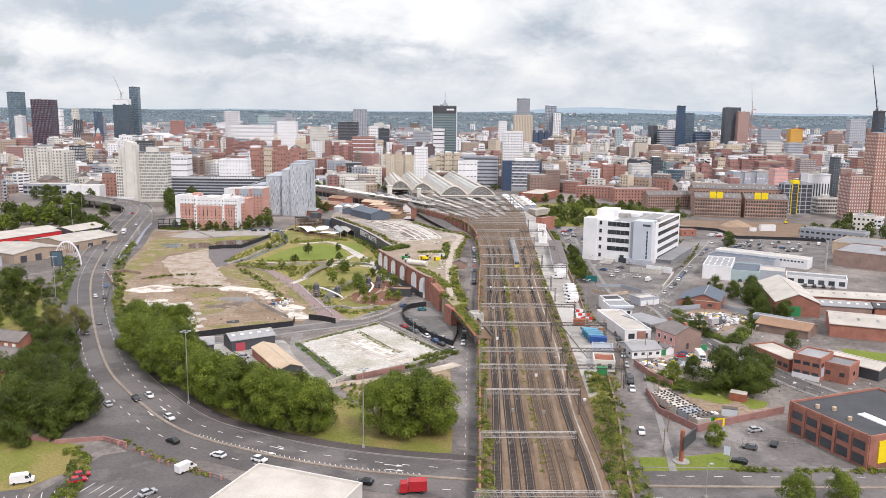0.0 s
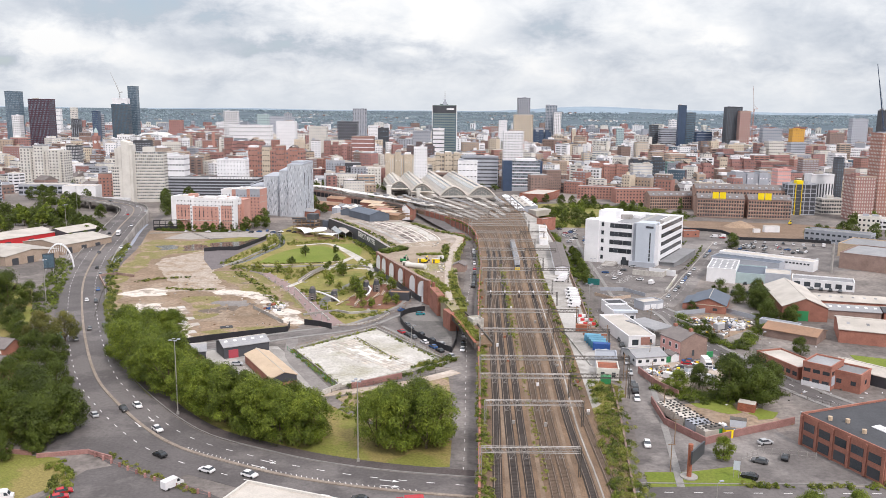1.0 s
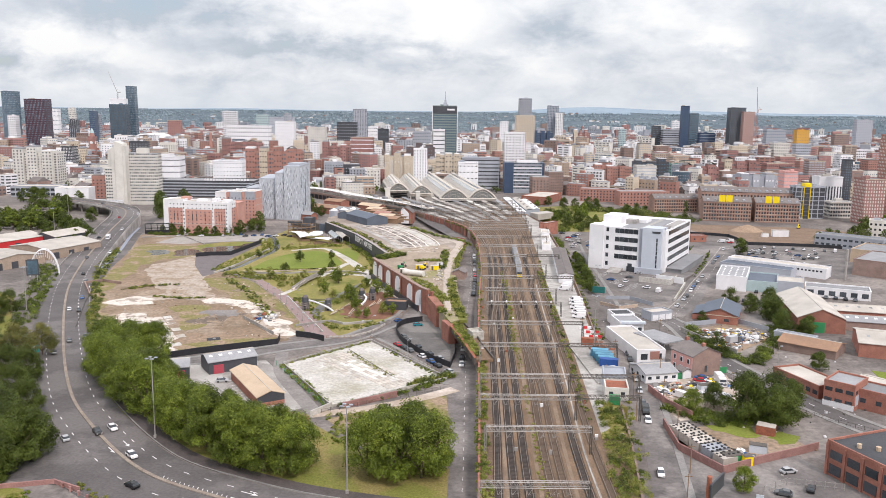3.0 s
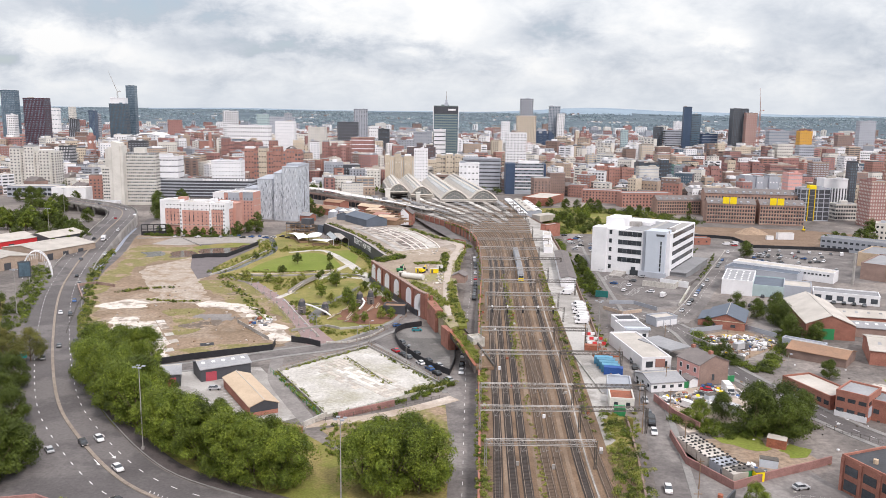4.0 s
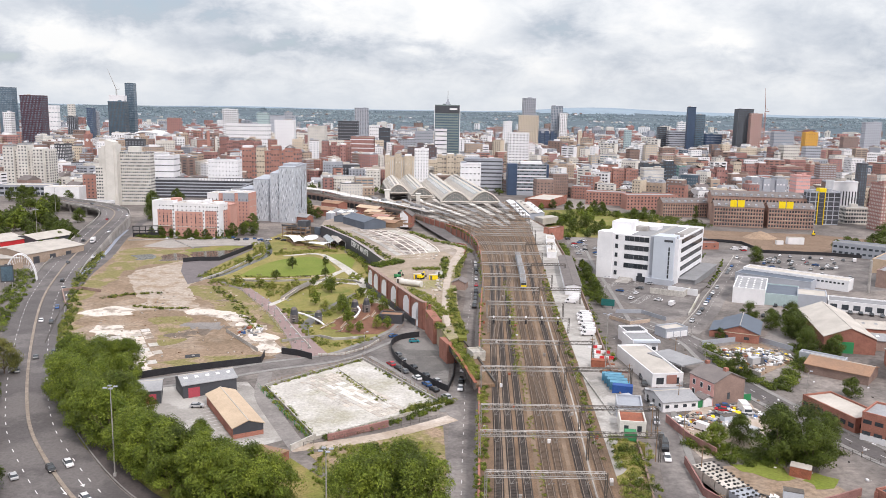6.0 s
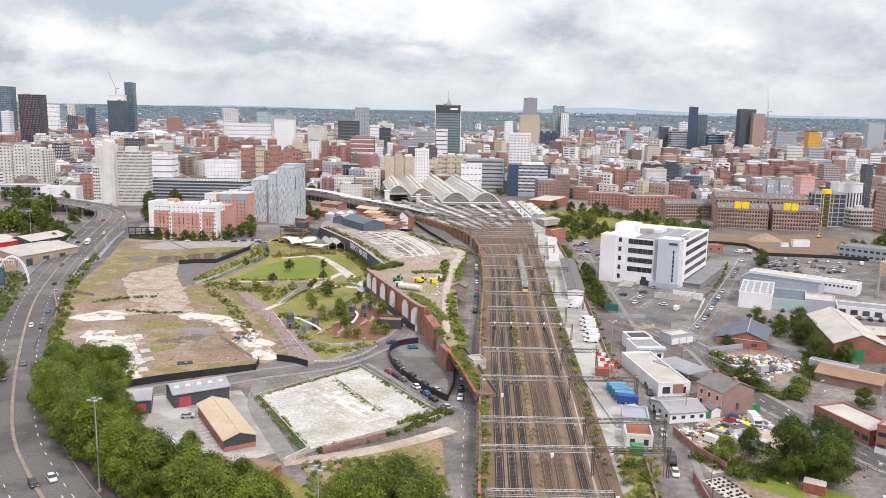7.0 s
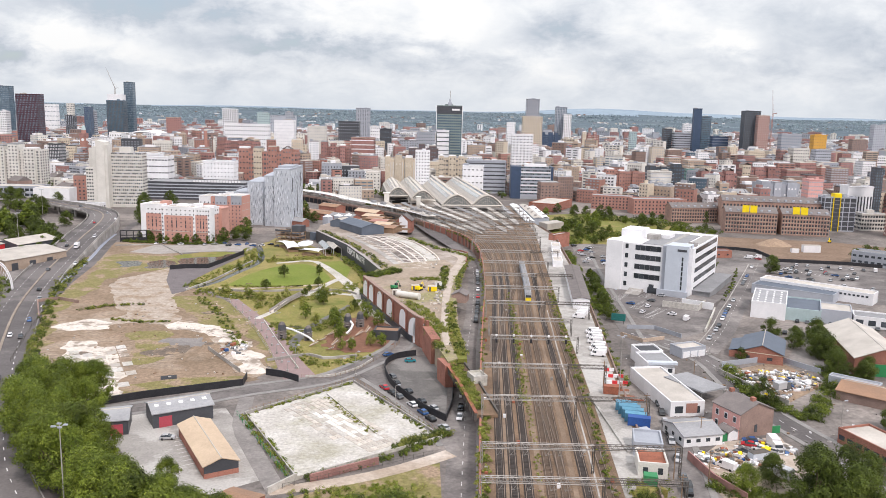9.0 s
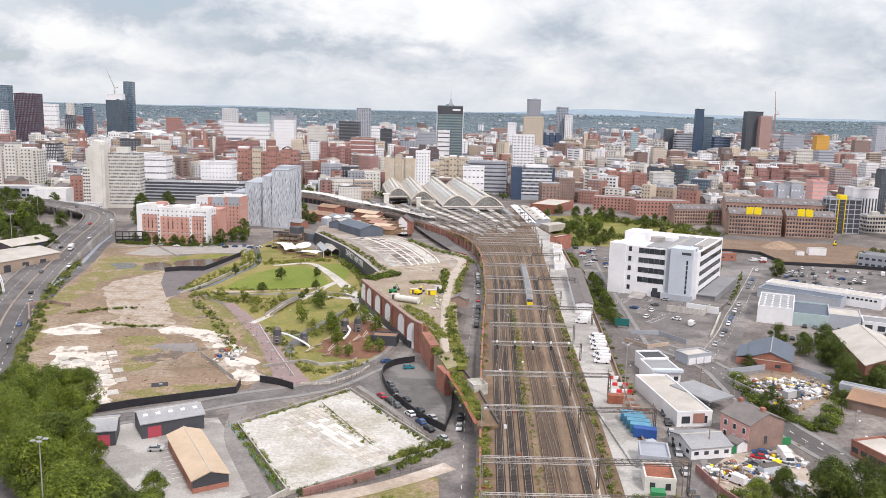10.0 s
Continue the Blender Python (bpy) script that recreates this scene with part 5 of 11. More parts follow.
def station():
    t = thing("train_shed", "old railway station with four glazed arched roof spans", "station")
    fronts = [(-53, 842, 20.5), (-29, 812, 22), (0.2, 768, 26.8), (27.3, 771.5, 26.8)]
    way = Vector((-27, 215, 0)).normalized()
    side = Vector((way.y, -way.x, 0))
    gable_green = surface("green-grey gable glass", (0.17, 0.185, 0.18), (0.25, 0.265, 0.255), 0.3, 2, 0.3)
    ridge_cream = surface("cream ridge sheet", (0.56, 0.525, 0.46), (0.47, 0.44, 0.385), 0.2, 2.0, 0.7)
    for k, (fx, fy, w) in enumerate(fronts):
        ln = (120, 165, 215, 205)[k]
        low, rise = 11.6, (7.4, 7.8, 8.8, 8.8)[k]
        sk, gab, fan = Shape(), Shape(), Shape()
        n = 16
        prof = []
        for i in range(n + 1):
            prof.append((w * i / n, low + rise * (1 - abs(2 * i / n - 1) ** 1.75)))
        base = Vector((fx, fy, 0))

        def on_roof(i, s, up=0.0):
            q = base + side * prof[i][0] + way * s
            return (q.x, q.y, prof[i][1] + up)

        for s in (0, ln):
            for i in range(n + 1):
                sk.v.append(on_roof(i, s))
        for i in range(n):
            sk.f.append((i, i + 1, n + 2 + i, n + 1 + i))
        part("roof_span", sk, shed_roof, t, "warm grey arched roof sheet")
        for i0, i1, up, m, nm in ((3, 5, 0.25, glass_pale, "roof_glazing"), (6, 7, 0.3, glass_mid, "roof_glazing"), (9, 10, 0.3, glass_mid, "roof_glazing"), (11, 13, 0.25, glass_pale, "roof_glazing"), (7, 9, 0.7, ridge_cream, "ridge"), (5, 6, 0.4, ridge_cream, "roof_band"), (0, 1, 0.4, ridge_cream, "gutter"), (15, 16, 0.4, ridge_cream, "gutter")):
            s0 = 0.05 * ln if nm == "roof_glazing" else 0.4
            gl = Shape()
            for s in (s0, ln - 1):
                for i in range(i0, i1 + 1):
                    gl.v.append(on_roof(i, s, up))
            c = i1 - i0 + 1
            for i in range(c - 1):
                gl.f.append((i, i + 1, c + i + 1, c + i))
            part(nm, gl, m, t, "long strip of old roof glazing" if m is not ridge_cream else "")
        ribs = Shape()
        for j in range(1, 26):
            s = ln * j / 26
            for i in range(n):
                ribs.bar(on_roof(i, s, 0.3), on_roof(i + 1, s, 0.3), 0.11, 4)
        tagged(part("roof_ribs", ribs, ridge_cream, t), kind="stuff")
        front = Shape()
        for i in range(n):
            front.bar(on_roof(i, 0), on_roof(i + 1, 0), 0.75, 4)
        part("gable_arch", front, ridge_cream, t)
        for i in range(n):
            a, b = on_roof(i, 0.3), on_roof(i + 1, 0.3)
            gab.add([(a[0], a[1], low - 0.2), (b[0], b[1], low - 0.2), (b[0], b[1], b[2] - 0.3), (a[0], a[1], a[2] - 0.3)], [(0, 1, 2, 3)])
            fan.bar((a[0], a[1] - 0.5, low - 0.2), (a[0], a[1] - 0.5, a[2]), 0.1, 4)
            for f in (0.45, 0.78):
                h = [base + side * (w / 2 + (prof[c][0] - w / 2) * f) for c in (i, i + 1)]
                fan.bar((h[0].x, h[0].y - 0.5, low + (prof[i][1] - low) * f), (h[1].x, h[1].y - 0.5, low + (prof[i + 1][1] - low) * f), 0.13, 4)
        part("gable_glass", gab, gable_green, t, "fan-shaped glazed gable end")
        tagged(part("gable_frame", fan, ridge_cream, t), kind="stuff")
        p, q = base - way * 0.8, base + side * w - way * 0.8
        beam = Shape().bar((p.x, p.y, low - 0.4), (q.x, q.y, low - 0.4), 0.7, 4)
        for i in range(13):
            c = p + (q - p) * (i / 12)
            beam.bar((c.x, c.y, low - 1.8), (c.x, c.y, low), 0.16, 4)
        beam.bar((p.x, p.y, low - 1.8), (q.x, q.y, low - 1.8), 0.3, 4)
        part("gable_beam", beam, ridge_cream, t, "cream valance beam under the glazed gable")
        cols = Shape()
        for j in range(9):
            for px in (0, w):
                q = base + side * px + way * (ln * j / 8)
                cols.bar((q.x, q.y, 5.4), (q.x, q.y, low), 0.4, 8)
        part("columns", cols, render_cream, t)
        floor_ = Shape().prism([tuple((base + side * px + way * s)[:2]) for px, s in ((0.5, 8), (w - 0.5, 8), (w - 0.5, ln), (0.5, ln))], DECK, DECK + 0.6)
        part("concourse", floor_, asphalt_dark, t, "dark platform floor inside the shed")
    side_hall = Shape().prism([(-33, 836), (-6, 806), (0, 812), (-10, 850)], DECK - 0.2, 10.5)
    part("side_hall", side_hall, ridge_cream, t, "low cream hall between two spans")
    mast = Shape()
    for k in range(8):
        u = 0.10 + 0.115 * k
        y0, y1 = (664, 650, 640, 655, 668, 650, 662, 690)[k], 800
        pts = [(*across(u, y), 0) for y in range(y0, y1, 12)]
        setting("platform", Shape().sweep(pts, [1.5] + [4.6] * (len(pts) - 1), DECK, DECK + 0.9), concrete_grey, "grey station platform", "platform")
        cp = pts[3:]
        setting("platform_canopy", Shape().sweep(cp, 4.4, DECK + 4.3, DECK + 4.7), (roof_pale, roof_grey, render_cream)[k % 3], "low platform canopy of worn sheets", "canopy")
        for q in cp:
            mast.bar((q[0], q[1], DECK), (q[0], q[1], DECK + 4.4), 0.16, 4)
        for q in pts[::2]:
            mast.bar((q[0] + 2.6, q[1], DECK), (q[0] + 2.6, q[1], DECK + 7.6), 0.14, 4)
            mast.bar((q[0] - 2, q[1], DECK + 7.0), (q[0] + 5.4, q[1] + 0.4, DECK + 7.0), 0.1, 4)
    tagged(part("masts", mast, galv, thing("platform_masts", "thin grey masts and posts along the platforms", "mast", kind="stuff")), kind="stuff")
    roofs = thing("market_roofs", "low white sheeted roofs beside the station tracks", "building", 69, 700, DECK - 3, 2)
    for x0, x1, y0, y1, h in ((0, 7, 6, 128, 4.4), (8, 15, 18, 118, 5.2), (16, 22, 26, 108, 4.8)):
        part("wall", Shape().box(x0 + 0.2, y0, 0, x1 - 0.2, y1, h), render_grey, roofs)
        ro = gable_roof(x1 - x0, y1 - y0, h, 0.9, "y", 0.1, 0.1)
        ro.v = [(q[0] + x0, q[1] + y0, q[2]) for q in ro.v]
        part("roof", ro, render_white if x0 != 8 else roof_pale, roofs)
        for j in range(4):
            part("roof_vent", Shape().box(x0 + 2, y0 + 12 + 22 * j, h + 0.4, x0 + 4, y0 + 14 + 22 * j, h + 1.8), galv, roofs)
    part("curved_roof", Shape().prism([(14, -14), (30, 4), (26, 16), (9, -2)], 0, [5.2, 4.6, 4.6, 5.2]), roof_pale, roofs)
    keep(10, 810, 62), keep(0, 870, 62), keep(-10, 930, 60), keep(-40, 880, 50), keep(80, 765, 50), keep(74, 885, 36), keep(66, 940, 34)


def long_platform():
    """The raised white platform canopies swinging off to the left of the shed."""
    line = smooth([(-4, 694), (-31, 743), (-60, 781.5), (-90, 819), (-117, 861), (-160, 900), (-215, 930)], 8)
    setting("viaduct", Shape().sweep(line[10:], 15, 0, DECK + 0.02), brick_brown, "brick viaduct swinging away from the station", "viaduct")
    # flat black panels on the wall stand in for shade inside the openings
    arches = Shape()
    edge = offset(line, -8.5)
    for p, q in zip(edge[1:], edge[2:]):
        a, b = np.array(p[:2]), np.array(q[:2])
        prof = [(0.12, 0.1), (0.12, 3.9), (0.3, 4.6), (0.7, 4.6), (0.88, 3.9), (0.88, 0.1)]
        arches.add([(*(a + (b - a) * u), z) for u, z in prof], [tuple(range(len(prof)))])
    setting("arch_recess", arches, hoarding, "flat dark panels for the shaded openings of the viaduct", "arch")
    setting("parapet", Shape().sweep(offset(line, -8.1), 0.6, DECK - 0.6, DECK + 1.2), brick_brown, "brick parapet of the viaduct", "parapet")
    setting("girder", Shape().sweep(offset(line[3:14], -8.6), 0.3, DECK - 1.5, DECK + 0.4), steel_dark, "dark riveted edge girder of the viaduct", "girder")
    setting("platform", Shape().sweep(offset(line, 1.5), 7, DECK, DECK + 0.95), concrete_grey, "curving grey platform", "platform")
    for by, w, z, m, lab in ((-1.0, 4.6, 4.1, render_white, "long white platform canopy"), (4.4, 4.2, 4.0, render_cream, "long pale platform canopy"), (8.6, 2.6, 3.7, roof_pale, "worn pale platform canopy")):
        setting("platform_canopy", Shape().sweep(offset(line[1:], by), w, DECK + z, DECK + z + 0.4), m, lab, "canopy")
    posts = Shape()
    for p in offset(line[1:], -3.2):
        posts.bar((p[0], p[1], DECK + 0.5), (p[0], p[1], DECK + 4.3), 0.16, 5)
    for p in offset(line[1:], -7.6)[::3]:
        posts.bar((p[0], p[1], DECK), (p[0], p[1], DECK + 8), 0.16, 5)
        posts.bar((p[0], p[1], DECK + 7.4), (p[0] + 4, p[1] + 2, DECK + 7.4), 0.1, 4)
    setting("canopy_posts", posts, galv, "grey canopy posts and masts", "post")
    hutches = Shape()
    for i in (2, 4, 5, 8, 11, 13):
        p = line[i]
        hutches.turned(p[0] + 3, p[1] + 2, DECK + 4.4, DECK + 6.4, 5.5, 3.2, -55)
    setting("roof_huts", hutches, roof_grey, "grey lanterns on the platform canopy", "canopy")
    for p in line[::4]:
        keep(p[0], p[1], 26)
    part("lift_shaft", Shape().box(-53, 796, 0, -48.5, 801, 18).box(-54, 795.5, 17.6, -47.5, 801.5, 18.3), render_cream, thing("lift_tower", "cream lift tower beside the platforms", "tower"))
    part("lift_shaft", Shape().box(-22.5, 776, 0, -19, 781, 17).box(-23, 775.5, 16.7, -18.5, 781.5, 17.3), render_cream, thing("lift_tower", "cream lift tower beside the platforms", "tower"))


hotel()
white_office(92, 493, -30, 44, 60)
concrete_tower()
patterned_tower()
mill(232, 716, -10, 40, 20, 17, 18, 5, ((12.5, 16.8), (18.6, 16.8)))
mill(275, 708.5, -10, 36, 20, 17, 16, 5, ((7.5, 16.8), (13.6, 16.8)))
mill(243, 757, -10, 80, 24, 22, 28, 5, ())
station()
long_platform()


def tower(name, label, x, y, w, d, h, wall, turn=0, storeys=20, bays=8, size=(1.6, 1.8), glass=glass_dark, form="flat", plant=2, side_bays=None, single=False):
    """A city block; a wide one steps back in part, with a raised middle and end bays."""
    side = side_bays or max(2, int(bays * d / w))
    # past 860 m the dark panes give way to the paler glass
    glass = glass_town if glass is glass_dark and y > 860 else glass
    r = random.Random(int(x * 3 + y))
    wide = w > 34 and h < 60 and bays > 5
    b = building(name, label, "tower" if h > 60 else "building", x, y, turn, w, d, h * (0.86 if wide else 1), wall, storeys=storeys, bays=bays, side_bays=side, size=size, glass=glass, single=single, faces="fsl", plant=plant)
    if wide:
        # wings that stand forward or rise above the main block, some under pitched roofs
        n = max(3, int(w / 17))
        for k in range(n):
            a, c = w * k / n + 0.25, w * (k + r.uniform(0.45, 0.8)) / n
            fwd, up = r.uniform(0.8, 3.2), h * r.uniform(0.88, 1.0)
            m = wall if r.random() < 0.85 else r_c(wall)
            g = part("wing", Shape().box(a, -fwd, 0, c, d * 0.6, up), m, b)
            ws, st = Shape(), max(2, int(storeys * up / h))
            nb = max(2, int((c - a) / 3.2))
            for q in range(st):
                for i in range(nb):
                    cx, z = a + (c - a) * (i + 0.5) / nb, 0.8 + (up - 1.2) * (q + 0.5) / st
                    ws.box(cx - min(size[0], 1.6) / 2, -fwd - 0.07, z - 0.75, cx + min(size[0], 1.6) / 2, -fwd + 0.02, z + 0.75)
            tagged(part("glazing", ws, glass, b), kind="stuff")
            if r.random() < 0.4 and wall in (brick_red, brick_orange, brick_brown, brick_buff):
                ro = gable_roof(c - a, d * 0.6 + fwd, up, 3.0, "y", 0.3)
                ro.v = [(p[0] + a, p[1] - fwd, p[2]) for p in ro.v]
                part("wing_roof", ro, slate, b)
            else:
                part("wing_roof", Shape().box(a + 0.5, 0.6 - fwd, up, c - 0.5, d * 0.55, up + r.uniform(0.4, 2.2)), r.choice((roof_grey, roof_pale, render_white)), b)
    else:
        part("cornice", Shape().box(-0.5, -0.5, h - 0.4, w + 0.5, 0, h + 0.3), r_c(wall), b)
    keep(x + w / 2, y + d / 2, max(w, d) * 0.62)
    return b


def r_c(wall):
    return sandstone if wall in (brick_red, brick_orange, brick_brown) else wall


tower("office_tower", "green-grey glass slab tower with roof aerials", -12, 1200, 35.4, 16, 101.9, surface("grey-green spandrel", (0.20, 0.25, 0.235), (0.165, 0.205, 0.195), 0.2, 2.0, 0.4), storeys=27, bays=12, size=(2.5, 1.9), glass=glass_blue)
for x_ in (-0.9, 35.4):
    part("edge_pier", Shape().box(x_, -0.6, 0, x_ + 0.9, 16, 102.4), render_white, bpy.data.objects["office_tower"], "white end wall")
part("crown", Shape().box(0.0, -0.4, 91, 35.4, 0, 101.9), cladding_dark, bpy.data.objects["office_tower"], "dark louvred top storeys")
part("sign_bar", Shape().box(21, -0.6, 95.5, 32, -0.4, 98), render_white, bpy.data.objects["office_tower"], "row of white sign letters as a bar")
part("aerial_house", Shape().box(15.5, 5, 101.9, 21, 11, 107).box(16.8, 6, 107, 19.8, 9, 111), render_grey, bpy.data.objects["office_tower"])
part("aerial", Shape().bar((18.3, 8, 111), (18.3, 8, 123), 0.35, 5), galv, bpy.data.objects["office_tower"])
tower("apartment_tower", "slim dark-glazed apartment tower in the city", 181, 1900, 29.7, 18, 128.3, render_grey, storeys=34, bays=7, size=(2.4, 2.4))
tower("apartment_tower", "sand-coloured square tower in the city", 160, 1750, 41.2, 22, 88.8, sandstone, storeys=20, bays=12, size=(1.5, 2.2))
tower("apartment_tower", "grey-green apartment tower in the city", 262, 2000, 26.4, 18, 113.0, render_grey, storeys=30, bays=7, size=(2.0, 2.2), glass=glass_blue)
tower("apartment_tower", "white slim tower in the city", 279, 1980, 17.6, 14, 95.1, render_white, storeys=26, bays=4)
tower("apartment_tower", "black gridded tower in the city", 622, 1750, 33.0, 22, 110.3, cladding_dark, storeys=30, bays=10, size=(1.2, 1.6), glass=glass_mid)
tower("apartment_tower", "brick tower under scaffolding", 645, 1735, 23.5, 16, 101.4, brick_red, storeys=28, bays=6, glass=render_cream)
tower("office_tower", "dark blue office tower with a service shaft", 547, 1850, 17.3, 12, 114.2, navy, storeys=26, bays=4, glass=glass_blue)
tower("office_tower", "dark blue office tower in the city", 567, 1855, 20.6, 14, 97.8, glass_blue, storeys=24, bays=6, size=(2.4, 1.6), glass=glass_dark)
tower("apartment_tower", "plum-coloured tower with a fine grid of windows", -739, 1450, 37.2, 24, 108.4, cladding_purple, storeys=28, bays=15, size=(1.0, 2.6), glass=glass_mid)
tower("apartment_tower", "blue-grey glass tower in the city", -915, 1700, 28.4, 20, 127.0, glass_blue, storeys=34, bays=9, size=(2.2, 2.4), glass=glass_mid)
tower("apartment_tower", "white slender tower in the city", -754, 1420, 13.7, 14, 79.1, render_white, storeys=20, bays=4)
tower("apartment_tower", "unfinished blue-glazed tower with a white top", -775, 1900, 38.1, 24, 104.4, glass_blue, storeys=30, bays=12, size=(1.6, 2.6), glass=cladding_dark)
tower("apartment_tower", "concrete core rising above a glazed tower", -773, 1903, 34.4, 18, 117.6, render_white, storeys=0)
tower("apartment_tower", "tall blue glass tower in the city", -752, 1945, 20.4, 18, 147.3, glass_blue, storeys=36, bays=7, size=(2.0, 2.6), glass=glass_mid)
tower("apartment_block", "white apartment slab with window rows", 83, 1050, 25.6, 20, 67.6, render_white, storeys=19, bays=6, size=(2.0, 1.3))
tower("office_block", "cream concrete office slab with small windows", -485, 930, 49.3, 20, 49.1, render_cream, storeys=14, bays=10, size=(2.2, 1.6))
tower("apartment_tower", "pale grey tower far beyond the station", -229, 2100, 34.7, 18, 100.6, render_grey, storeys=30, bays=8)
df = thing("office_block", "grey office slab with navy end walls and long window bands", "office", 76, 948)
part("wall", Shape().box(0, 0, 0, 44, 20, 34.5), render_grey, df)
part("end_wall", Shape().box(-1.2, -1.0, 0, 9.5, 21, 35.5), navy, df, "dark navy panelled end")
part("end_wall", Shape().box(42.6, -1.0, 0, 45.2, 21, 35.5), navy, df, "dark navy panelled end")
part("roof", Shape().box(9.5, 0.3, 34.5, 42.6, 19.7, 34.9), roof_grey, df)
part("plant_room", Shape().box(14, 6, 34.9, 38, 16, 38), render_white, df)
for k in range(9):
    part("spandrel", Shape().box(9.6, -0.35, 3.2 + 3.6 * k, 42.5, 0.0, 4.9 + 3.6 * k), render_white if k % 2 else render_grey, df)
    for i in range(13):
        piece("window", glass_dark if (i + 2 * k) % 3 else glass_mid, df, (10.9 + 2.5 * i, -0.04, 5.8 + 3.6 * k), (2.1, 0.14, 1.7))
keep(98, 958, 26)
tower("stair_slab", "dark slab with a yellow stair tower", 322, 738, 26.5, 13, 28.6, render_grey, storeys=7, bays=5, size=(4.5, 3.3), glass=cladding_dark)
tower("apartment_tower", "red brick apartment tower with white balconies", 364, 700, 17.8, 20, 38.9, brick_red, storeys=13, bays=8, size=(0.9, 1.6), glass=render_cream)
tower("apartment_tower", "red brick tower under construction", 396, 722, 19.6, 20, 75.8, brick_orange, storeys=24, bays=8, size=(0.9, 1.6), glass=render_cream)
tower("apartment_tower", "bare dark concrete stair core", 406, 745, 7.3, 8, 95.9, cladding_dark, storeys=0)

# ---- workshops, yards and houses right of the railway ----
def shed(label, x, y, turn, w, d, h, rise, along, wall, roof, base=0.0, lights=0, door=None, name="workshop", light_mat=None, category="workshop"):
    """A pitched-roof shed; lights: translucent strips on the front slope; door: (from, width, height, material) on the front."""
    t = thing(name, label, category, x, y, base, turn)
    part("wall", gable_walls(w, d, h, rise, along), wall, t)
    part("roof", gable_roof(w, d, h, rise, along), roof, t)
    part("ridge", Shape().bar((-0.4, d / 2, h + rise + 0.25), (w + 0.4, d / 2, h + rise + 0.25), 0.16, 6) if along == "x" else Shape().bar((w / 2, -0.4, h + rise + 0.25), (w / 2, d + 0.4, h + rise + 0.25), 0.16, 6), roof_pale if roof is not slate else slate, t)
    for i in range(lights):
        if along == "x":
            c, q, sl = w * (i + 0.5) / lights, d * 0.27, rise / (d / 2)
            v = [(c - 0.6, q - 1.2, h + 0.3 + sl * (q - 1.2)), (c + 0.6, q - 1.2, h + 0.3 + sl * (q - 1.2)), (c + 0.6, q + 1.2, h + 0.3 + sl * (q + 1.2)), (c - 0.6, q + 1.2, h + 0.3 + sl * (q + 1.2))]
            part("roof_light", Shape().add(v, [(0, 1, 2, 3)]), light_mat or render_white, t)
        else:
            for side in (0, 1):
                c, sl = d * (i + 0.5) / lights, rise / (w / 2)
                xa, xb = (w * 0.17, w * 0.33) if side == 0 else (w * 0.83, w * 0.67)
                za, zb = h + 0.29 + sl * w * 0.17, h + 0.29 + sl * w * 0.33
                v = [(xa, c - 0.6, za), (xb, c - 0.6, zb), (xb, c + 0.6, zb), (xa, c + 0.6, za)]
                part("roof_light", Shape().add(v, [(0, 1, 2, 3)] if side == 0 else [(0, 3, 2, 1)]), light_mat or render_white, t)
    if door:
        a, dw, dh, m = door
        part("door", Shape().box(a, -0.12, 0, a + dw, 0.05, dh), m, t)
    return t


# small units by the concrete yard
shed("low black-clad unit with a grey roof and red shutter", -78, 288, 31, 17, 10.5, 4.2, 1.6, "x", cladding_dark, roof_grey, lights=5, door=(1.6, 3.6, 3.2, shutter_red))
shed("low black-clad unit with a grey roof and red shutter", -92, 281, 17, 9, 11, 4.2, 1.4, "x", cladding_dark, roof_grey, door=(4.2, 3.4, 3.2, shutter_red))
u = shed("long brick unit under a tan sheet roof", -54.2, 257.4, 30, 8.6, 30, 3.2, 1.6, "y", brick_works, roof_tan, lights=6, light_mat=roof_pale)
part("gable_cladding", Shape().add([(0, -0.06, 1.4), (8.6, -0.06, 1.4), (8.6, -0.06, 3.2), (4.3, -0.06, 4.8), (0, -0.06, 3.2)], [(0, 1, 2, 3, 4)]), cladding_dark, u)
# along the street below the railway
w4 = building("workshop", "long low white workshop with a pale flat roof", "workshop", 74.6, 306.5, 8, 11, 34, 4.2, render_white, roof_pale, storeys=1, bays=2, side_bays=0, size=(2.6, 2.2), faces="f")
building("shop", "white corner shop with a blue painted roof edge", "shop", 76.5, 343, 6, 10, 13, 5.0, render_white, roof_grey, storeys=1, bays=3, side_bays=4, size=(1.6, 1.5))
tt = building("workshop", "low white house with a dark roof panel", "workshop", 77.2, 357.5, 8, 9, 9, 4.8, render_white, roof_black, storeys=1, bays=2, side_bays=2)
part("poster", Shape().box(5.0, -0.2, 1.2, 8.6, -0.1, 4.2), brick_orange, w4, "faded painted poster panel")
part("blue_roof_edge", Shape().box(76.8, 342.7, 5.0, 87, 345, 5.9), cladding_blue, thing("roof_sign", "pale blue roof fascia of the shop", "sign"))
cn = thing("canopy", "flat grey forecourt canopy on thin posts", "canopy", 87.5, 316.5, 0, 30)
part("roof", Shape().box(0, 0, 4.2, 11, 17, 4.7), roof_grey, cn)
for i in (0.4, 10.6):
    for j in (0.6, 8, 16.4):
        part("post", Shape().bar((i, j, 0), (i, j, 4.2), 0.14, 8), galv, cn)
shed("low white house under a grey hipped roof", 72, 283.5, 13, 12, 12, 3.1, 1.6, "x", render_white, roof_grey, name="house", category="house")
windows_on(bpy.data.objects["house"], 12, 12, 0.6, 1, 2.4, 4, 3, (1.3, 1.0), glass_dark, True, "fl")
pk = thing("house", "two-storey pink and brown brick house with a slate roof", "house", 89.7, 290, 0, 24)
part("wall", gable_walls(12.8, 11, 7.4, 2.8, "y"), brick_brown, pk)
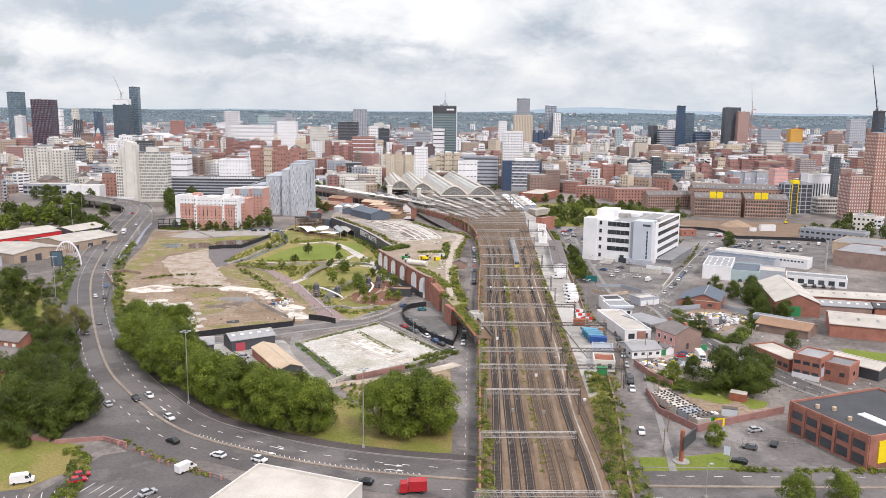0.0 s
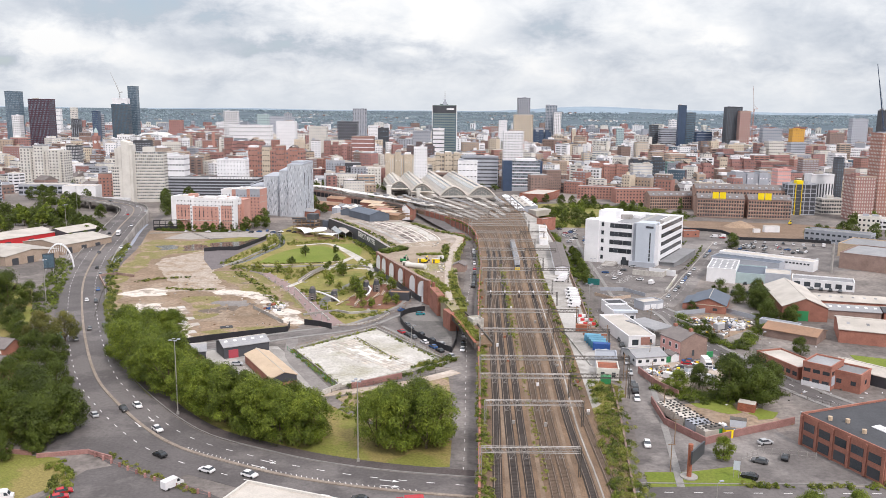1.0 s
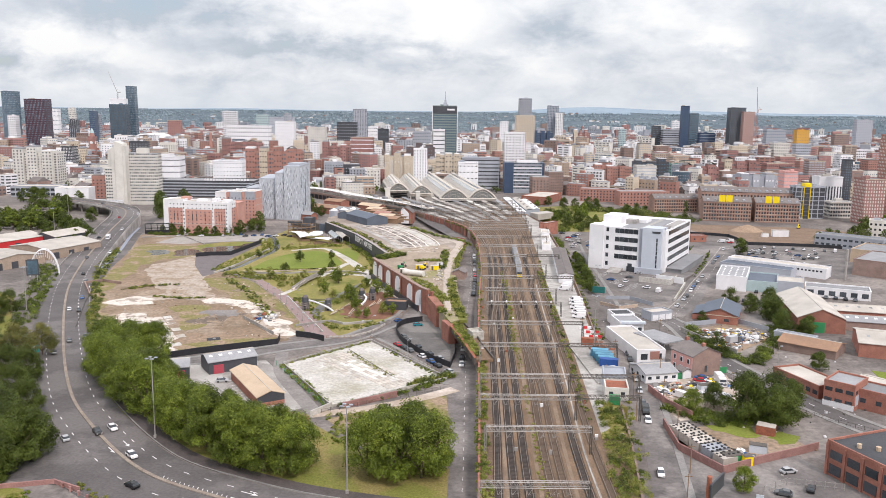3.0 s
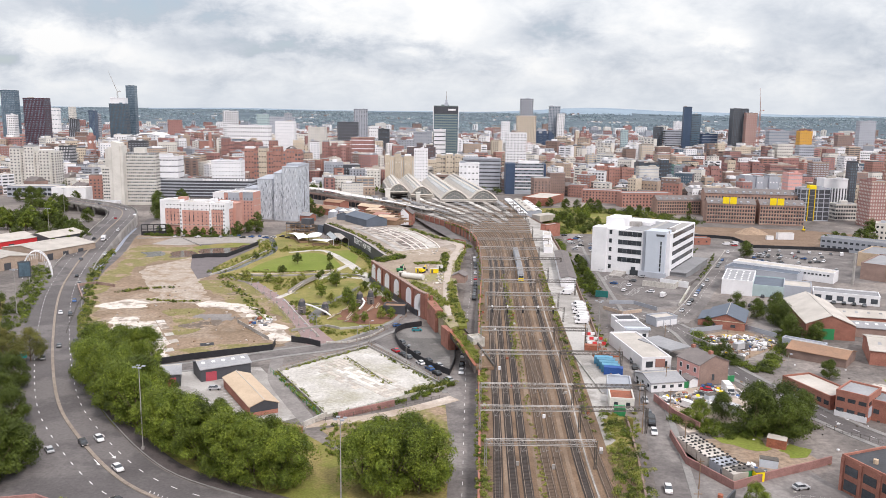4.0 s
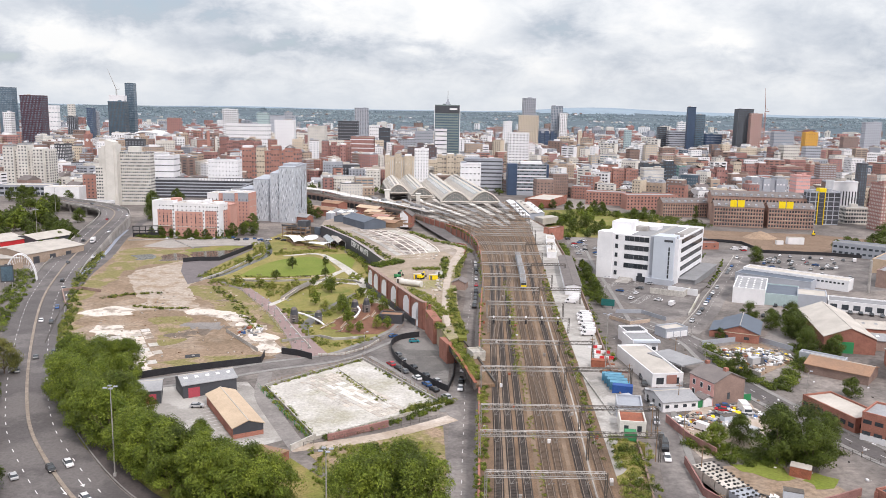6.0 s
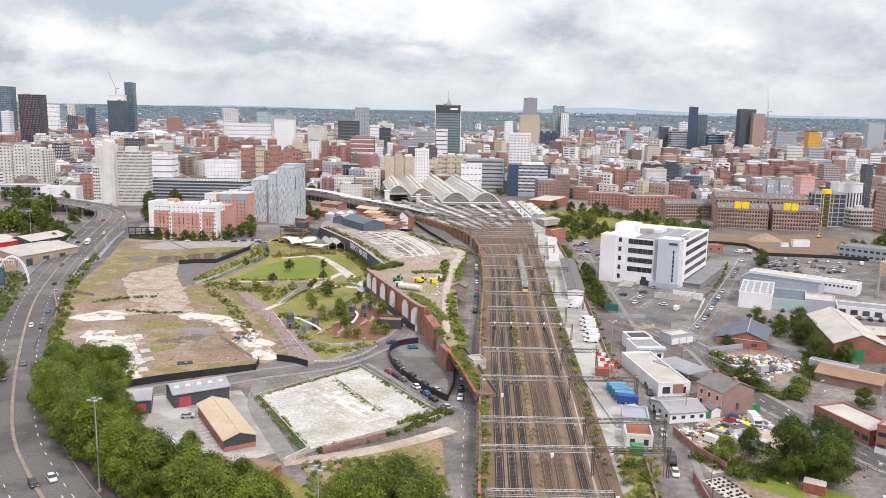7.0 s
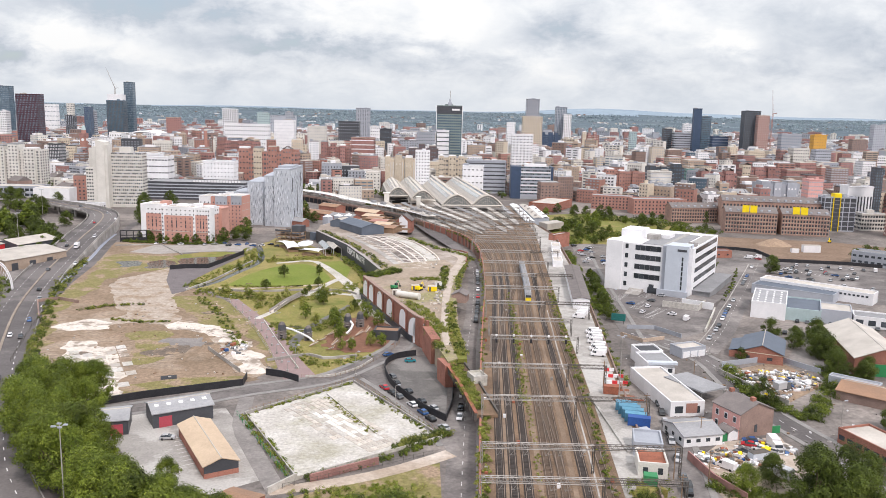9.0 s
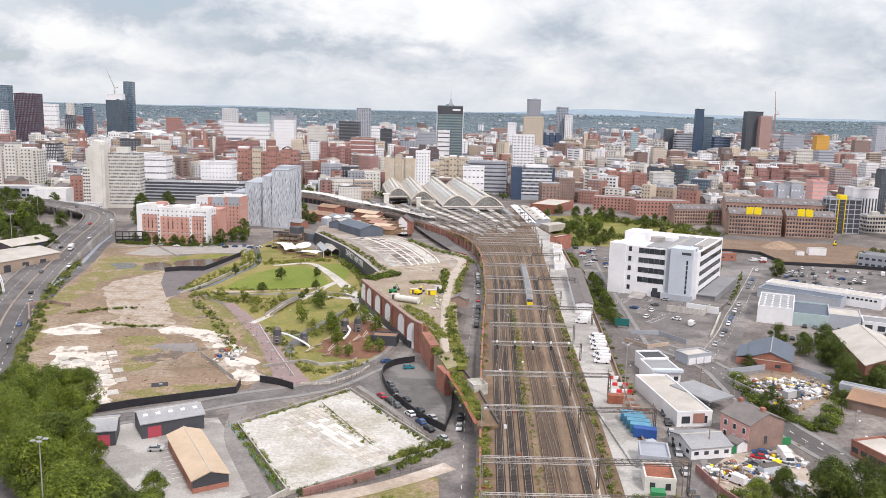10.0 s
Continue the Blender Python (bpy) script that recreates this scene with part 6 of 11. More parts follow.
part("front", Shape().box(-0.12, 0.02, 0.0, 0.0, 10.98, 7.3), brick_pink, pk, "pink painted front")
part("roof", gable_roof(12.8, 11, 7.4, 2.8, "y"), slate, pk)
for k in range(2):
    for i in range(3):
        w = piece("window", render_white, pk, (-0.15, 1.9 + 3.5 * i, 2.2 + 3.2 * k), (0.12, 1.3, 1.9))
        piece("pane", glass_dark, pk, (-0.22, 1.9 + 3.5 * i, 2.2 + 3.2 * k), (0.08, 0.95, 1.5))
piece("window", glass_dark, pk, (6.2, -0.05, 2.6), (1.0, 0.14, 2.2))
for i in (2, 10.5):
    part("chimney", Shape().box(5.8, i - 0.6, 9.2, 7.0, i + 0.6, 11.3), brick_works, pk)
part("porch", gable_walls(3.6, 4.2, 2.5, 1.0, "y"), render_white, pk).location = (-3.7, 0.2, 0)
part("porch_roof", gable_roof(3.6, 4.2, 2.5, 1.0, "y"), slate, pk).location = (-3.7, 0.2, 0)
# middle ground
nb = shed("brick workshop with a slate-blue pitched roof", 118, 367, -24, 15.2, 23, 3.8, 3.0, "y", brick_works, roof_blue, door=(2.2, 1.2, 2.3, cladding_dark))
part("side_roof", Shape().add([(-4.5, 3, 2.6), (0.2, 3, 3.9), (0.2, 21, 3.9), (-4.5, 21, 2.6)], [(0, 1, 2, 3)]), roof_blue, nb)
part("side_wall", Shape().box(-4.3, 3.2, 0, 0, 20.8, 2.6), brick_works, nb)
part("window", Shape().box(9.5, -0.06, 1.2, 11.5, 0.02, 2.4), glass_dark, nb)
part("gable_band", Shape().box(0, -0.1, 3.5, 15.2, 0.02, 3.8), sandstone, nb)
patch("car_park", [(133, 362), (146, 384), (156, 378), (146, 352)], 0.05, tarmac_pale, "pale tarmac yard beside the workshop")
gr = building("garage", "low grey lock-up garages with white roller doors", "garage", 95.8, 367.2, 24, 11.5, 7, 3.3, render_grey, roof_pale)
for i in range(3):
    part("door", Shape().box(0.6 + 3.7 * i, -0.1, 0, 3.8 + 3.7 * i, 0.03, 2.5), render_white, gr)
cw = thing("ramp_wall", "white painted retaining wall of a parking bay", "wall", kind="structure")
part("wall_face", Shape().sweep([(121.6, 456), (134.2, 447)], 0.5, 0, 3.4), render_white, cw)
part("low_wall", Shape().sweep([(134.8, 446.6), (126, 426), (117.3, 406.2)], 0.7, 0, 1.4), concrete, cw)
part("bay_deck", Shape().prism([(121.9, 456.2), (134.3, 447.4), (150, 477), (139, 487)], 0, [2.7, 2.7, 0.3, 0.3]), asphalt_old, cw)
t9 = building("warehouse", "white-clad trade unit with a grey roof of small skylights", "warehouse", 147.6, 435.2, -24, 15, 32, 7.2, render_white, roof_grey)
for i in range(4):
    for j in range(6):
        piece("roof_light", render_white, t9, (2.5 + 3.3 * i, 3.5 + 5 * j, 7.32), (0.8, 2.0, 0.2))
building("warehouse", "low pale teal trade unit with dark solar roof", "warehouse", 162.2, 431.5, -24, 15, 26, 5.2, teal_pale, roof_blue)
building("warehouse", "pale grey trade unit with a blank front", "warehouse", 176.2, 427, -24, 13, 16, 6.0, render_grey, roof_pale)
building("warehouse", "low white showroom with a red doorway", "warehouse", 189, 422, -24, 30, 12, 4.4, render_white, roof_grey, storeys=1, bays=6, side_bays=2, size=(3.0, 2.4))
t10 = building("warehouse", "long white industrial building with a strip of high windows", "warehouse", 176.5, 499, -40, 56, 11, 5.4, render_white, roof_pale)
for i in range(26):
    piece("window", glass_dark, t10, (2 + 2.05 * i, -0.04, 4.2), (1.2, 0.12, 0.9))
building("workshop", "dark-roofed workshop with ranks of rooflights", "workshop", 168, 488, -38, 40, 16, 4.4, render_grey, roof_blue)
w11 = shed("big brick warehouse with a pale roof and green door", 154, 352.2, -12, 19, 46, 6.2, 4.0, "y", brick_works, roof_pale, door=(5, 6.0, 4.6, green_paint), name="warehouse", category="warehouse")
part("roof_strip", Shape().add([(9.6, 1, 10.15), (11.0, 1, 9.86), (11.0, 44, 9.86), (9.6, 44, 10.15)], [(0, 1, 2, 3)]), roof_grey, w11)
shed("long low brick works with a pale pitched roof", 178, 372, -14, 44, 13, 4.6, 1.8, "x", brick_works, roof_pale, lights=9, light_mat=roof_grey)
shed("low works with a striped grey roof", 172, 356, -14, 26, 11, 4.0, 1.5, "x", brick_brown, roof_grey, lights=7)
shed("low works with a dark roof", 198, 349, -14, 34, 11, 4.4, 1.4, "x", brick_works, roof_black, lights=8)
shed("low brick shed under a brown sheet roof", 134.7, 325.6, -40, 21, 14, 3.2, 1.8, "x", brick_brown, roof_rust)
building("shed", "long low grey-roofed shed by the works", "shed", 139, 340, -40, 16, 4, 3.0, render_grey, roof_grey)
shed("white-clad works with a brick ground floor", 162, 317, -22, 36, 24, 5.4, 2.2, "x", brick_works, roof_pale, lights=5, light_mat=roof_grey, name="warehouse", category="warehouse")
building("hut", "small flat-roofed brick hut by the plot", "hut", 183.5, 594, 6, 12, 8, 4.2, brick_works, roof_grey, storeys=1, bays=2, side_bays=1, size=(1.2, 1.0))
# brick offices by the cross street
o14 = building("office", "two-storey red brick office with a grey roof", "office", 123.8, 265.5, -45, 9.2, 12, 7.8, brick_works, roof_grey, storeys=2, bays=3, side_bays=3, size=(2.2, 1.2), single=True)
part("painted_base", Shape().box(-0.06, -0.06, 0, 9.26, 0.04, 1.9), render_white, o14)
part("poster", Shape().box(9.16, 1.0, 1.4, 9.28, 8.0, 4.6), render_grey, o14, "pale painted mural panel")
building("office", "red brick office wing with a blue door", "office", 132.5, 262.5, -45, 9, 10, 6.0, brick_works, roof_grey, storeys=1, bays=2, side_bays=1, size=(1.6, 1.4))
building("workshop", "low brick workshop under a pale flat roof", "workshop", 117.8, 289.5, -72, 21, 11, 4.0, brick_works, roof_pale, storeys=1, bays=7, side_bays=2, size=(2.0, 1.4), single=True)
shed("low shed with a white sheet roof", 139, 276, -52, 20, 11, 3.8, 1.4, "x", cladding_dark, roof_pale)
# brick works with a black roof
w15 = building("works", "two-storey brick works with dark window bays and a black roof", "works", 100.9, 215.9, -69, 27, 34, 8.6, brick_works, roof_black)
for i in range(6):
    part("pier", Shape().box(i * 5.2, -0.35, -0.1, i * 5.2 + 0.8, 0.05, 8.6), brick_works, w15)
    for z, hh in ((2.0, 2.6), (5.9, 2.2)):
        if i < 5:
            piece("window", cladding_dark if (i in (2, 4) and z < 3) else glass_dark, w15, (i * 5.2 + 3.0, -0.04, z), (3.6, 0.12, hh))
part("yellow_banner", Shape().box(26.5, 3, 1.5, 27.3, 9, 7.5), yellow, w15, "tall bright yellow banner")
for x_, y_ in ((6, 4), (9, 7), (16, 5), (20, 16)):
    part("roof_vent", Shape().bar((x_, y_, 8.7), (x_, y_, 9.8), 0.6, 8), roof_tan, w15)
for i in range(7):
    piece("roof_light", render_white, w15, (14 + 1.5 * i, 12, 8.85), (1.2, 3.0, 0.2))
# bright flat-roofed store by the near road
fs = building("store", "large store under a pale flat roof", "store", -50.2, 153.5, -21, 27, 23, 7.4, render_cream, roof_pale)
# right far edge
building("warehouse", "sprawling brown-clad warehouse with a grey roof", "warehouse", 242, 478, -42, 46, 40, 9.0, brick_brown, roof_grey, plant=2)
building("warehouse", "sprawling brown-clad warehouse with a grey roof", "warehouse", 262, 520, -42, 60, 34, 8.0, roof_tan, roof_grey)
building("office", "two-storey office with a white band and grey roof", "office", 268, 582, -42, 44, 14, 8.5, render_grey, roof_grey, storeys=2, bays=12, side_bays=4, size=(2.2, 1.4))
ch = thing("chimney_stack", "tall slim steel flue above the works", "chimney", 230.3, 463)
part("flue", Shape().bar((0, 0, 0), (0, 0, 17.5), 0.7, 12), galv, ch)
# round the station approach
rh = building("car_park_building", "low hall wrapped in rust-red slats", "building", 84, 838, -26, 26, 56, 7.5, rust_red, roof_pale)
for i in range(26):
    part("slat", Shape().box(1.0 * i, -0.3, 0.6, 1.0 * i + 0.35, 0, 7.3), brick_orange, rh)
for i in range(28):
    part("slat", Shape().box(26, 2.0 * i, 0.6, 26.3, 2.0 * i + 0.7, 7.3), brick_orange, rh)
keep(110, 850, 40)
building("apartment_block", "brick apartment block with balconies", "apartments", 150, 868, -14, 40, 18, 13, brick_orange, roof_grey, storeys=4, bays=12, side_bays=5, size=(1.3, 1.5), single=True)
building("apartment_block", "long brick apartment block with a grey roof", "apartments", 183, 826, 6, 52, 18, 14, brick_orange, roof_grey, storeys=4, bays=15, side_bays=5, size=(1.3, 1.5), single=True)
mill(204, 772, 6, 42, 16, 13, 18, 4)
keep(168, 876, 28), keep(208, 835, 34)
building("retaining_block", "square red brick abutment", "wall", 79.6, 616.9, 46, 18, 5, 9, brick_works, concrete_grey)
# yard on the railway deck
dp = shed("long low rail depot with a grey roof and white end", 62.7, 420.6, 0, 7.4, 80, 4.4, 0.9, "y", render_white, slate, base=DECK, name="depot", category="depot")
dp.matrix_basis = pose(62.2, 421, DECK, 0, 0, -5.5)
for i in range(3):
    building("cabin", "white site cabin on the railway yard", "cabin", 66 + 3 * i, 520 + 26 * i, -6, 5.5, 16, 3.0, render_white, roof_pale, base=DECK, group="site cabins")


# ---- old brick spur viaduct, girder bridge and depot ----
FACE = [(-35, 452.5), (-28.5, 434.8), (-18.8, 409.5), (-7.1, 379.3), (-3.7, 374.5)]
spur = FACE + [(-0.2, 359.5), (6.0, 331)]
setting("spur_deck", Shape().prism(spur + [(12.6, 339), (10.3, 372), (9.8, 400), (9.6, 450), (9.2, 505), (4, 520), (-30, 500), (-35, 470)], 0, [8.2] * 2 + [8.2] * 6 + [8.2] * 7), surface("gravel hardstanding", (0.36, 0.30, 0.235), (0.27, 0.215, 0.16), 0.1, 0.8, 0.95, third=(0.25, 0.23, 0.11), strong=0.25, patch=0.12), "pale gravel hardstanding on a disused railway spur", "viaduct")
setting("spur_bank", Shape().sweep(smooth([(11.0, 334), (9.6, 352), (8.0, 372), (7.4, 395)], 6), [3, 5, 4.5, 2], 7.0, 8.3), grass, "weedy bank on the edge of the spur", "bank")
setting("spur_track", Shape().sweep(smooth([(5.6, 350), (4.6, 380), (4.7, 406), (5.0, 424), (6.6, 459), (9.6, 490), (13.2, 513), (13.8, 527), (9.5, 536)], 5), [2.6, 2.8, 2.8, 3.2, 3.6, 4, 5, 5, 5], 7.9, 8.26), surface("worn pale track", (0.47, 0.41, 0.35), (0.38, 0.325, 0.27), 0.2, 1.5, 0.95, strong=0.15), "pale winding track across the spur", "path")
fw = thing("arcade_wall", "red brick railway arcade with pale infilled arches", "wall")
part("wall_face", Shape().sweep(smooth(FACE, 6), 1.2, 0, 11.6), brick_works, fw)
part("coping", Shape().sweep(smooth(FACE, 6), 1.7, 11.6, 12.0), brick_brown, fw)
p_, q_ = Vector((-35, 468.5, 0)), Vector((-4.5, 367.5, 0))
for i in range(7):
    a = (i + 0.5) / 7
    c = np.array([np.interp(a, np.linspace(0, 1, len(FACE)), [f[k] for f in FACE]) for k in (0, 1)])
    i0 = min(len(FACE) - 2, int(a * (len(FACE) - 1)))
    d = np.array(FACE[i0 + 1]) - np.array(FACE[i0])
    d = d / np.linalg.norm(d)
    nrm = np.array((d[1], -d[0]))
    nrm = -nrm if nrm[0] > 0 else nrm
    hw, spring = 4.6, 6.6
    prof = [(-hw, 3.0 if i < 6 else 0.4)] + [(-hw * math.cos(math.pi * k / 10), spring + 4.1 * math.sin(math.pi * k / 10)) for k in range(11)] + [(hw, 3.0 if i < 6 else 0.4)]
    for nm, off, mat_, grow in (("arch_ring", 0.66, brick_brown, 1.12), ("arch_panel", 0.72, render_white, 1.0)):
        v = [(c[0] + d[0] * s * grow + nrm[0] * off, c[1] + d[1] * s * grow + nrm[1] * off, z * (1 + (grow - 1) * 0.3)) for s, z in prof]
        part(nm, Shape().add(v, [tuple(range(len(v)))]), mat_, fw)
    e = c + d * 5.4
    part("pier", Shape().turned(e[0] + nrm[0] * 0.7, e[1] + nrm[1] * 0.7, 0, 11.7, 1.5, 0.9, math.degrees(math.atan2(d[1], d[0]))), brick_works, fw)
part("abutment", Shape().turned(-0.4, 362, 0, 9.6, 3.4, 18, 12), brick_works, fw)
part("abutment", Shape().turned(5.6, 333, 0, 7.6, 4.0, 9, 18), brick_works, fw)
gb = thing("girder_bridge", "riveted girder bridge with a rusty red top", "bridge")
gl = [(4.8, 334.5), (9.4, 314), (14.0, 287)]
part("girder", Shape().sweep(gl, 0.5, 4.9, 7.3), steel_dark, gb)
part("top_flange", Shape().sweep(gl, 1.0, 7.3, 7.5), rust_red, gb)
part("bridge_deck", Shape().sweep([(x + 3.2, y + 1) for x, y in gl], 6.0, 5.6, 6.5), ballast, gb)
part("girder", Shape().sweep([(x + 6.3, y + 2) for x, y in gl], 0.5, 5.2, 7.3), steel_dark, gb)
for k in range(24):
    a = k / 23
    x, y = np.interp(a, [0, 0.5, 1], [4.6, 9.2, 13.8]), np.interp(a, [0, 0.5, 1], [334.5, 314, 287])
    part("stiffener", Shape().box(x - 0.28, y - 0.06, 4.9, x - 0.02, y + 0.06, 7.3), steel_dark, gb)
hut = building("hut", "small pale concrete hut on the embankment", "hut", 14.2, 314, 20, 4.6, 6, 2.6, concrete, concrete, base=5.6)
shed("small brown brick lineside house", 7.6, 425.5, -12, 6.6, 8, 3.4, 1.6, "y", brick_brown, slate, base=6.0, name="house", category="house")

raised = [(-35, 456), (-34.5, 470), (-30.5, 488), (-42, 523), (-57, 563), (-71, 591), (-86, 621), (-88, 650), (-72, 690), (-60, 690), (-47, 650), (-33, 622), (-17, 596), (-3, 574), (8, 556), (17, 545), (15.5, 515), (9, 500), (4, 480), (-20, 460)]
setting("depot_yard", Shape().prism(raised, 0, 8.0), surface("worn goods yard", (0.31, 0.265, 0.22), (0.235, 0.195, 0.16), 0.07, 0.7, 0.95, third=(0.37, 0.325, 0.28), strong=0.2), "worn grey raised yard of an old goods depot", "pavement")
slope = Shape()
for (ax, ay), (bx, by, bz) in (((-60, 690), (-52, 690, 4.6)), ((-47, 650), (-33, 634, 4.4)), ((-33, 622), (-15, 606, 4.4)), ((-17, 596), (-1, 578, 4.6)), ((-3, 574), (8.5, 570, 5.0)), ((8, 556), (14, 561, 6.0)), ((17, 545), (17.4, 546, 7.6))):
    slope.v += [(ax, ay, 8.0), (bx, by, bz), (bx, by, 0)]
for k in range(6):
    a = 3 * k
    slope.f += [(a, a + 1, a + 4, a + 3), (a + 1, a + 2, a + 5, a + 4)]
setting("yard_slope", slope, bpy.data.materials["worn goods yard"], "worn grey yard sloping down to the street", "pavement")
WEST = smooth([(-57, 608), (-46, 586), (-35.2, 562), (-22.4, 525.5), (-11.4, 484)], 4)
EAST = smooth([(-42, 610.4), (-31, 590), (-21.8, 571), (-8.5, 527.6), (-3.8, 490)], 4)


def bed(u, t):
    """A plan point of the platform bed: u across it, t along it."""
    p = [np.interp(t * (len(e) - 1), range(len(e)), [q[k] for q in e]) for e in (WEST, EAST) for k in (0, 1)]
    return (p[0] + (p[2] - p[0]) * u, p[1] + (p[3] - p[1]) * u)


steps_ = [k / 24 for k in range(25)]
setting("platform_bed", Shape().prism([bed(-0.05, t) for t in steps_] + [bed(1.04, t) for t in reversed(steps_)], 7.9, 8.05), surface("dark broken setts", (0.19, 0.16, 0.14), (0.12, 0.10, 0.09), 0.3, 1.5, 0.95, third=(0.30, 0.255, 0.22), strong=0.3), "dark broken bed of old loading platforms", "platform")
for u0, w_, m in ((-0.46, 3.4, concrete_grey), (-0.06, 1.1, concrete_grey), (0.34, 1.0, slab_white), (0.66, 0.9, slab_white), (1.0, 1.1, slab_white), (1.3, 6.0, concrete), (1.62, 0.6, slab_white)):
    setting("platform_strip", Shape().sweep([bed(u0, t) for t in steps_[1:]], w_, 8.0, 8.16 if m is slab_white else 8.12), m, "pale concrete strip of an old platform", "platform")
rng = random.Random(3)
slabs = thing("broken_slabs", "rows of bleached concrete cross walls on old platforms", "slab", kind="structure")
for row, (ua, ub) in enumerate(((-0.04, 0.33), (0.35, 0.65), (0.67, 0.99), (-0.36, -0.12))):
    for k in range(32):
        if rng.random() < 0.12:
            continue
        t = 0.03 + 0.95 * k / 32 + rng.uniform(-0.008, 0.008)
        lo, hi = (ua, ub) if rng.random() < 0.6 else sorted((rng.uniform(ua, ub), rng.choice((ua, ub))))
        p, q = bed(lo, t), bed(hi, t + rng.uniform(-0.008, 0.008))
        piece("slab", slab_white if row < 3 or k % 3 else concrete_grey, slabs, ((p[0] + q[0]) / 2, (p[1] + q[1]) / 2, 8.1), (max(0.5, math.dist(p, q)), 0.62, 0.2), math.degrees(math.atan2(q[1] - p[1], q[0] - p[0])))
for k in range(46):
    p = bed(rng.uniform(1.0, 1.5), rng.uniform(0.55, 1.0)) if k % 2 else (rng.uniform(0, 3.4), rng.uniform(411, 446))
    piece("slab", rng.choice((slab_white, slab_white, concrete_grey, slab_pink)), slabs, (p[0], p[1], (8.3 if k % 2 else 8.5)), (rng.uniform(0.5, 1.6), rng.uniform(0.5, 1.3), rng.uniform(0.3, 0.9)), rng.uniform(0, 180))
setting("depot_retaining_wall", Shape().sweep([(-51.6, 690.4, 4.6), (-32.6, 634.4, 4.4), (-14.6, 606.4, 4.4), (-0.6, 578.4, 4.6), (9, 570.4, 5), (14.4, 561.4, 6), (17.8, 546, 7.6), (16, 515, 8)], 0.6, -4.4, 0.8), brick_works, "red brick wall round the depot yard", "wall")
tank = thing("tank", "long cream cylindrical tank lying on the hardstanding", "tank", -17, 425, 8.2, -28)
part("barrel", Shape().bar((0, 0, 1.5), (11.5, 0, 1.5), 1.45, 16), render_cream, tank)
for k in (1.5, 10):
    part("cradle", Shape().box(k, -1.2, 0, k + 0.5, 1.2, 0.7), timber, tank)
for k, (x, y, w, d, m) in enumerate(((-19.6, 427.5, 3.4, 2.6, render_cream), (-3.6, 437, 4.2, 2.4, yellow), (-11.2, 438, 4.0, 2.2, yellow), (0.2, 446, 3, 2.2, render_white))):
    cb = thing("site_box", "%s steel box on the hardstanding" % ("yellow" if m is yellow else "cream"), "container", x, y, 8.2, 10 * k - 12)
    part("body", Shape().box(0, 0, 0.15, w, d, 2.4), m, cb)
    part("roof", Shape().box(-0.08, -0.08, 2.4, w + 0.08, d + 0.08, 2.5), roof_pale, cb)
    part("door", Shape().box(0.5, -0.05, 0.2, 1.5, 0.02, 2.2), steel_dark, cb)
dw = thing("depot_fence", "dark grey container wall with large white letters", "wall")
part("wall_face", Shape().sweep([(-85.7, 620.7), (-70.9, 591.2), (-56.9, 563.3), (-42, 523.1), (-30.1, 487.8)], 1.2, 0.0, 8.3), cladding_dark, dw)
part("top_rail", Shape().sweep([(-85.7, 620.7), (-70.9, 591.2), (-56.9, 563.3), (-42, 523.1), (-30.1, 487.8)], 1.5, 8.3, 8.5), galv, dw)
a = math.atan2(523.1 - 563.3, -42 + 56.9)
ahead = -25.5
for word in ("DEPOT", "MAYFIELD"):
    cu = bpy.data.curves.new("letters", "FONT")
    cu.body, cu.size, cu.extrude, cu.offset = word, 5.0, 0.03, 0.10
    tx = new("letters", cu)
    me = bpy.data.meshes.new_from_object(tx.evaluated_get(bpy.context.evaluated_depsgraph_get()))
    bpy.data.objects.remove(tx)
    me.materials.append(render_white)
    lt = part("lettering", me, None, dw, "white block letters")
    lt.matrix_basis = Matrix.Translation((-47.6 - 0.66 + math.cos(a) * ahead, 538.5 - 0.25 + math.sin(a) * ahead, 3.9)) @ Matrix.Rotation(a, 4, "Z") @ Matrix.Rotation(radians(90), 4, "X") @ Matrix.Diagonal((1.3, 1, 1, 1))
    ahead += 1.3 * max(v.co.x for v in me.vertices) + 2.0
shed("dark grey pitched event hall on the depot yard", -72, 636, -58, 36, 17, 5.0, 2.6, "x", roof_blue, roof_blue, base=8.0, name="hall", category="hall")
shed("dark grey pitched event hall with a white roof panel", -80, 645, -24, 13, 11, 4.0, 2.2, "y", roof_blue, roof_pale, base=8.0, name="hall", category="hall")
hs = shed("tall narrow brick house with a white gable end", -33.5, 664, -6, 12, 14, 8.6, 4.4, "y", brick_works, slate, base=2.0, name="house", category="house")
part("painted_gable", Shape().add([(2.5, -0.06, 0), (9.0, -0.06, 0), (9.0, -0.06, 8.5), (4.5, -0.06, 13.0), (2.5, -0.06, 11)], [(0, 1, 2, 3, 4)]), render_white, hs)
for k in range(5):
    shed("open timber-framed shed with worn terracotta roof battens", -44 - 4.2 * k, 622 + 15 * k, -24, 13, 13, 3.4, 1.2, "x", timber, (roof_rust, roof_tan, brick_orange)[k % 3], base=8.0, name="shed", category="shed")
    fr = thing("roof_frame", "bare timber roof frame left open", "frame", -30.5 - 4.2 * k, 615 + 15 * k, 8.0, -24)
    for i in range(5):
        part("rafter", Shape().box(0, 1.6 * i, 3.2, 9, 1.6 * i + 0.35, 3.6), timber, fr)
    for i in (0.2, 8.6):
        part("post", Shape().box(i, 3, 0, i + 0.3, 3.3, 3.3), timber, fr)
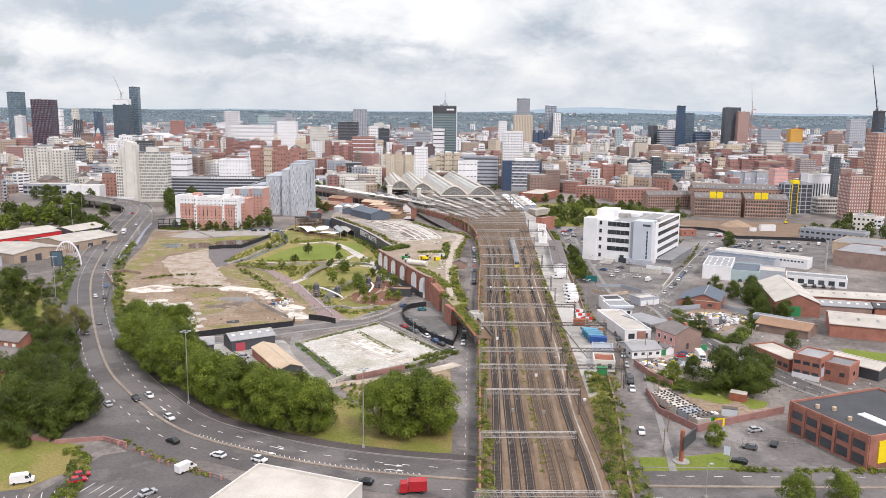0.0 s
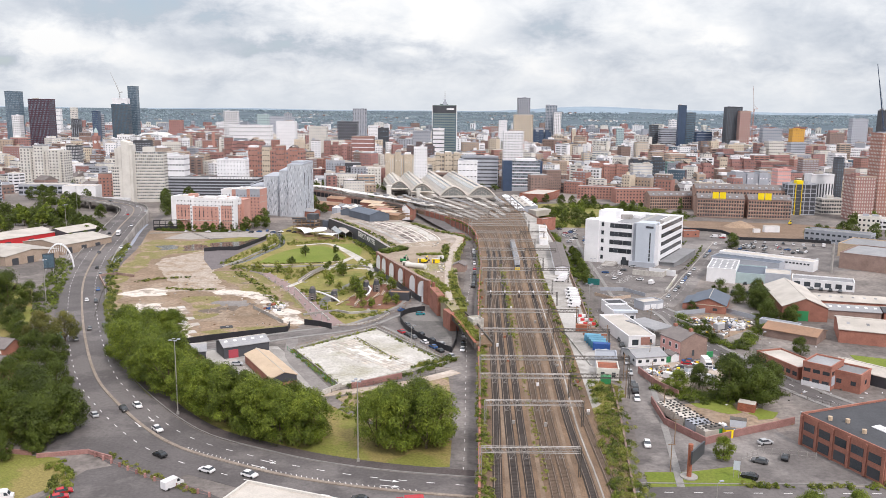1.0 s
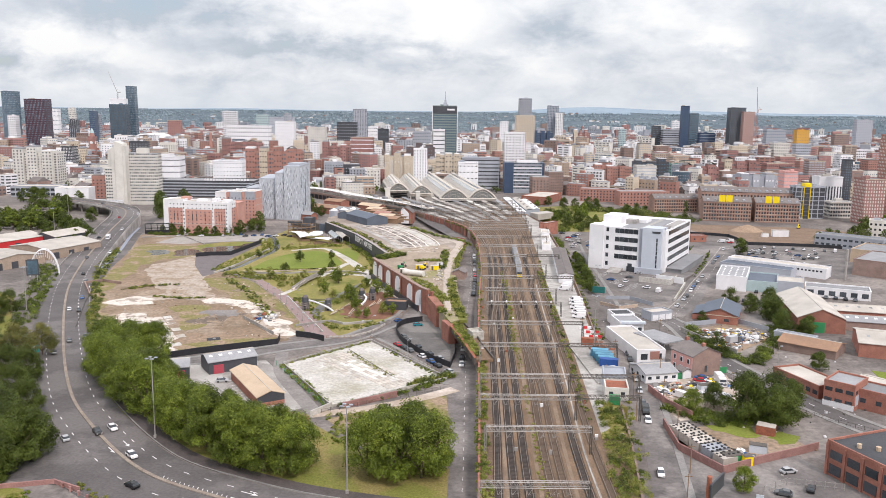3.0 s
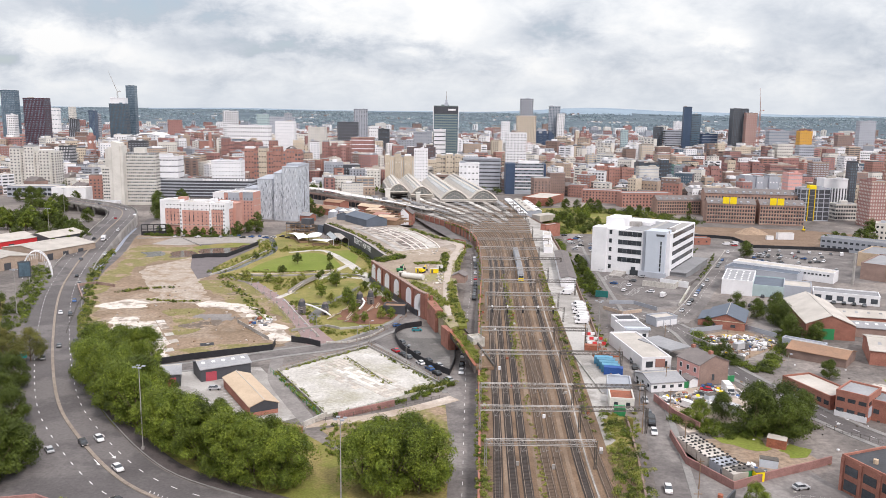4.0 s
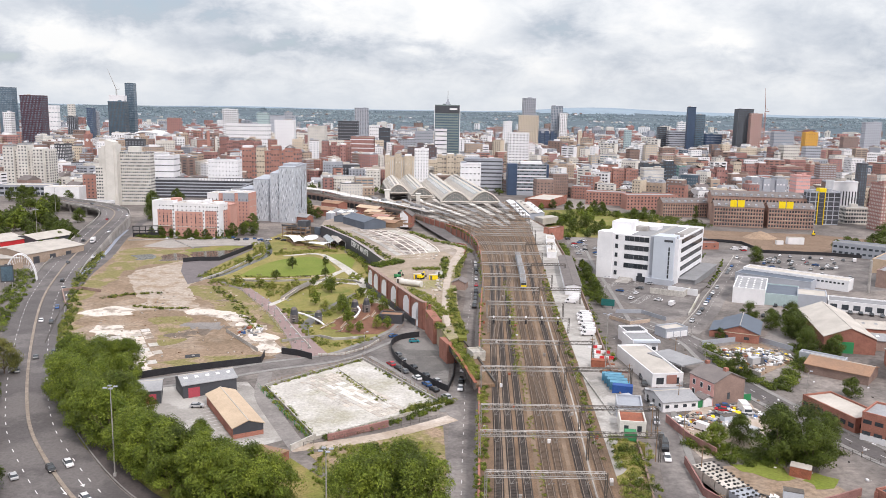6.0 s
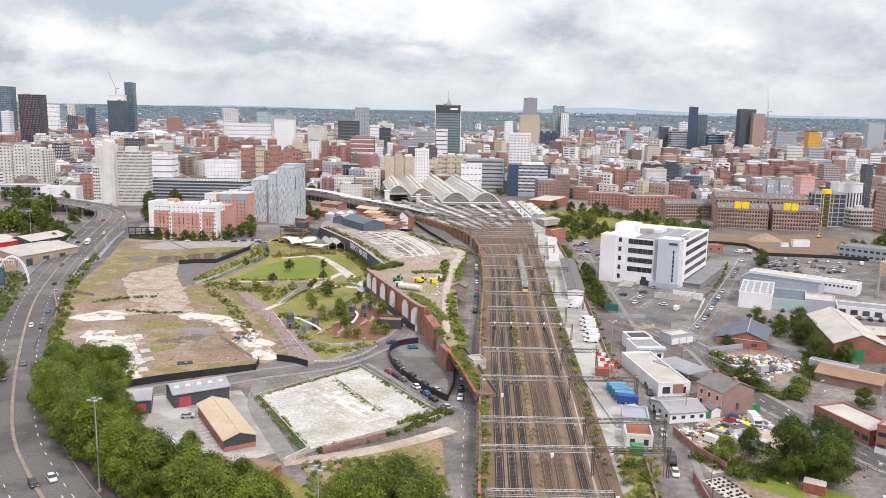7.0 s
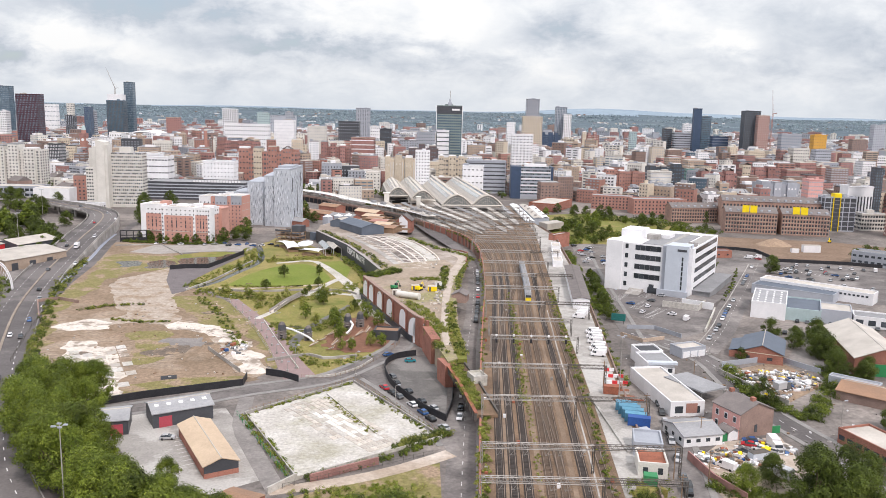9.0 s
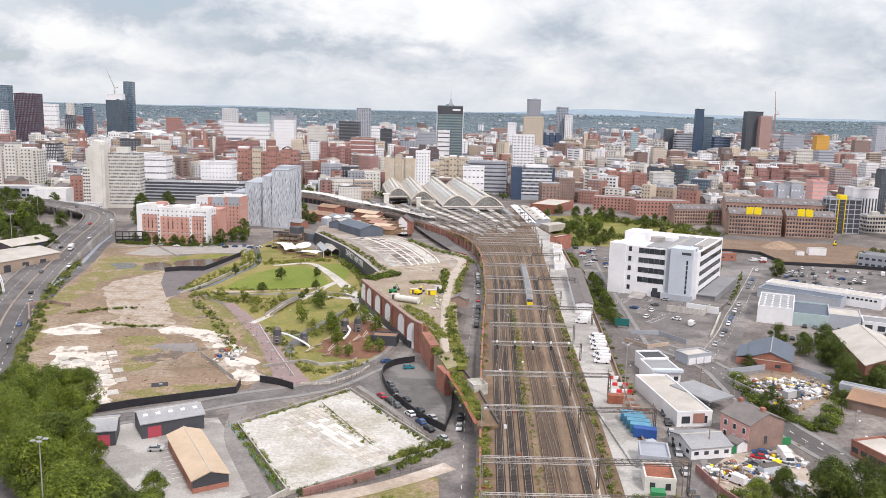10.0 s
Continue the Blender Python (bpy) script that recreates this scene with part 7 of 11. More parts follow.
# old brick market sheds between the tower and the viaduct
for x, y, turn, w, d, h, m in ((-128, 752, -32, 40, 13, 5.5, roof_rust), (-98, 733, -34, 30, 11, 5.0, roof_grey), (-112, 790, -36, 22, 12, 6.0, roof_rust), (-76, 762, -40, 26, 10, 5.5, roof_tan), (-128, 700, -28, 22, 9, 4.5, roof_grey)):
    shed("low old brick market shed with a worn roof", x, y, turn, w, d, h, 2.0, "x", brick_works, m, name="market_shed", category="shed")
for x, y in ((-92, 712), (-84, 718), (-76, 722)):
    tn_ = thing("tent", "small white pyramid tent", "tent", x, y, 4.0, -30, group="white tents")
    part("canopy", Shape().add([(-3, -3, 2.2), (3, -3, 2.2), (3, 3, 2.2), (-3, 3, 2.2), (0, 0, 4.2)], [(0, 1, 4), (1, 2, 4), (2, 3, 4), (3, 0, 4)]), render_white, tn_)
    part("skirt", Shape().box(-2.9, -2.9, -4, 2.9, 2.9, 2.2), render_grey, tn_)
cs = thing("container_row", "row of dark stacked containers along the yard edge", "container", -118, 652, 0, -38)
for k in range(7):
    part("container", Shape().box(6.4 * k, 0, 0, 6.4 * k + 6.1, 2.6, 2.7 + 2.7 * (k % 3 > 0)), (cladding_dark, steel_dark, roof_blue)[k % 3], cs)
# garden bar under white sails, by the park
tf = thing("timber_deck", "three-storey rust-brown open timber terrace", "terrace", -113, 612, 0, -16)
for k in range(3):
    part("floor", Shape().box(0, 0, 2.8 * (k + 1), 19, 9, 2.8 * (k + 1) + 0.3), timber, tf)
for i in range(6):
    for j in (0.2, 8.8):
        part("post", Shape().box(3.6 * i + 0.3, j - 0.15, 0, 3.6 * i + 0.6, j + 0.15, 9.2), timber, tf)
part("roof_cabin", Shape().box(12, 1, 8.7, 19, 8, 13), cladding_dark, tf)
part("parapet", Shape().box(0, -0.1, 8.7, 12, 0.1, 9.9), cladding_dark, tf)


def sail(x, y, w, d, turn, sag):
    """A stretched white canopy, sagging between its posts."""
    cv = thing("sail_canopy", "white stretched canopy over a beer garden", "canopy", x, y, 0, turn, group="white canopies")
    s, n = Shape(), 6
    for up in (0, 0.08):
        for i in range(n + 1):
            for j in range(n + 1):
                a, b = i / n - 0.5, j / n - 0.5
                s.v.append((a * w * (1 - 0.25 * (1 - 4 * b * b)), b * d * (1 - 0.2 * (1 - 4 * a * a)), 3.6 + up + sag * 8 * a * b + 1.2 * (0.25 - a * a)))
    m = (n + 1) ** 2
    for i in range(n):
        for j in range(n):
            q = i * (n + 1) + j
            s.f += [(q, q + n + 1, q + n + 2, q + 1), (m + q, m + q + 1, m + q + n + 2, m + q + n + 1)]
    part("canopy", s, render_white, cv)
    for a in (-0.45, 0.45):
        for b in (-0.4, 0.4):
            part("post", Shape().bar((a * w, b * d, 0), (a * w * 0.97, b * d, 3.9), 0.1, 6), timber, cv)
    part("bar_front", Shape().box(-w * 0.35, -d * 0.3, 0, w * 0.35, d * 0.3, 1.2), timber, cv)


sail(-98, 589, 30, 10, -68, 0.15), sail(-81, 570, 16, 9, -18, 0.12), sail(-104, 598, 12, 8, -40, 0.1)
ov = thing("round_canopy", "round white canopy over a bar", "canopy", -88, 588)
rim = [(4.8 * math.cos(2 * math.pi * k / 28), 11 * math.sin(2 * math.pi * k / 28)) for k in range(28)]
part("canopy", Shape().prism(rim, 4.3, 4.7), render_white, ov)
for k in range(0, 28, 7):
    part("post", Shape().bar((rim[k][0] * 0.9, rim[k][1] * 0.9, 0), (rim[k][0] * 0.9, rim[k][1] * 0.9, 4.4), 0.12, 6), timber, ov)
mq = thing("marquee", "open white-framed marquee with a pale ridged roof", "marquee", -72, 569, 0, 18)
for k in range(2):
    ro = gable_roof(5.2, 28, 4.0, 1.8, "y", 0.1, 0.1)
    ro.v = [(p[0] + 5.3 * k, p[1], p[2]) for p in ro.v]
    part("roof", ro, (glass_pale, roof_pale)[k], mq)
for i in range(3):
    for j in range(5):
        part("post", Shape().box(5.2 * i - 0.1, 7 * j - 0.1, 0, 5.2 * i + 0.1, 7 * j + 0.1, 4.0), render_white, mq)
for i in range(3):
    part("rail", Shape().box(5.2 * i - 0.08, 0, 3.9, 5.2 * i + 0.08, 28, 4.05), render_white, mq)
part("floor", Shape().box(0, 0, 0, 10.4, 28, 0.15), timber, mq)
for k in range(6):
    tb = thing("picnic_table", "timber picnic table in the beer garden", "table", -101 + 5.5 * k, 564 + 1.2 * (k % 3), 0.05, 20 * k, group="picnic tables")
    part("tabletop", Shape().box(-1, -0.4, 0.7, 1, 0.4, 0.78), timber, tb)
    for i in (-0.75, 0.75):
        part("bench", Shape().box(-1, i - 0.14, 0.4, 1, i + 0.14, 0.46), timber, tb)
    for i in (-0.7, 0.7):
        part("leg", Shape().box(i - 0.05, -0.7, 0, i + 0.05, 0.7, 0.4), timber, tb)

# ---- left of the big road ----
for (x, y, tn, w, d, h, lab, wl, rf) in ((-250, 458, 61, 34, 36, 5.5, "industrial unit with a pale low-pitched roof", brick_buff, roof_pale), (-268, 425, 61, 30, 30, 5, "industrial unit with a grey ribbed roof", render_grey, roof_grey), (-236, 497, 66, 40, 34, 6, "trade unit with dark doors and a pale roof", brick_buff, roof_pale),
                                     (-256, 548, 68, 30, 22, 6, "brown trade unit with a pale hipped roof", cladding_dark, roof_pale), (-292, 500, 64, 60, 30, 6, "long unit with a pale roof and red fascia", red_paint, roof_pale), (-318, 470, 64, 40, 30, 6, "unit with a pale roof", render_grey, roof_pale)):
    tt = shed(lab + " beyond the road", x, y, tn, w, d, h, 2.4, "y" if w < d else "x", wl, rf, name="warehouse", category="warehouse")
    for i in range(3):
        part("door", Shape().box(4 + i * w * 0.28, -0.12, 0, 8 + i * w * 0.28, 0.06, 4), cladding_dark, tt)
ar = thing("arch_sign", "white double arch frame with a billboard before it", "arch", -216, 452, 0, 20)
for j in (0, 3.2):
    s = Shape()
    pts = [(7.2 * math.cos(math.pi * k / 18), j, 14.5 * math.sin(math.pi * k / 18)) for k in range(19)]
    s.tube(pts, 0.28, 8)
    part("arch", s, render_white, ar)
s = Shape()
for k in range(3, 16):
    p = (7.2 * math.cos(math.pi * k / 18), 0, 14.5 * math.sin(math.pi * k / 18))
    s.bar(p, (p[0], 3.2, p[2]), 0.12, 4)
    s.bar(p, (p[0] * 0.8, 0, p[2] * 0.72), 0.1, 4)
part("braces", s, render_white, ar)
bb = thing("billboard", "dark glossy billboard on two legs", "billboard", -214, 436, 0, 25)
part("panel", Shape().box(-3, -0.3, 3.5, 3, 0.3, 12), cladding_dark, bb)
part("picture", Shape().box(-2.5, -0.36, 4.2, 2.5, -0.3, 11.4), glass_blue, bb)
for i in (-2, 2):
    part("leg", Shape().bar((i, 0, 0), (i, 0, 3.5), 0.2, 6), galv, bb)
for x_, y_ in ((-168, 284.5), (-158.5, 263.5)):
    hz = shed("red brick house with a slate roof", x_, y_, -18, 15, 9, 5.4, 2.6, "x", brick_works, slate, name="house", category="house")
    for k in range(2):
        for i in range(4):
            piece("window", render_white, hz, (2.0 + 3.6 * i, -0.02, 1.6 + 2.6 * k), (1.5, 0.14, 1.2))
building("library", "grey glazed low building with a long white roof", "building", -446, 846, 4, 50, 22, 11, render_grey, roof_pale, storeys=2, bays=10, side_bays=3, size=(4, 2.5))
building("library", "plain white box-like hall with flat roof", "building", -384, 813, 4, 33, 18, 13, render_white, roof_pale)
keep(-425, 858, 36), keep(-368, 822, 24)
building("office", "low white office with a window strip", "office", -345, 775, -6, 42, 10, 5, render_white, roof_grey, storeys=1, bays=14, side_bays=3, size=(1.8, 1.2))
keep(-325, 780, 24)
building("apartment_block", "brick apartment block with white balcony bands", "apartments", -452, 742, 10, 34, 14, 24, brick_brown, roof_grey, storeys=8, bays=9, side_bays=3, size=(2.6, 1.2), glass=render_grey)
keep(-436, 750, 26)
ck = building("car_park_building", "multi-storey car park with long dark open decks", "car park", -300, 866, 0, 102, 36, 17, cladding_dark, roof_grey, storeys=5, bays=1, side_bays=1, size=(101.5, 1.15), glass=render_grey)
for i in range(16):
    part("parapet_panel", Shape().box(50 + 3 * i, -0.2, 17.8, 52 + 3 * i, 0.1, 20), render_white, ck)
keep(-285, 850, 26), keep(-250, 850, 26), keep(-215, 850, 26)
keep(-270, 895, 40), keep(-225, 895, 40)

rn = thing("ruin", "roofless brick store under rusty sheets by the plot", "ruin", -47, 243.5, 0, -24)
part("wall", gable_walls(9, 6, 2.4, 0.6, "x"), brick_works, rn)
part("roof", gable_roof(9, 6, 2.4, 0.6, "x", 0.2, 0.1), roof_rust, rn)
part("door", Shape().box(3.5, -0.06, 0, 5, 0.02, 2), timber, rn)

# ---- further blocks of the city centre ----
tower("office_block", "dark block with white vertical fins", -507, 1090, 14.4, 18, 41.8, cladding_dark, storeys=10, bays=7, size=(0.7, 2.6), glass=render_white, plant=2)
tower("office_block", "white office block with dark window bands", -314, 900, 27.0, 20, 40.4, render_white, storeys=6, bays=8, size=(2.4, 1.4), glass=glass_dark, plant=2)
tower("hotel_block", "plain white hotel box with dotted windows", -252, 905, 32.4, 18, 36.3, render_white, storeys=8, bays=9, size=(1.0, 0.9), glass=glass_dark, plant=2)
tower("warehouse_block", "ornate terracotta warehouse with many windows", -239, 1000, 68.2, 20, 48.9, brick_orange, storeys=8, bays=19, size=(1.9, 2.3), glass=glass_dark, plant=2)
tower("apartment_block", "purple-red brick block with small windows", -336, 1250, 59.3, 20, 49.8, brick_red, storeys=8, bays=18, size=(1.7, 2.1), glass=glass_dark, plant=2)
tower("office_block", "long white building with tall fins", -381, 1450, 75.0, 20, 65.9, render_white, storeys=9, bays=19, size=(1.6, 2.2), glass=glass_dark, plant=2)
tower("apartment_block", "white slab block with narrow windows", -302, 1480, 35.0, 20, 73.3, render_white, storeys=13, bays=10, size=(1.0, 1.6), glass=render_grey, plant=2)
tower("apartment_block", "white block with pale windows", -229, 1400, 29.8, 20, 65.4, render_cream, storeys=13, bays=8, size=(1.2, 1.4), glass=render_grey, plant=2)
tower("office_block", "dark grey gridded block in the city", -205, 1600, 39.7, 20, 72.1, cladding_dark, storeys=12, bays=10, size=(1.4, 1.6), glass=render_grey, plant=2)
tower("apartment_block", "brown brick block with scattered windows", -164, 1130, 37.8, 20, 50.9, brick_red, storeys=11, bays=11, size=(1.4, 1.5), glass=glass_dark, plant=2)
tower("office_block", "maroon and white banded block", -130, 1180, 32.2, 20, 55.3, brick_red, storeys=9, bays=1, size=(30.9, 1.2), glass=render_white, plant=2)
tower("office_block", "cream ribbed concrete block in the city", -69, 1010, 35.2, 20, 43.1, sandstone, storeys=1, bays=13, size=(1.2, 30), glass=render_cream, plant=2)
tower("apartment_block", "white slim tower beside the station", -31, 950, 15.6, 16, 49.9, render_white, storeys=14, bays=5, size=(1.2, 1.4), glass=glass_dark, plant=2)
tower("office_block", "grey banded office with long windows", 27, 1000, 45.7, 20, 37.3, render_grey, storeys=8, bays=1, size=(43.9, 1.6), glass=glass_dark, plant=2)
tower("office_block", "white stepped office block in the city", 21, 930, 22.5, 16, 35.7, render_white, storeys=5, bays=5, size=(2.0, 1.2), glass=glass_dark, plant=2)
tower("warehouse_block", "tan brick warehouse with a flat roof", 112, 1050, 54.5, 22, 34.0, brick_buff, storeys=9, bays=19, size=(0.9, 1.2), glass=glass_dark, plant=2)
tower("apartment_block", "brick apartment block with grey bays", 193, 1020, 47.2, 20, 30.6, brick_orange, storeys=7, bays=16, size=(1.3, 1.5), glass=glass_dark, plant=2)
tower("office_block", "navy gridded office block in the city", 247, 1030, 42.3, 20, 37.8, cladding_dark, storeys=9, bays=14, size=(2.0, 1.8), glass=glass_blue, plant=2)
tower("apartment_block", "pale unfinished concrete block in the city", 233, 965, 23.3, 18, 31.8, render_cream, storeys=8, bays=1, size=(22.4, 0.8), glass=render_grey, plant=2)
tower("office_block", "white block with dark windows", 228, 1150, 34.6, 20, 35.0, render_white, storeys=5, bays=11, size=(1.8, 1.4), glass=glass_dark, plant=2)
tower("office_block", "long white office block in the city", 452, 1500, 94.7, 22, 39.2, render_white, storeys=5, bays=25, size=(2.0, 1.3), glass=glass_dark, plant=2)
tower("apartment_block", "cream stepped apartment block in the city", 492, 1200, 22.7, 20, 53.2, render_cream, storeys=12, bays=7, size=(1.4, 1.6), glass=glass_dark, plant=2)
tower("apartment_block", "cream stepped apartment wing in the city", 482, 1195, 4.0, 20, 43.9, render_cream, storeys=8, bays=3, size=(0.9, 1.6), glass=glass_dark, plant=2)
tower("apartment_block", "bright orange clad tower in the city", 702, 1600, 24.0, 18, 66.3, ochre, storeys=12, bays=5, size=(1.4, 1.6), glass=glass_dark, plant=2)
tower("apartment_block", "grey-green apartment slab in the city", 723, 1800, 43.7, 20, 63.5, render_grey, storeys=10, bays=10, size=(1.6, 1.8), glass=glass_blue, plant=2)
tower("apartment_block", "pinkish scaffolded block in the city", 372, 880, 14.5, 16, 32.7, brick_pink, storeys=8, bays=6, size=(1.6, 1.2), glass=render_grey, plant=2)
tower("office_block", "low grey shed-roofed hall in the city", 343, 930, 42.3, 24, 27.7, render_grey, storeys=1, bays=7, size=(3, 2), glass=render_white, plant=2)
tower("apartment_block", "white and dark striped apartment block", 372, 800, 22.9, 16, 33.1, render_white, storeys=1, bays=8, size=(1.3, 15), glass=cladding_dark, plant=2)
tower("office_block", "white office with window bands", 729, 1500, 27.7, 18, 37.9, render_white, storeys=6, bays=7, size=(2, 1.4), glass=glass_dark, plant=2)
tower("apartment_tower", "grey tower with a white crown", 1000, 1950, 38.1, 20, 87.3, render_grey, storeys=22, bays=8, size=(1.8, 1.6), glass=glass_dark, plant=2)
tower("apartment_block", "maroon brick tower in the city", 478, 1210, 8.4, 16, 49.6, brick_red, storeys=12, bays=3, size=(1.7, 2.0), glass=glass_dark, plant=2)
tower("warehouse_block", "red brick warehouse with arched windows", 434, 1080, 33.8, 18, 30.1, brick_red, storeys=5, bays=13, size=(1.2, 1.8), glass=glass_dark, plant=2)
tower("office_block", "grey office with dark bands", -52, 1500, 33.7, 16, 57.7, render_grey, storeys=10, bays=8, size=(2, 1.2), glass=glass_dark, plant=2)
tower("office_block", "white concrete office slab in the city", -144, 1600, 19.2, 14, 64.7, render_white, storeys=10, bays=5, size=(1.6, 1.4), glass=glass_dark, plant=2)
tower("apartment_block", "red brick gabled block in the city", 377, 1080, 47.8, 20, 35.7, brick_red, storeys=6, bays=16, size=(1.7, 2.0), glass=glass_dark, plant=2)
tower("office_block", "brown brick office in the city", 306, 1020, 43.5, 18, 31.7, brick_red, storeys=5, bays=14, size=(1.7, 2.0), glass=glass_dark, plant=2)
tower("office_block", "grey slab tower in the city", -918, 2000, 19.6, 16, 66.7, cladding_dark, storeys=24, bays=4, size=(1.4, 1.6), glass=render_grey, plant=2)
tower("apartment_block", "cream slab with grid windows", -408, 2100, 18.1, 14, 87.1, render_grey, storeys=22, bays=4, size=(1.6, 1.6), glass=glass_dark, plant=2)
tower("apartment_block", "brown slab in the distance", -675, 2000, 32.1, 14, 67.8, brick_red, storeys=16, bays=7, size=(1.4, 1.6), glass=glass_dark, plant=2)
tower("office_block", "slim dark grey office slab in the city", 509, 1950, 19.8, 14, 67.5, cladding_dark, storeys=14, bays=6, size=(1.6, 2.0), glass=glass_mid, plant=1)
tower("office_block", "grey office slab with long window bands", 528, 1930, 41.3, 14, 59.9, render_grey, storeys=11, bays=1, size=(39.6, 1.9), glass=glass_dark, plant=1)
tower("office_block", "pale upper office slab in the city", 570, 2000, 18.7, 14, 79.9, render_white, storeys=16, bays=5, size=(2.4, 1.6), glass=glass_mid, plant=1)
tower("office_block", "wide navy office with pale floor bands", 574, 1800, 35.1, 14, 55.1, navy, storeys=9, bays=1, size=(33.7, 0.9), glass=render_grey, plant=1)
tower("office_block", "small teal glazed block", 307, 1080, 11.3, 12, 28.0, teal_glass, storeys=6, bays=5, size=(1.6, 1.8), glass=glass_mid, plant=1)
tower("apartment_block", "grey block with one white stair strip", 551, 1260, 22.7, 16, 50.0, render_grey, storeys=12, bays=7, size=(1.8, 1.5), glass=glass_dark, plant=1)
tower("apartment_block", "white apartment block with square windows", 719, 1400, 28.8, 16, 36.8, render_white, storeys=8, bays=9, size=(2.0, 1.8), glass=glass_dark, plant=1)
tower("apartment_block", "brown apartment slab with deep windows", 826, 1700, 30.9, 16, 57.4, brick_brown, storeys=14, bays=9, size=(1.9, 2.0), glass=glass_dark, plant=1)
tower("apartment_block", "brown block under netting and scaffold", 490, 1080, 21.4, 16, 33.6, brick_brown, storeys=11, bays=6, size=(2.5, 1.6), glass=render_grey, plant=1)
tower("apartment_tower", "dark slab with a tall white strip", 412, 830, 6.7, 10, 48.5, cladding_dark, storeys=18, bays=3, size=(1.0, 1.6), glass=glass_mid, plant=1)
tower("apartment_tower", "pale teal apartment tower in the city", 374, 1700, 14.2, 12, 62.9, teal_pale, storeys=16, bays=4, size=(2.2, 1.9), glass=glass_mid, plant=1)
tower("apartment_block", "pair of red brick point blocks", 311, 1900, 38.0, 14, 58.3, brick_red, storeys=11, bays=7, size=(1.6, 1.2), glass=render_cream, plant=1)
tower("apartment_block", "low cream and brick apartment range", 358, 745, 20.9, 14, 14.3, render_cream, storeys=4, bays=9, size=(1.6, 1.8), glass=glass_dark, plant=1)
tower("office_block", "white block far across the city", -1177, 2400, 43.0, 16, 93.2, render_white, storeys=7, bays=10, size=(2.4, 2.0), glass=glass_mid, plant=1)
tower("apartment_tower", "beige apartment tower in the city", -1057, 2300, 16.3, 14, 96.8, render_cream, storeys=18, bays=4, size=(1.8, 1.6), glass=glass_dark, plant=1)
tower("apartment_tower", "dark blue glazed tower in the city", -713, 1650, 12.2, 14, 87.7, navy, storeys=22, bays=5, size=(1.4, 2.2), glass=glass_mid, plant=1)
tower("apartment_tower", "grey slim tower beside a dark one", -707, 1670, 5.6, 12, 81.4, render_grey, storeys=20, bays=3, size=(1.3, 1.8), glass=glass_dark, plant=1)
tower("apartment_tower", "white gridded tower in the city", -525, 1950, 33.7, 16, 91.3, render_white, storeys=20, bays=8, size=(2.6, 2.4), glass=glass_dark, plant=1)
tower("office_block", "grey-green office block far off", -456, 2000, 28.0, 14, 83.8, teal_pale, storeys=14, bays=7, size=(1.8, 1.6), glass=glass_dark, plant=1)
tower("office_block", "white gridded concrete office", -353, 985, 26.9, 16, 38.5, render_white, storeys=8, bays=13, size=(1.4, 1.9), glass=glass_dark, plant=1)
tower("office_block", "long grey block far off", -468, 2200, 67.1, 14, 77.7, render_grey, storeys=10, bays=12, size=(1.8, 1.6), glass=glass_dark, plant=1)
tower("office_block", "dark brown block with small square windows", -47, 1120, 39.0, 16, 51.6, umber, storeys=10, bays=14, size=(1.5, 1.7), glass=glass_mid, plant=1)
tower("office_block", "sandstone fronted office with glazed corner", -6, 1040, 35.1, 16, 43.6, sandstone, storeys=7, bays=9, size=(2.4, 2.0), glass=glass_dark, plant=1)
tower("office_block", "black box of an office", -113, 1450, 19.6, 14, 62.6, cladding_dark, storeys=7, bays=7, size=(1.8, 1.4), glass=glass_mid, plant=1)
tower("apartment_tower", "white slim slab in the city", 109, 1500, 14.9, 14, 78.1, render_white, storeys=18, bays=4, size=(1.2, 1.6), glass=glass_mid, plant=1)
tower("office_block", "low navy glass office in the city", 219, 1900, 42.2, 16, 56.1, navy, storeys=9, bays=15, size=(1.8, 2.0), glass=glass_mid, plant=1)
tower("office_block", "white rounded office with window bands", -11, 1190, 16.8, 14, 68.1, render_white, storeys=11, bays=1, size=(16.1, 1.3), glass=glass_dark, plant=1)
vh = thing("vault_hall", "low white ribbed vault roof of a hall", "hall", -592, 1560)
v, fr_ = Shape(), Shape()
prof = [(27 - 27 * math.cos(math.pi * i / 16), 35 + 10 * math.sin(math.pi * i / 16)) for i in range(17)]
for yy in (0, 70):
    v.v += [(a, yy, b) for a, b in prof]
v.f += [(i, i + 1, 18 + i, 17 + i) for i in range(16)]
part("vault", v, roof_grey, vh)
part("front", Shape().add([(a, 0.4, b) for a, b in prof] + [(54, 0.4, 0), (0, 0.4, 0)], [tuple(range(19))]), brick_brown, vh)
for k in range(8):
    rb = Shape()
    for (a, b), (c, d) in zip(prof, prof[1:]):
        rb.bar((a, 9.5 * k, b + 0.8), (c, 9.5 * k, d + 0.8), 1.5, 4)
    part("rib", rb, render_white, vh)
keep(-565, 1590, 26)
ct = thing("clock_tower", "red brick clock tower with a pale dome", "tower", -567, 1310)
part("shaft", Shape().box(0, 0, 0, 9, 9, 43), brick_orange, ct)
part("belfry", Shape().box(-0.6, -0.6, 43, 9.6, 9.6, 49), brick_red, ct)
part("lantern", Shape().bar((4.5, 4.5, 49), (4.5, 4.5, 54), 3.8, 8, 3.2), brick_orange, ct)
part("dome", Shape().bar((4.5, 4.5, 54), (4.5, 4.5, 58), 3.6, 12, 2.4).bar((4.5, 4.5, 58), (4.5, 4.5, 62), 2.4, 12, 0.3), teal_pale, ct)
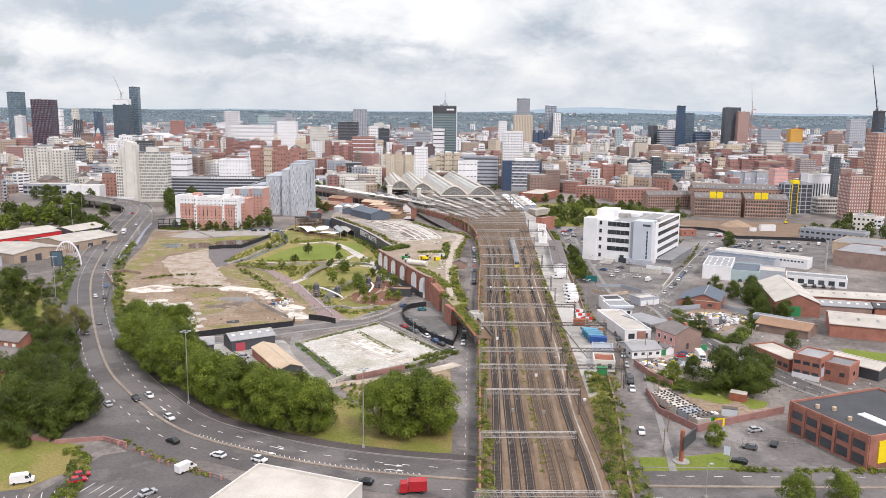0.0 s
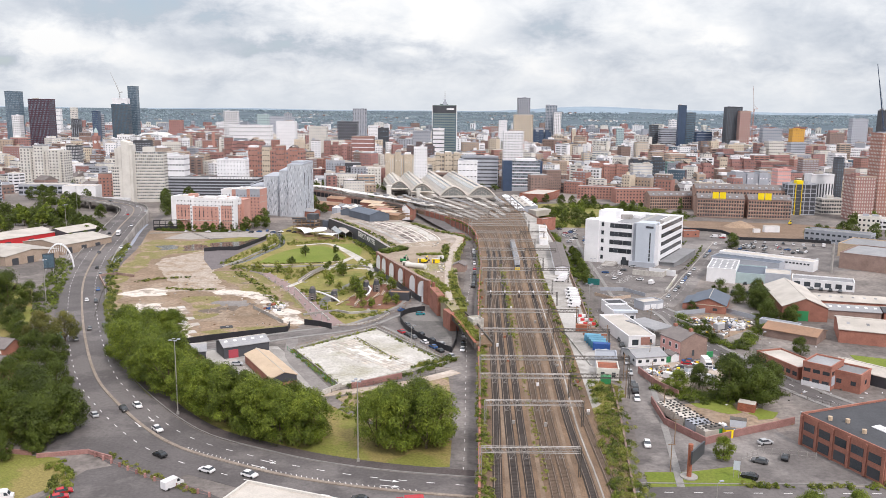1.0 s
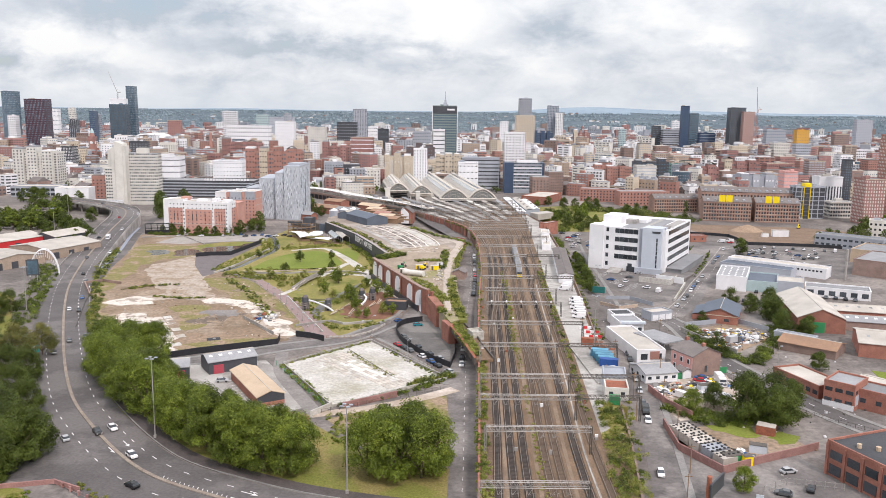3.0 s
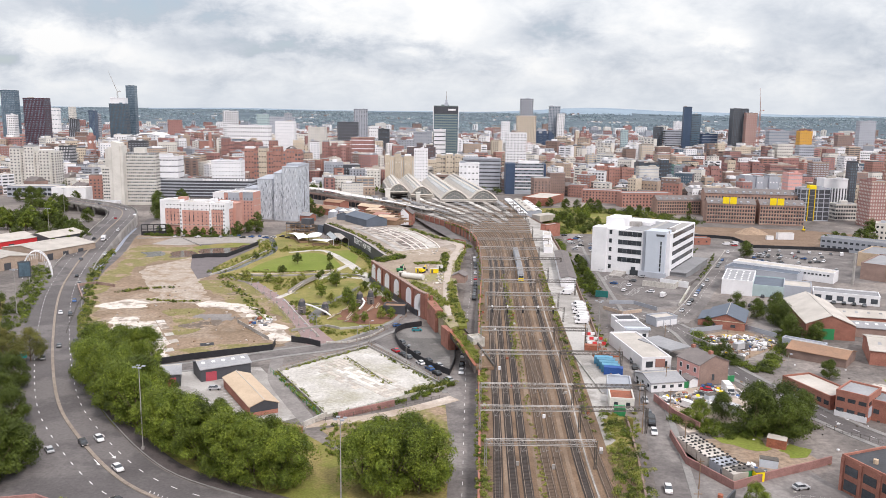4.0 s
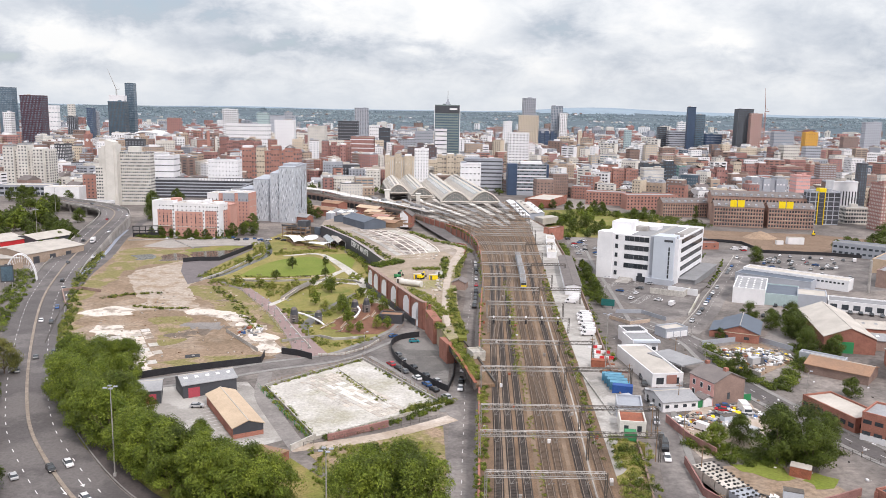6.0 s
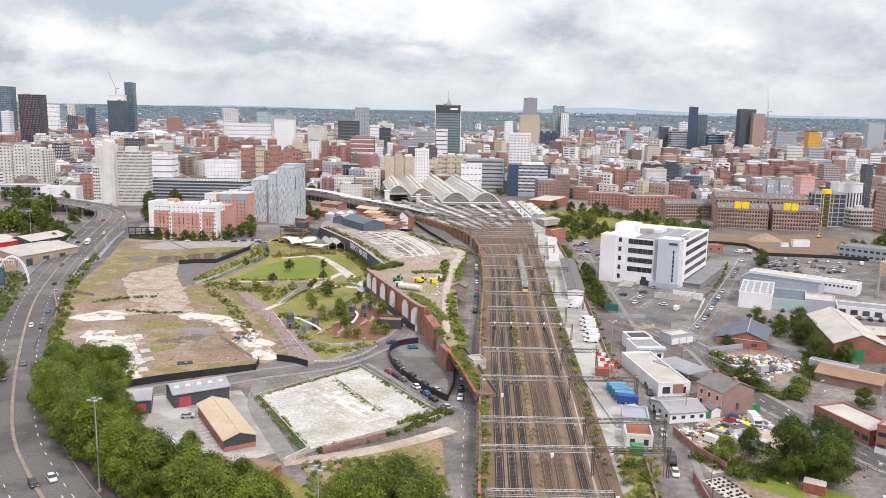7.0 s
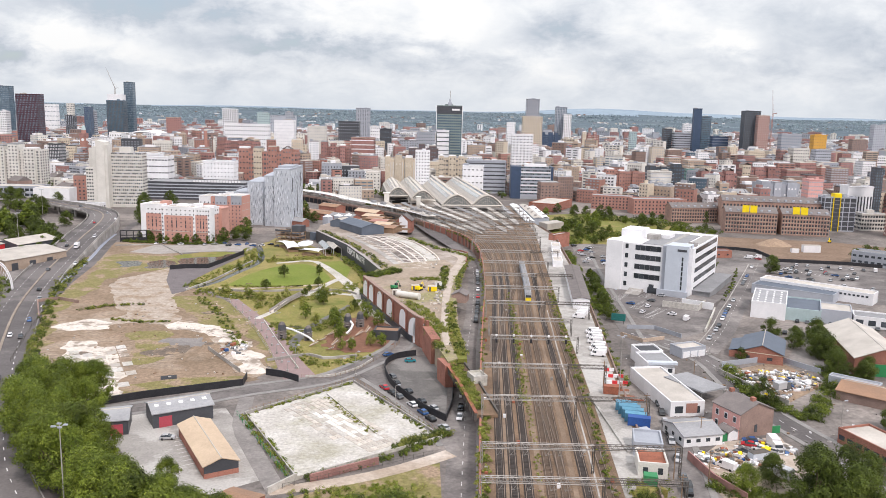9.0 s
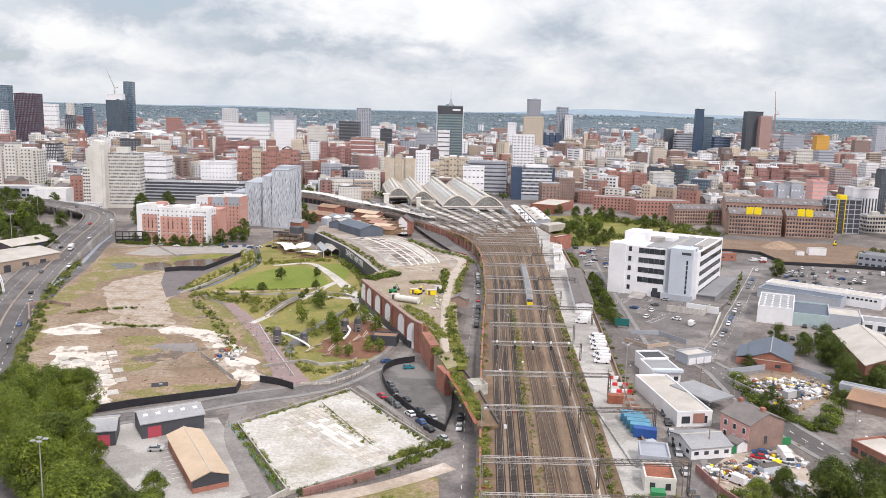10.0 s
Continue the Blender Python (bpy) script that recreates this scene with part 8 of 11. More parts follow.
for k in (0, 1):
    part("clock_face", Shape().bar((4.5 if k == 0 else 9.0, -0.1 if k == 0 else 4.5, 39), (4.5 if k == 0 else 9.2, 0.1 if k == 0 else 4.5, 39), 2.4, 16), render_white, ct)
keep(-562, 1315, 14)
st_ = bpy.data.objects["stair_slab"]
part("stair_head", Shape().box(7.6, -0.8, 28.6, 13.4, 6, 32), yellow, st_, "bright yellow stair head above the roof")
part("stair_recess", Shape().box(8.2, -0.25, 0, 12.6, 0.1, 28.6), cladding_dark, st_)
for x_ in (6.9, 12.6):
    part("stair_edge", Shape().box(x_, -0.7, 0, x_ + 0.55, 0.1, 28.6), yellow, st_, "bright yellow edge of the open stair")
for k in range(8):
    part("landing", Shape().box(8.1, -0.6, 3.0 + 3.3 * k, 12.6, 0.0, 3.2 + 3.3 * k), galv, st_)
cs = thing("chimney_stack", "tall old red brick mill chimney", "chimney", -350, 1240)
part("shaft", Shape().bar((0, 0, 0), (0, 0, 59), 3.2, 8, 2.3), brick_orange, cs)

# ---- trees ----
def leaf_mesh(name, lumps, per, size, seed, material, flat=0.0):
    """A crown of leaf sprays spread over many lumps (x, y, z, radius)."""
    r = np.random.RandomState(seed)
    c = np.repeat(np.array([q[:3] for q in lumps], float), per, axis=0)
    rad = np.repeat(np.array([q[3] for q in lumps], float), per)
    n = len(c)
    d = r.normal(size=(n, 3))
    d /= np.linalg.norm(d, axis=1)[:, None]
    d[:, 2] = np.where(d[:, 2] < -0.35, -d[:, 2], d[:, 2])
    p = c + d * (rad * r.uniform(0.62, 1.08, n))[:, None]
    nrm = d + r.normal(size=(n, 3)) * 0.28 + np.array((0, 0, 0.15))
    nrm /= np.linalg.norm(nrm, axis=1)[:, None]
    t = np.cross(nrm, r.normal(size=(n, 3)))
    t /= np.linalg.norm(t, axis=1)[:, None] + 1e-9
    b = np.cross(nrm, t)
    s = size * r.uniform(0.6, 1.4, n)
    a = p + t * s[:, None]
    e = p - t * s[:, None] * 0.8
    f = p + b * s[:, None] * 0.8 - nrm * s[:, None] * 0.2
    v = np.stack([a, f, e], 1).reshape(-1, 3)
    me = bpy.data.meshes.new(name)
    idx = np.arange(3 * n).reshape(n, 3)
    me.from_pydata(v.tolist(), [], idx.tolist())
    me.materials.append(material)
    me.update()
    return me


def crown_lumps(seed, high, wide, trunk, count, lump):
    r = random.Random(seed)
    out = []
    for i in range(count):
        h = r.uniform(0, 1)
        bulge = math.sin(math.pi * min(1, 0.16 + h * 0.86)) ** 0.7
        a = r.uniform(0, 2 * math.pi)
        inner = i % 5 == 4
        q = wide / 2 * bulge * math.sqrt(r.uniform(0.05, 0.3) if inner else r.uniform(0.55, 1)) * (0.85 + 0.3 * noise.noise((math.cos(a) * 2, math.sin(a) * 2, seed)))
        out.append((q * math.cos(a), q * math.sin(a), trunk + (high - trunk) * h * 0.93, lump * r.uniform(0.65, 1.25) * (1.5 if inner else 1)))
    return out


def trunk_shape(seed, high, trunk, wide):
    r = random.Random(seed)
    s = Shape().bar((0, 0, -0.2), (0, 0, trunk), 0.045 * high * 0.6, 8, 0.03 * high * 0.6)
    for i in range(6):
        a = r.uniform(0, 6.28)
        e = (math.cos(a) * wide * 0.33, math.sin(a) * wide * 0.33, trunk + (high - trunk) * r.uniform(0.3, 0.7))
        s.bar((0, 0, trunk * r.uniform(0.7, 1.0)), e, 0.016 * high * 0.6, 6, 0.05)
    return s.bar((0, 0, trunk), (0.2, 0.1, high * 0.8), 0.03 * high * 0.6, 6, 0.05)


KINDS = {}
for k, (seed, high, wide, trunk, count, lump, per, leaf, mat) in dict(
        lime_a=(1, 13, 11.5, 1.6, 42, 1.95, 380, 0.23, leaf_lime), lime_b=(2, 12, 12, 1.4, 40, 2.0, 390, 0.23, leaf_lime), lime_c=(3, 14, 11.5, 1.6, 44, 1.95, 370, 0.23, leaf_lime),
        dark_a=(4, 12, 12, 1.2, 36, 2.1, 300, 0.26, leaf_dark), dark_b=(5, 11, 11.5, 1.2, 34, 2.1, 310, 0.26, leaf_dark),
        small_a=(6, 5, 4.2, 1.2, 22, 0.9, 60, 0.26, leaf_lime), small_b=(7, 4.5, 3.6, 1.2, 18, 0.85, 60, 0.26, leaf_dark), small_c=(8, 4.2, 3.6, 0.9, 18, 0.85, 60, 0.25, leaf_weed),
        mid_c=(12, 9, 9, 1.2, 30, 1.7, 60, 0.42, leaf_dark), mid_a=(9, 8, 7.5, 1.5, 26, 1.5, 40, 0.55, leaf_dark), mid_b=(10, 9, 7, 1.6, 26, 1.5, 40, 0.55, leaf_lime),
        olive_a=(14, 11, 11, 1.4, 40, 1.7, 230, 0.26, leaf_olive), poplar=(11, 14, 4.0, 1.0, 34, 1.1, 45, 0.4, leaf_dark)).items():
    KINDS[k] = (leaf_mesh(k + " leaves", crown_lumps(seed, high, wide, trunk, count, lump), per, leaf, seed, mat), trunk_shape(seed, high, trunk, wide).mesh(k + " trunk"))
    KINDS[k][1].materials.append(bark)


def tree(kind, x, y, z=0.0, size=1.0, turn=0.0, label="broadleaf tree in full green leaf", group="", wide=1.0):
    t = thing("tree", label, "tree", x, y, z, turn, group)
    t.scale = (size * wide, size * wide, size)
    part("crown", KINDS[kind][0], None, t)
    part("trunk", KINDS[kind][1], None, t)
    return t


SHRUBS = []
for k in range(5):
    r_ = random.Random(k + 40)
    lumps = [(r_.uniform(-1, 1), r_.uniform(-1, 1), r_.uniform(0.2, 0.9), r_.uniform(0.4, 0.8)) for _ in range(9)]
    SHRUBS.append(leaf_mesh("shrub leaves", lumps, 34, 0.2, k + 40, (leaf_weed, leaf_dark, leaf_lime, leaf_weed, leaf_lime)[k]))


def shrub(k, x, y, z=0.0, size=1.0, label="leafy green shrub", group="shrubs"):
    ob = new("shrub", SHRUBS[k])
    ob.matrix_basis = Matrix.LocRotScale(Vector((x, y, z)), Euler((0, 0, x * 7.3 + y)), Vector((size, size, size * 0.9)))
    return tagged(ob, label, "shrub", group)


def thicket(name, spots, label, mats=None, leaf=0.3, per=34, seed=1, kind="stuff"):
    """Joined scrub: spots of (x, y, z, radius)."""
    r = random.Random(seed)
    groups = defaultdict(list)
    for x, y, z, rad in spots:
        m = r.choice(mats or (leaf_weed, leaf_lime, leaf_dark))
        for _ in range(3):
            groups[m.name].append((x + r.uniform(-0.6, 0.6) * rad, y + r.uniform(-0.6, 0.6) * rad, z + rad * r.uniform(0.1, 0.6), rad * r.uniform(0.5, 0.8)))
    for m, lumps in groups.items():
        tagged(new(name, leaf_mesh(name, lumps, int(per * 1.9), leaf * 0.8, seed, bpy.data.materials[m])), label, "scrub", kind=kind)


rng = random.Random(21)
tree("small_b", -84, 500, 0, 1.5, 0, "single dark tree on the lawn")
tree("small_a", -66, 508, 0, 1.1, 0, "single young tree on the lawn")
# belt of limes between the road and the yards
belt = [p for p in main_line if p[1] < 345 and p[0] < 6 and p[2] < 0.1]
k = 0
for off, gap, lo, hi in ((-17.0, 7.2, 1.1, 1.35), (-24, 8.5, 0.95, 1.2), (-34, 9.5, 0.85, 1.05)):
    row = offset(belt, off)
    ln = sum(float(np.linalg.norm(q[:2] - p[:2])) for p, q in zip(row, row[1:]))
    d = 3.0
    while d < ln - 2:
        i, acc = 0, 0.0
        while i < len(row) - 2 and acc + float(np.linalg.norm(row[i + 1][:2] - row[i][:2])) < d:
            acc += float(np.linalg.norm(row[i + 1][:2] - row[i][:2]))
            i += 1
        x, y = row[i][0] + rng.uniform(-1.5, 1.5), row[i][1] + rng.uniform(-1.5, 1.5)
        d += gap * rng.uniform(0.85, 1.15)
        if y > 250:
            x -= min(3.2, (y - 250) * 0.12) + (2.2 if y < 290 else 0)
        if x > -29 or (off < -30 and x > -102) or (off < -20 and -78 < x < -62) or y > 308:
            continue
        tree(("lime_a", "lime_b", "lime_c")[k % 3], x, y, 0, rng.uniform(lo, hi), rng.uniform(0, 360), "large lime tree in full leaf by the road", "lime trees along the road", 1.0)
        k += 1
for x, y, sz in ((-106, 306, 0.95), (-99, 293, 0.95), (-91, 277, 0.85), (-83, 267, 0.8), (-71, 249, 0.75), (-16, 212, 1.15), (-9.5, 210, 1.35), (-2.5, 211, 1.3), (0.5, 217, 1.15), (-13, 220, 1.1), (-5, 221, 1.25)):
    tree(("lime_a", "lime_b", "lime_c")[int(x) % 3], x, y, 0, sz, x * 9, "large lime tree in full leaf by the road", "lime trees along the road")
for kind, x, y, sz in (("dark_a", -119, 206, 1.05), ("dark_b", -108, 211, 1.1), ("dark_a", -110, 222, 1.2), ("dark_b", -122, 218, 1.25), ("dark_a", -118, 231, 1.2), ("dark_b", -134, 214, 1.2), ("dark_a", -132, 229, 1.3), ("dark_b", -104.5, 221, 1.15), ("dark_a", -106, 213, 1.1), ("dark_b", -112, 213, 1.2),
                       ("dark_b", -127, 243, 1.1), ("dark_a", -121, 250, 0.9), ("dark_b", -137, 252, 1.0), ("dark_a", -131, 263, 0.9), ("dark_b", -141, 268, 0.85), ("dark_a", -136, 279, 0.95), ("dark_b", -146, 286, 0.95), ("olive_a", -151, 300, 1.25), ("olive_a", -146, 309, 1.05),
                       ("dark_b", -160, 304, 0.8), ("dark_a", -168, 316, 0.75), ("dark_b", -176, 326, 0.85), ("lime_b", -182, 316, 0.6), ("dark_a", -166, 330, 0.6), ("dark_a", -199, 366, 1.3), ("dark_b", -208, 374, 1.25), ("dark_a", -192, 372, 0.8), ("dark_b", -214, 362, 1.2),
                       ("dark_a", -150, 226, 1.3), ("dark_b", -148, 240, 1.2), ("dark_a", -222, 380, 1.1), ("dark_b", -190, 338, 0.8), ("dark_a", -204, 344, 0.9), ("lime_a", -214, 338, 0.9), ("dark_b", -186, 352, 0.6), ("dark_a", -232, 392, 1.1), ("dark_b", -224, 352, 1.0)):
    tree(kind, x, y, 0, sz, x * 5 + y, "olive-tinged broad tree beside the road" if kind == "olive_a" else "dense dark green tree beside the road", "dark trees by the road")
for x, y, sz in ((160, 396, 0.75), (157, 387, 0.8), (154, 378, 0.75), (152, 368, 0.8), (150, 358, 0.7), (147, 350, 0.75), (153, 343, 0.7), (158, 350, 0.6), (118, 366, 0.4), (112, 330, 0.45), (106, 322, 0.4), (110, 318, 0.45)):
    tree(("dark_a", "dark_b")[int(y) % 2], x, y, 0, sz, x * 5, "dark green tree between the workshops", "trees among the workshops")
for x, y in ((-106, 206), (-112, 201), (-118, 205)):
    tree("dark_a", x, y, 0, 0.5, x, "small dark green tree on the lawn", "dark trees by the road")
for kind, x, y, s in (("dark_a", 93, 250, 1.15), ("dark_b", 101, 246, 1.1), ("dark_a", 104, 256, 1.05), ("dark_b", 97, 258, 1.1), ("lime_b", 79, 256, 0.62), ("dark_b", 88, 262, 0.7), ("lime_a", 76, 205, 0.5), ("lime_b", 82, 168, 0.75), ("lime_c", 92, 168, 0.7), ("dark_b", 112, 262, 0.8), ("dark_a", 150, 372, 0.8), ("dark_b", 146, 384, 0.8), ("dark_a", 142, 398, 0.7), ("dark_b", 139, 300, 0.6)):
    tree(kind, x, y, 0, s, rng.uniform(0, 360), "broad green tree among the workshops", "trees among the workshops")
for i in range(30):
    a, b = rng.uniform(0, 1), rng.uniform(-1, 1)
    if ((-118 + 100 * a + 12 * b + 85) / 27) ** 2 + ((545 - 175 * a + 22 * b - 508) / 32) ** 2 < 1:
        continue
    tree(rng.choice(("small_a", "small_c", "small_c", "small_b")), -118 + 100 * a + 12 * b, 545 - 175 * a + 22 * b, 0, rng.uniform(0.7, 1.3), rng.uniform(0, 360), "young slender tree in the park", "young park trees")
for i in range(36):
    q = rng.uniform(0, 1)
    tree(rng.choice(("mid_a", "mid_a", "mid_b")), -300 - 60 * q + rng.uniform(-34, 22), 590 + 130 * q + rng.uniform(-40, 40), 0, rng.uniform(1.0, 1.6), rng.uniform(0, 360), "green tree beyond the flyover", "trees by the flyover")
for i in range(46):
    q = rng.uniform(0, 1)
    tree(rng.choice(("mid_c", "mid_a")), -252 - 70 * q + rng.uniform(-12, 12), 575 + 90 * q + rng.uniform(-22, 22), 0, rng.uniform(0.5, 0.9), rng.uniform(0, 360), "dense dark green tree below the flyover", "trees by the flyover")
for x, y, sz in ((-246, 553, 0.6), (-241, 560, 0.5), (-238, 545, 0.45), (-250, 540, 0.6), (-244, 574, 0.7), (-252, 584, 0.8), (-260, 592, 0.9), (-268, 600, 0.9)):
    tree("mid_c", x, y, 0, sz * 1.3, x * 3, "dense dark green tree below the flyover", "trees by the flyover")
for x, y, sz in ((-206, 610, 0.9), (-200, 612, 1.0), (-192, 610, 0.8), (-166, 606, 0.9), (-157, 608, 1.0), (-150, 606, 0.8), (-178, 604, 0.7), (-143, 622, 1.3)):
    tree("mid_c", x, y, 0, sz * 0.75, x * 3, "bushy green tree before the hotel", "trees before the hotel")
for i in range(15):
    tree(("mid_c", "mid_b", "dark_b")[i % 3], 79.5 + 1.05 * i * 0.55 + rng.uniform(-1, 1), 424 + 6.6 * i + rng.uniform(-1.5, 1.5), 0, rng.uniform(0.55, 0.8) * (1.0 if i % 3 < 2 else 0.75), rng.uniform(0, 360), "bushy green tree below the railway yard wall", "trees below the yard wall")
for x, y, sz in ((274, 588, 1.0), (283, 592, 1.2), (292, 598, 1.0), (306, 602, 1.3), (315, 606, 1.5), (326, 592, 1.3), (336, 588, 1.2), (300, 590, 0.8)):
    tree("mid_c", x, y, 0, sz, x * 3, "dark green tree before the works", "trees before the works")
for x, y, sz in ((106, 668, 1.1), (117.5, 684, 1.0), (120, 655, 1.1), (104, 712, 0.9), (123, 803, 0.9), (134, 806, 1.0), (148, 808, 1.1), (153, 797, 0.9), (110, 822, 1.0), (112, 640, 0.7), (170, 738, 1.2), (98, 690, 0.8), (201, 544, 0.95), (-165, 661, 1.1), (-144, 655, 1.25), (-160, 615, 1.3), (-148, 610, 1.1), (-176, 600, 0.8), (-136, 622, 1.0), (-252, 742, 1.5), (-262, 768, 1.6), (-272, 792, 1.5), (-248, 800, 1.3), (-285, 820, 1.4), (-262, 832, 1.3), (-236, 690, 0.9), (-243, 712, 1.1), (-313, 667, 1.2), (-320, 690, 1.3), (-335, 733, 1.3), (-348, 787, 1.4), (-285, 671, 1.0), (-300, 650, 1.1), (-374, 753, 1.4), (-360, 770, 1.3), (-379, 781, 1.4), (-395, 795, 1.4), (-412, 806, 1.4), (-272, 616, 0.8), (-306, 629, 1.0), (-325, 650, 1.1), (-112, 728, 1.2), (-104, 720, 1.0)):
    tree(("mid_c", "dark_b")[int(x) % 2], x, y, 0, sz, x * 7, "dense dark green tree by the city streets", "trees in the city streets")
tree("poplar", 219, 724, 0, 1.15, 0, "narrow dark poplar by the mills")
for i in range(30):
    tree(rng.choice(("mid_a", "mid_b")), rng.uniform(88, 200), rng.uniform(690, 800), 0, rng.uniform(0.6, 1.0), rng.uniform(0, 360), "green tree beyond the station yard", "trees by the station yard")
for x, y in ((-196, 607), (-186, 606), (-172, 604), (-160, 612), (-150, 618), (-146, 640), (-140, 646), (-172, 640)):
    tree(rng.choice(("mid_a", "mid_b")), x, y, 0, rng.uniform(0.5, 0.9), rng.uniform(0, 360), "green tree before the hotel", "trees before the hotel")

# ---- vehicles ----
def car_meshes(kind):
    """Body, glass, wheel and lamp meshes of a car, van or truck, nose towards +y."""
    if kind == "car":
        prof = [(-2.1, 0.35), (-2.12, 0.75), (-1.95, 0.98), (-1.1, 1.0), (1.0, 0.94), (1.95, 0.78), (2.12, 0.55), (2.1, 0.32)]
        cab, w, ln = [(-1.85, 0.98), (-1.35, 1.44), (0.15, 1.47), (1.05, 0.95)], 0.88, 2.1
    elif kind == "van":
        prof = [(-2.6, 0.4), (-2.62, 2.25), (-2.5, 2.38), (0.9, 2.4), (1.25, 2.3), (2.0, 1.3), (2.65, 1.05), (2.7, 0.4)]
        cab, w, ln = None, 0.98, 2.6
    else:
        prof = [(1.2, 0.6), (1.2, 2.9), (2.9, 2.75), (3.2, 1.5), (3.25, 0.55)]
        cab, w, ln = None, 1.15, 3.2
    body = Shape()
    n = len(prof)
    inset = 0.06
    v = [(-w, y, z) for y, z in prof] + [(w, y, z) for y, z in prof]
    body.add(v, [(i, (i + 1) % n, n + (i + 1) % n, n + i) for i in range(n)] + [tuple(range(n))[::-1], tuple(range(n, 2 * n))])
    glass = Shape()
    if cab:
        k = len(cab)
        tw = w - 0.2
        v = [((-w + 0.03) if z < 1.1 else -tw, y, z) for y, z in cab] + [((w - 0.03) if z < 1.1 else tw, y, z) for y, z in cab]
        glass.add(v, [(0, 1, k + 1, k), (2, 3, k + 3, k + 2), (0, 3, 2, 1), (k, k + 1, k + 2, k + 3)])
        body.add([(-tw - 0.02, -1.4, 1.43), (tw + 0.02, -1.4, 1.43), (tw + 0.02, 0.2, 1.46), (-tw - 0.02, 0.2, 1.46), (-tw, -1.3, 1.5), (tw, -1.3, 1.5), (tw, 0.1, 1.52), (-tw, 0.1, 1.52)],
                 [(4, 5, 6, 7), (0, 1, 5, 4), (1, 2, 6, 5), (2, 3, 7, 6), (3, 0, 4, 7)])
    elif kind == "van":
        glass.add([(-0.85, 1.30, 2.22), (0.85, 1.30, 2.22), (0.9, 1.98, 1.36), (-0.9, 1.98, 1.36)], [(0, 3, 2, 1)])
        for s in (-1, 1):
            glass.add([(s * 0.99, 0.75, 1.35), (s * 0.99, 1.75, 1.35), (s * 0.99, 1.3, 2.1), (s * 0.99, 0.75, 2.1)], [(0, 1, 2, 3) if s > 0 else (3, 2, 1, 0)])
    else:
        glass.add([(-1.05, 2.93, 2.6), (1.05, 2.93, 2.6), (1.08, 3.2, 1.6), (-1.08, 3.2, 1.6)], [(0, 3, 2, 1)])
        body.box(-1.1, -3.2, 0.7, 1.1, 1.25, 0.95)
    r = 0.33 if kind != "truck" else 0.45
    wheel = Shape().bar((-0.12, 0, 0), (0.12, 0, 0), r, 12)
    hub = Shape().bar((-0.13, 0, 0), (0.13, 0, 0), r * 0.55, 8)
    lamp = Shape().box(-0.2, -0.03, -0.08, 0.2, 0.03, 0.08)
    return [s.mesh(kind + k) for s, k in ((body, " body"), (glass, " glass"), (wheel, " tyre"), (hub, " rim"), (lamp, " lamp"))]


CARS = {}
for kind in ("car", "van", "truck"):
    CARS[kind] = car_meshes(kind)
    for me, m in zip(CARS[kind][1:], (glass_dark, tyre_black, galv, lamp_glass)):
        me.materials.append(m)
BODY = {}


def car(kind, x, y, turn, paint, z=0.06, group="parked cars", load=None, size=1.0, state="parked"):
    body, glass, tyre, rim, lamp = CARS[kind]
    if (kind, paint) not in BODY:
        BODY[kind, paint] = body.copy()
        BODY[kind, paint].materials.append(PAINT[paint])
    word = {"car": "hatchback car", "van": "panel van", "truck": "box truck"}[kind]
    t = thing("car" if kind == "car" else kind, "%s %s %s on the tarmac" % (paint, state, word), kind, x, y, z, turn, group)
    t.scale = (size, size, size)
    shell = part("body", BODY[kind, paint], None, t)
    part("window", glass, None, shell)
    ax = {"car": (1.3, -1.3), "van": (1.75, -1.7), "truck": (2.2, -2.1)}[kind]
    half = {"car": 0.80, "van": 0.9, "truck": 1.0}[kind]
    for yy in ax:
        for s in (-1, 1):
            wo = part("wheel", tyre, None, t)
            wo.location = (s * half, yy, 0.33 if kind != "truck" else 0.45)
    front, hgt, wd = {"car": (2.11, 0.66, 0.6), "van": (2.68, 0.95, 0.7), "truck": (3.24, 0.9, 0.85)}[kind]
    for s in (-1, 1) if y < 240 else ():
        lo = part("headlight", lamp, None, shell)
        lo.location = (s * wd, front, hgt)
    if kind == "truck":
        part("cargo_box", Shape().box(-1.2, -3.4, 0.95, 1.2, 1.0, 3.3), PAINT[load or "white"], t)
    return t


def along(line, s):
    """Point and heading on a plan line at s metres."""
    p = [np.array(q[:2], float) for q in line]
    d = np.cumsum([0] + [np.linalg.norm(b - a) for a, b in zip(p, p[1:])])
    i = min(len(p) - 2, max(0, int(np.searchsorted(d, s) - 1)))
    f = (s - d[i]) / (d[i + 1] - d[i])
    q, w = p[i] + (p[i + 1] - p[i]) * f, p[i + 1] - p[i]
    return q, math.degrees(math.atan2(w[1], w[0])) - 90, np.array((w[1], -w[0])) / np.linalg.norm(w)


def heading(x, y):
    """The big road's heading at its nearest point."""
    k = min(range(1, len(main_line) - 1), key=lambda i: (main_line[i][0] - x) ** 2 + (main_line[i][1] - y) ** 2)
    w = main_line[k + 1] - main_line[k - 1]
    return math.degrees(math.atan2(w[1], w[0])) - 90, main_line[k][2]


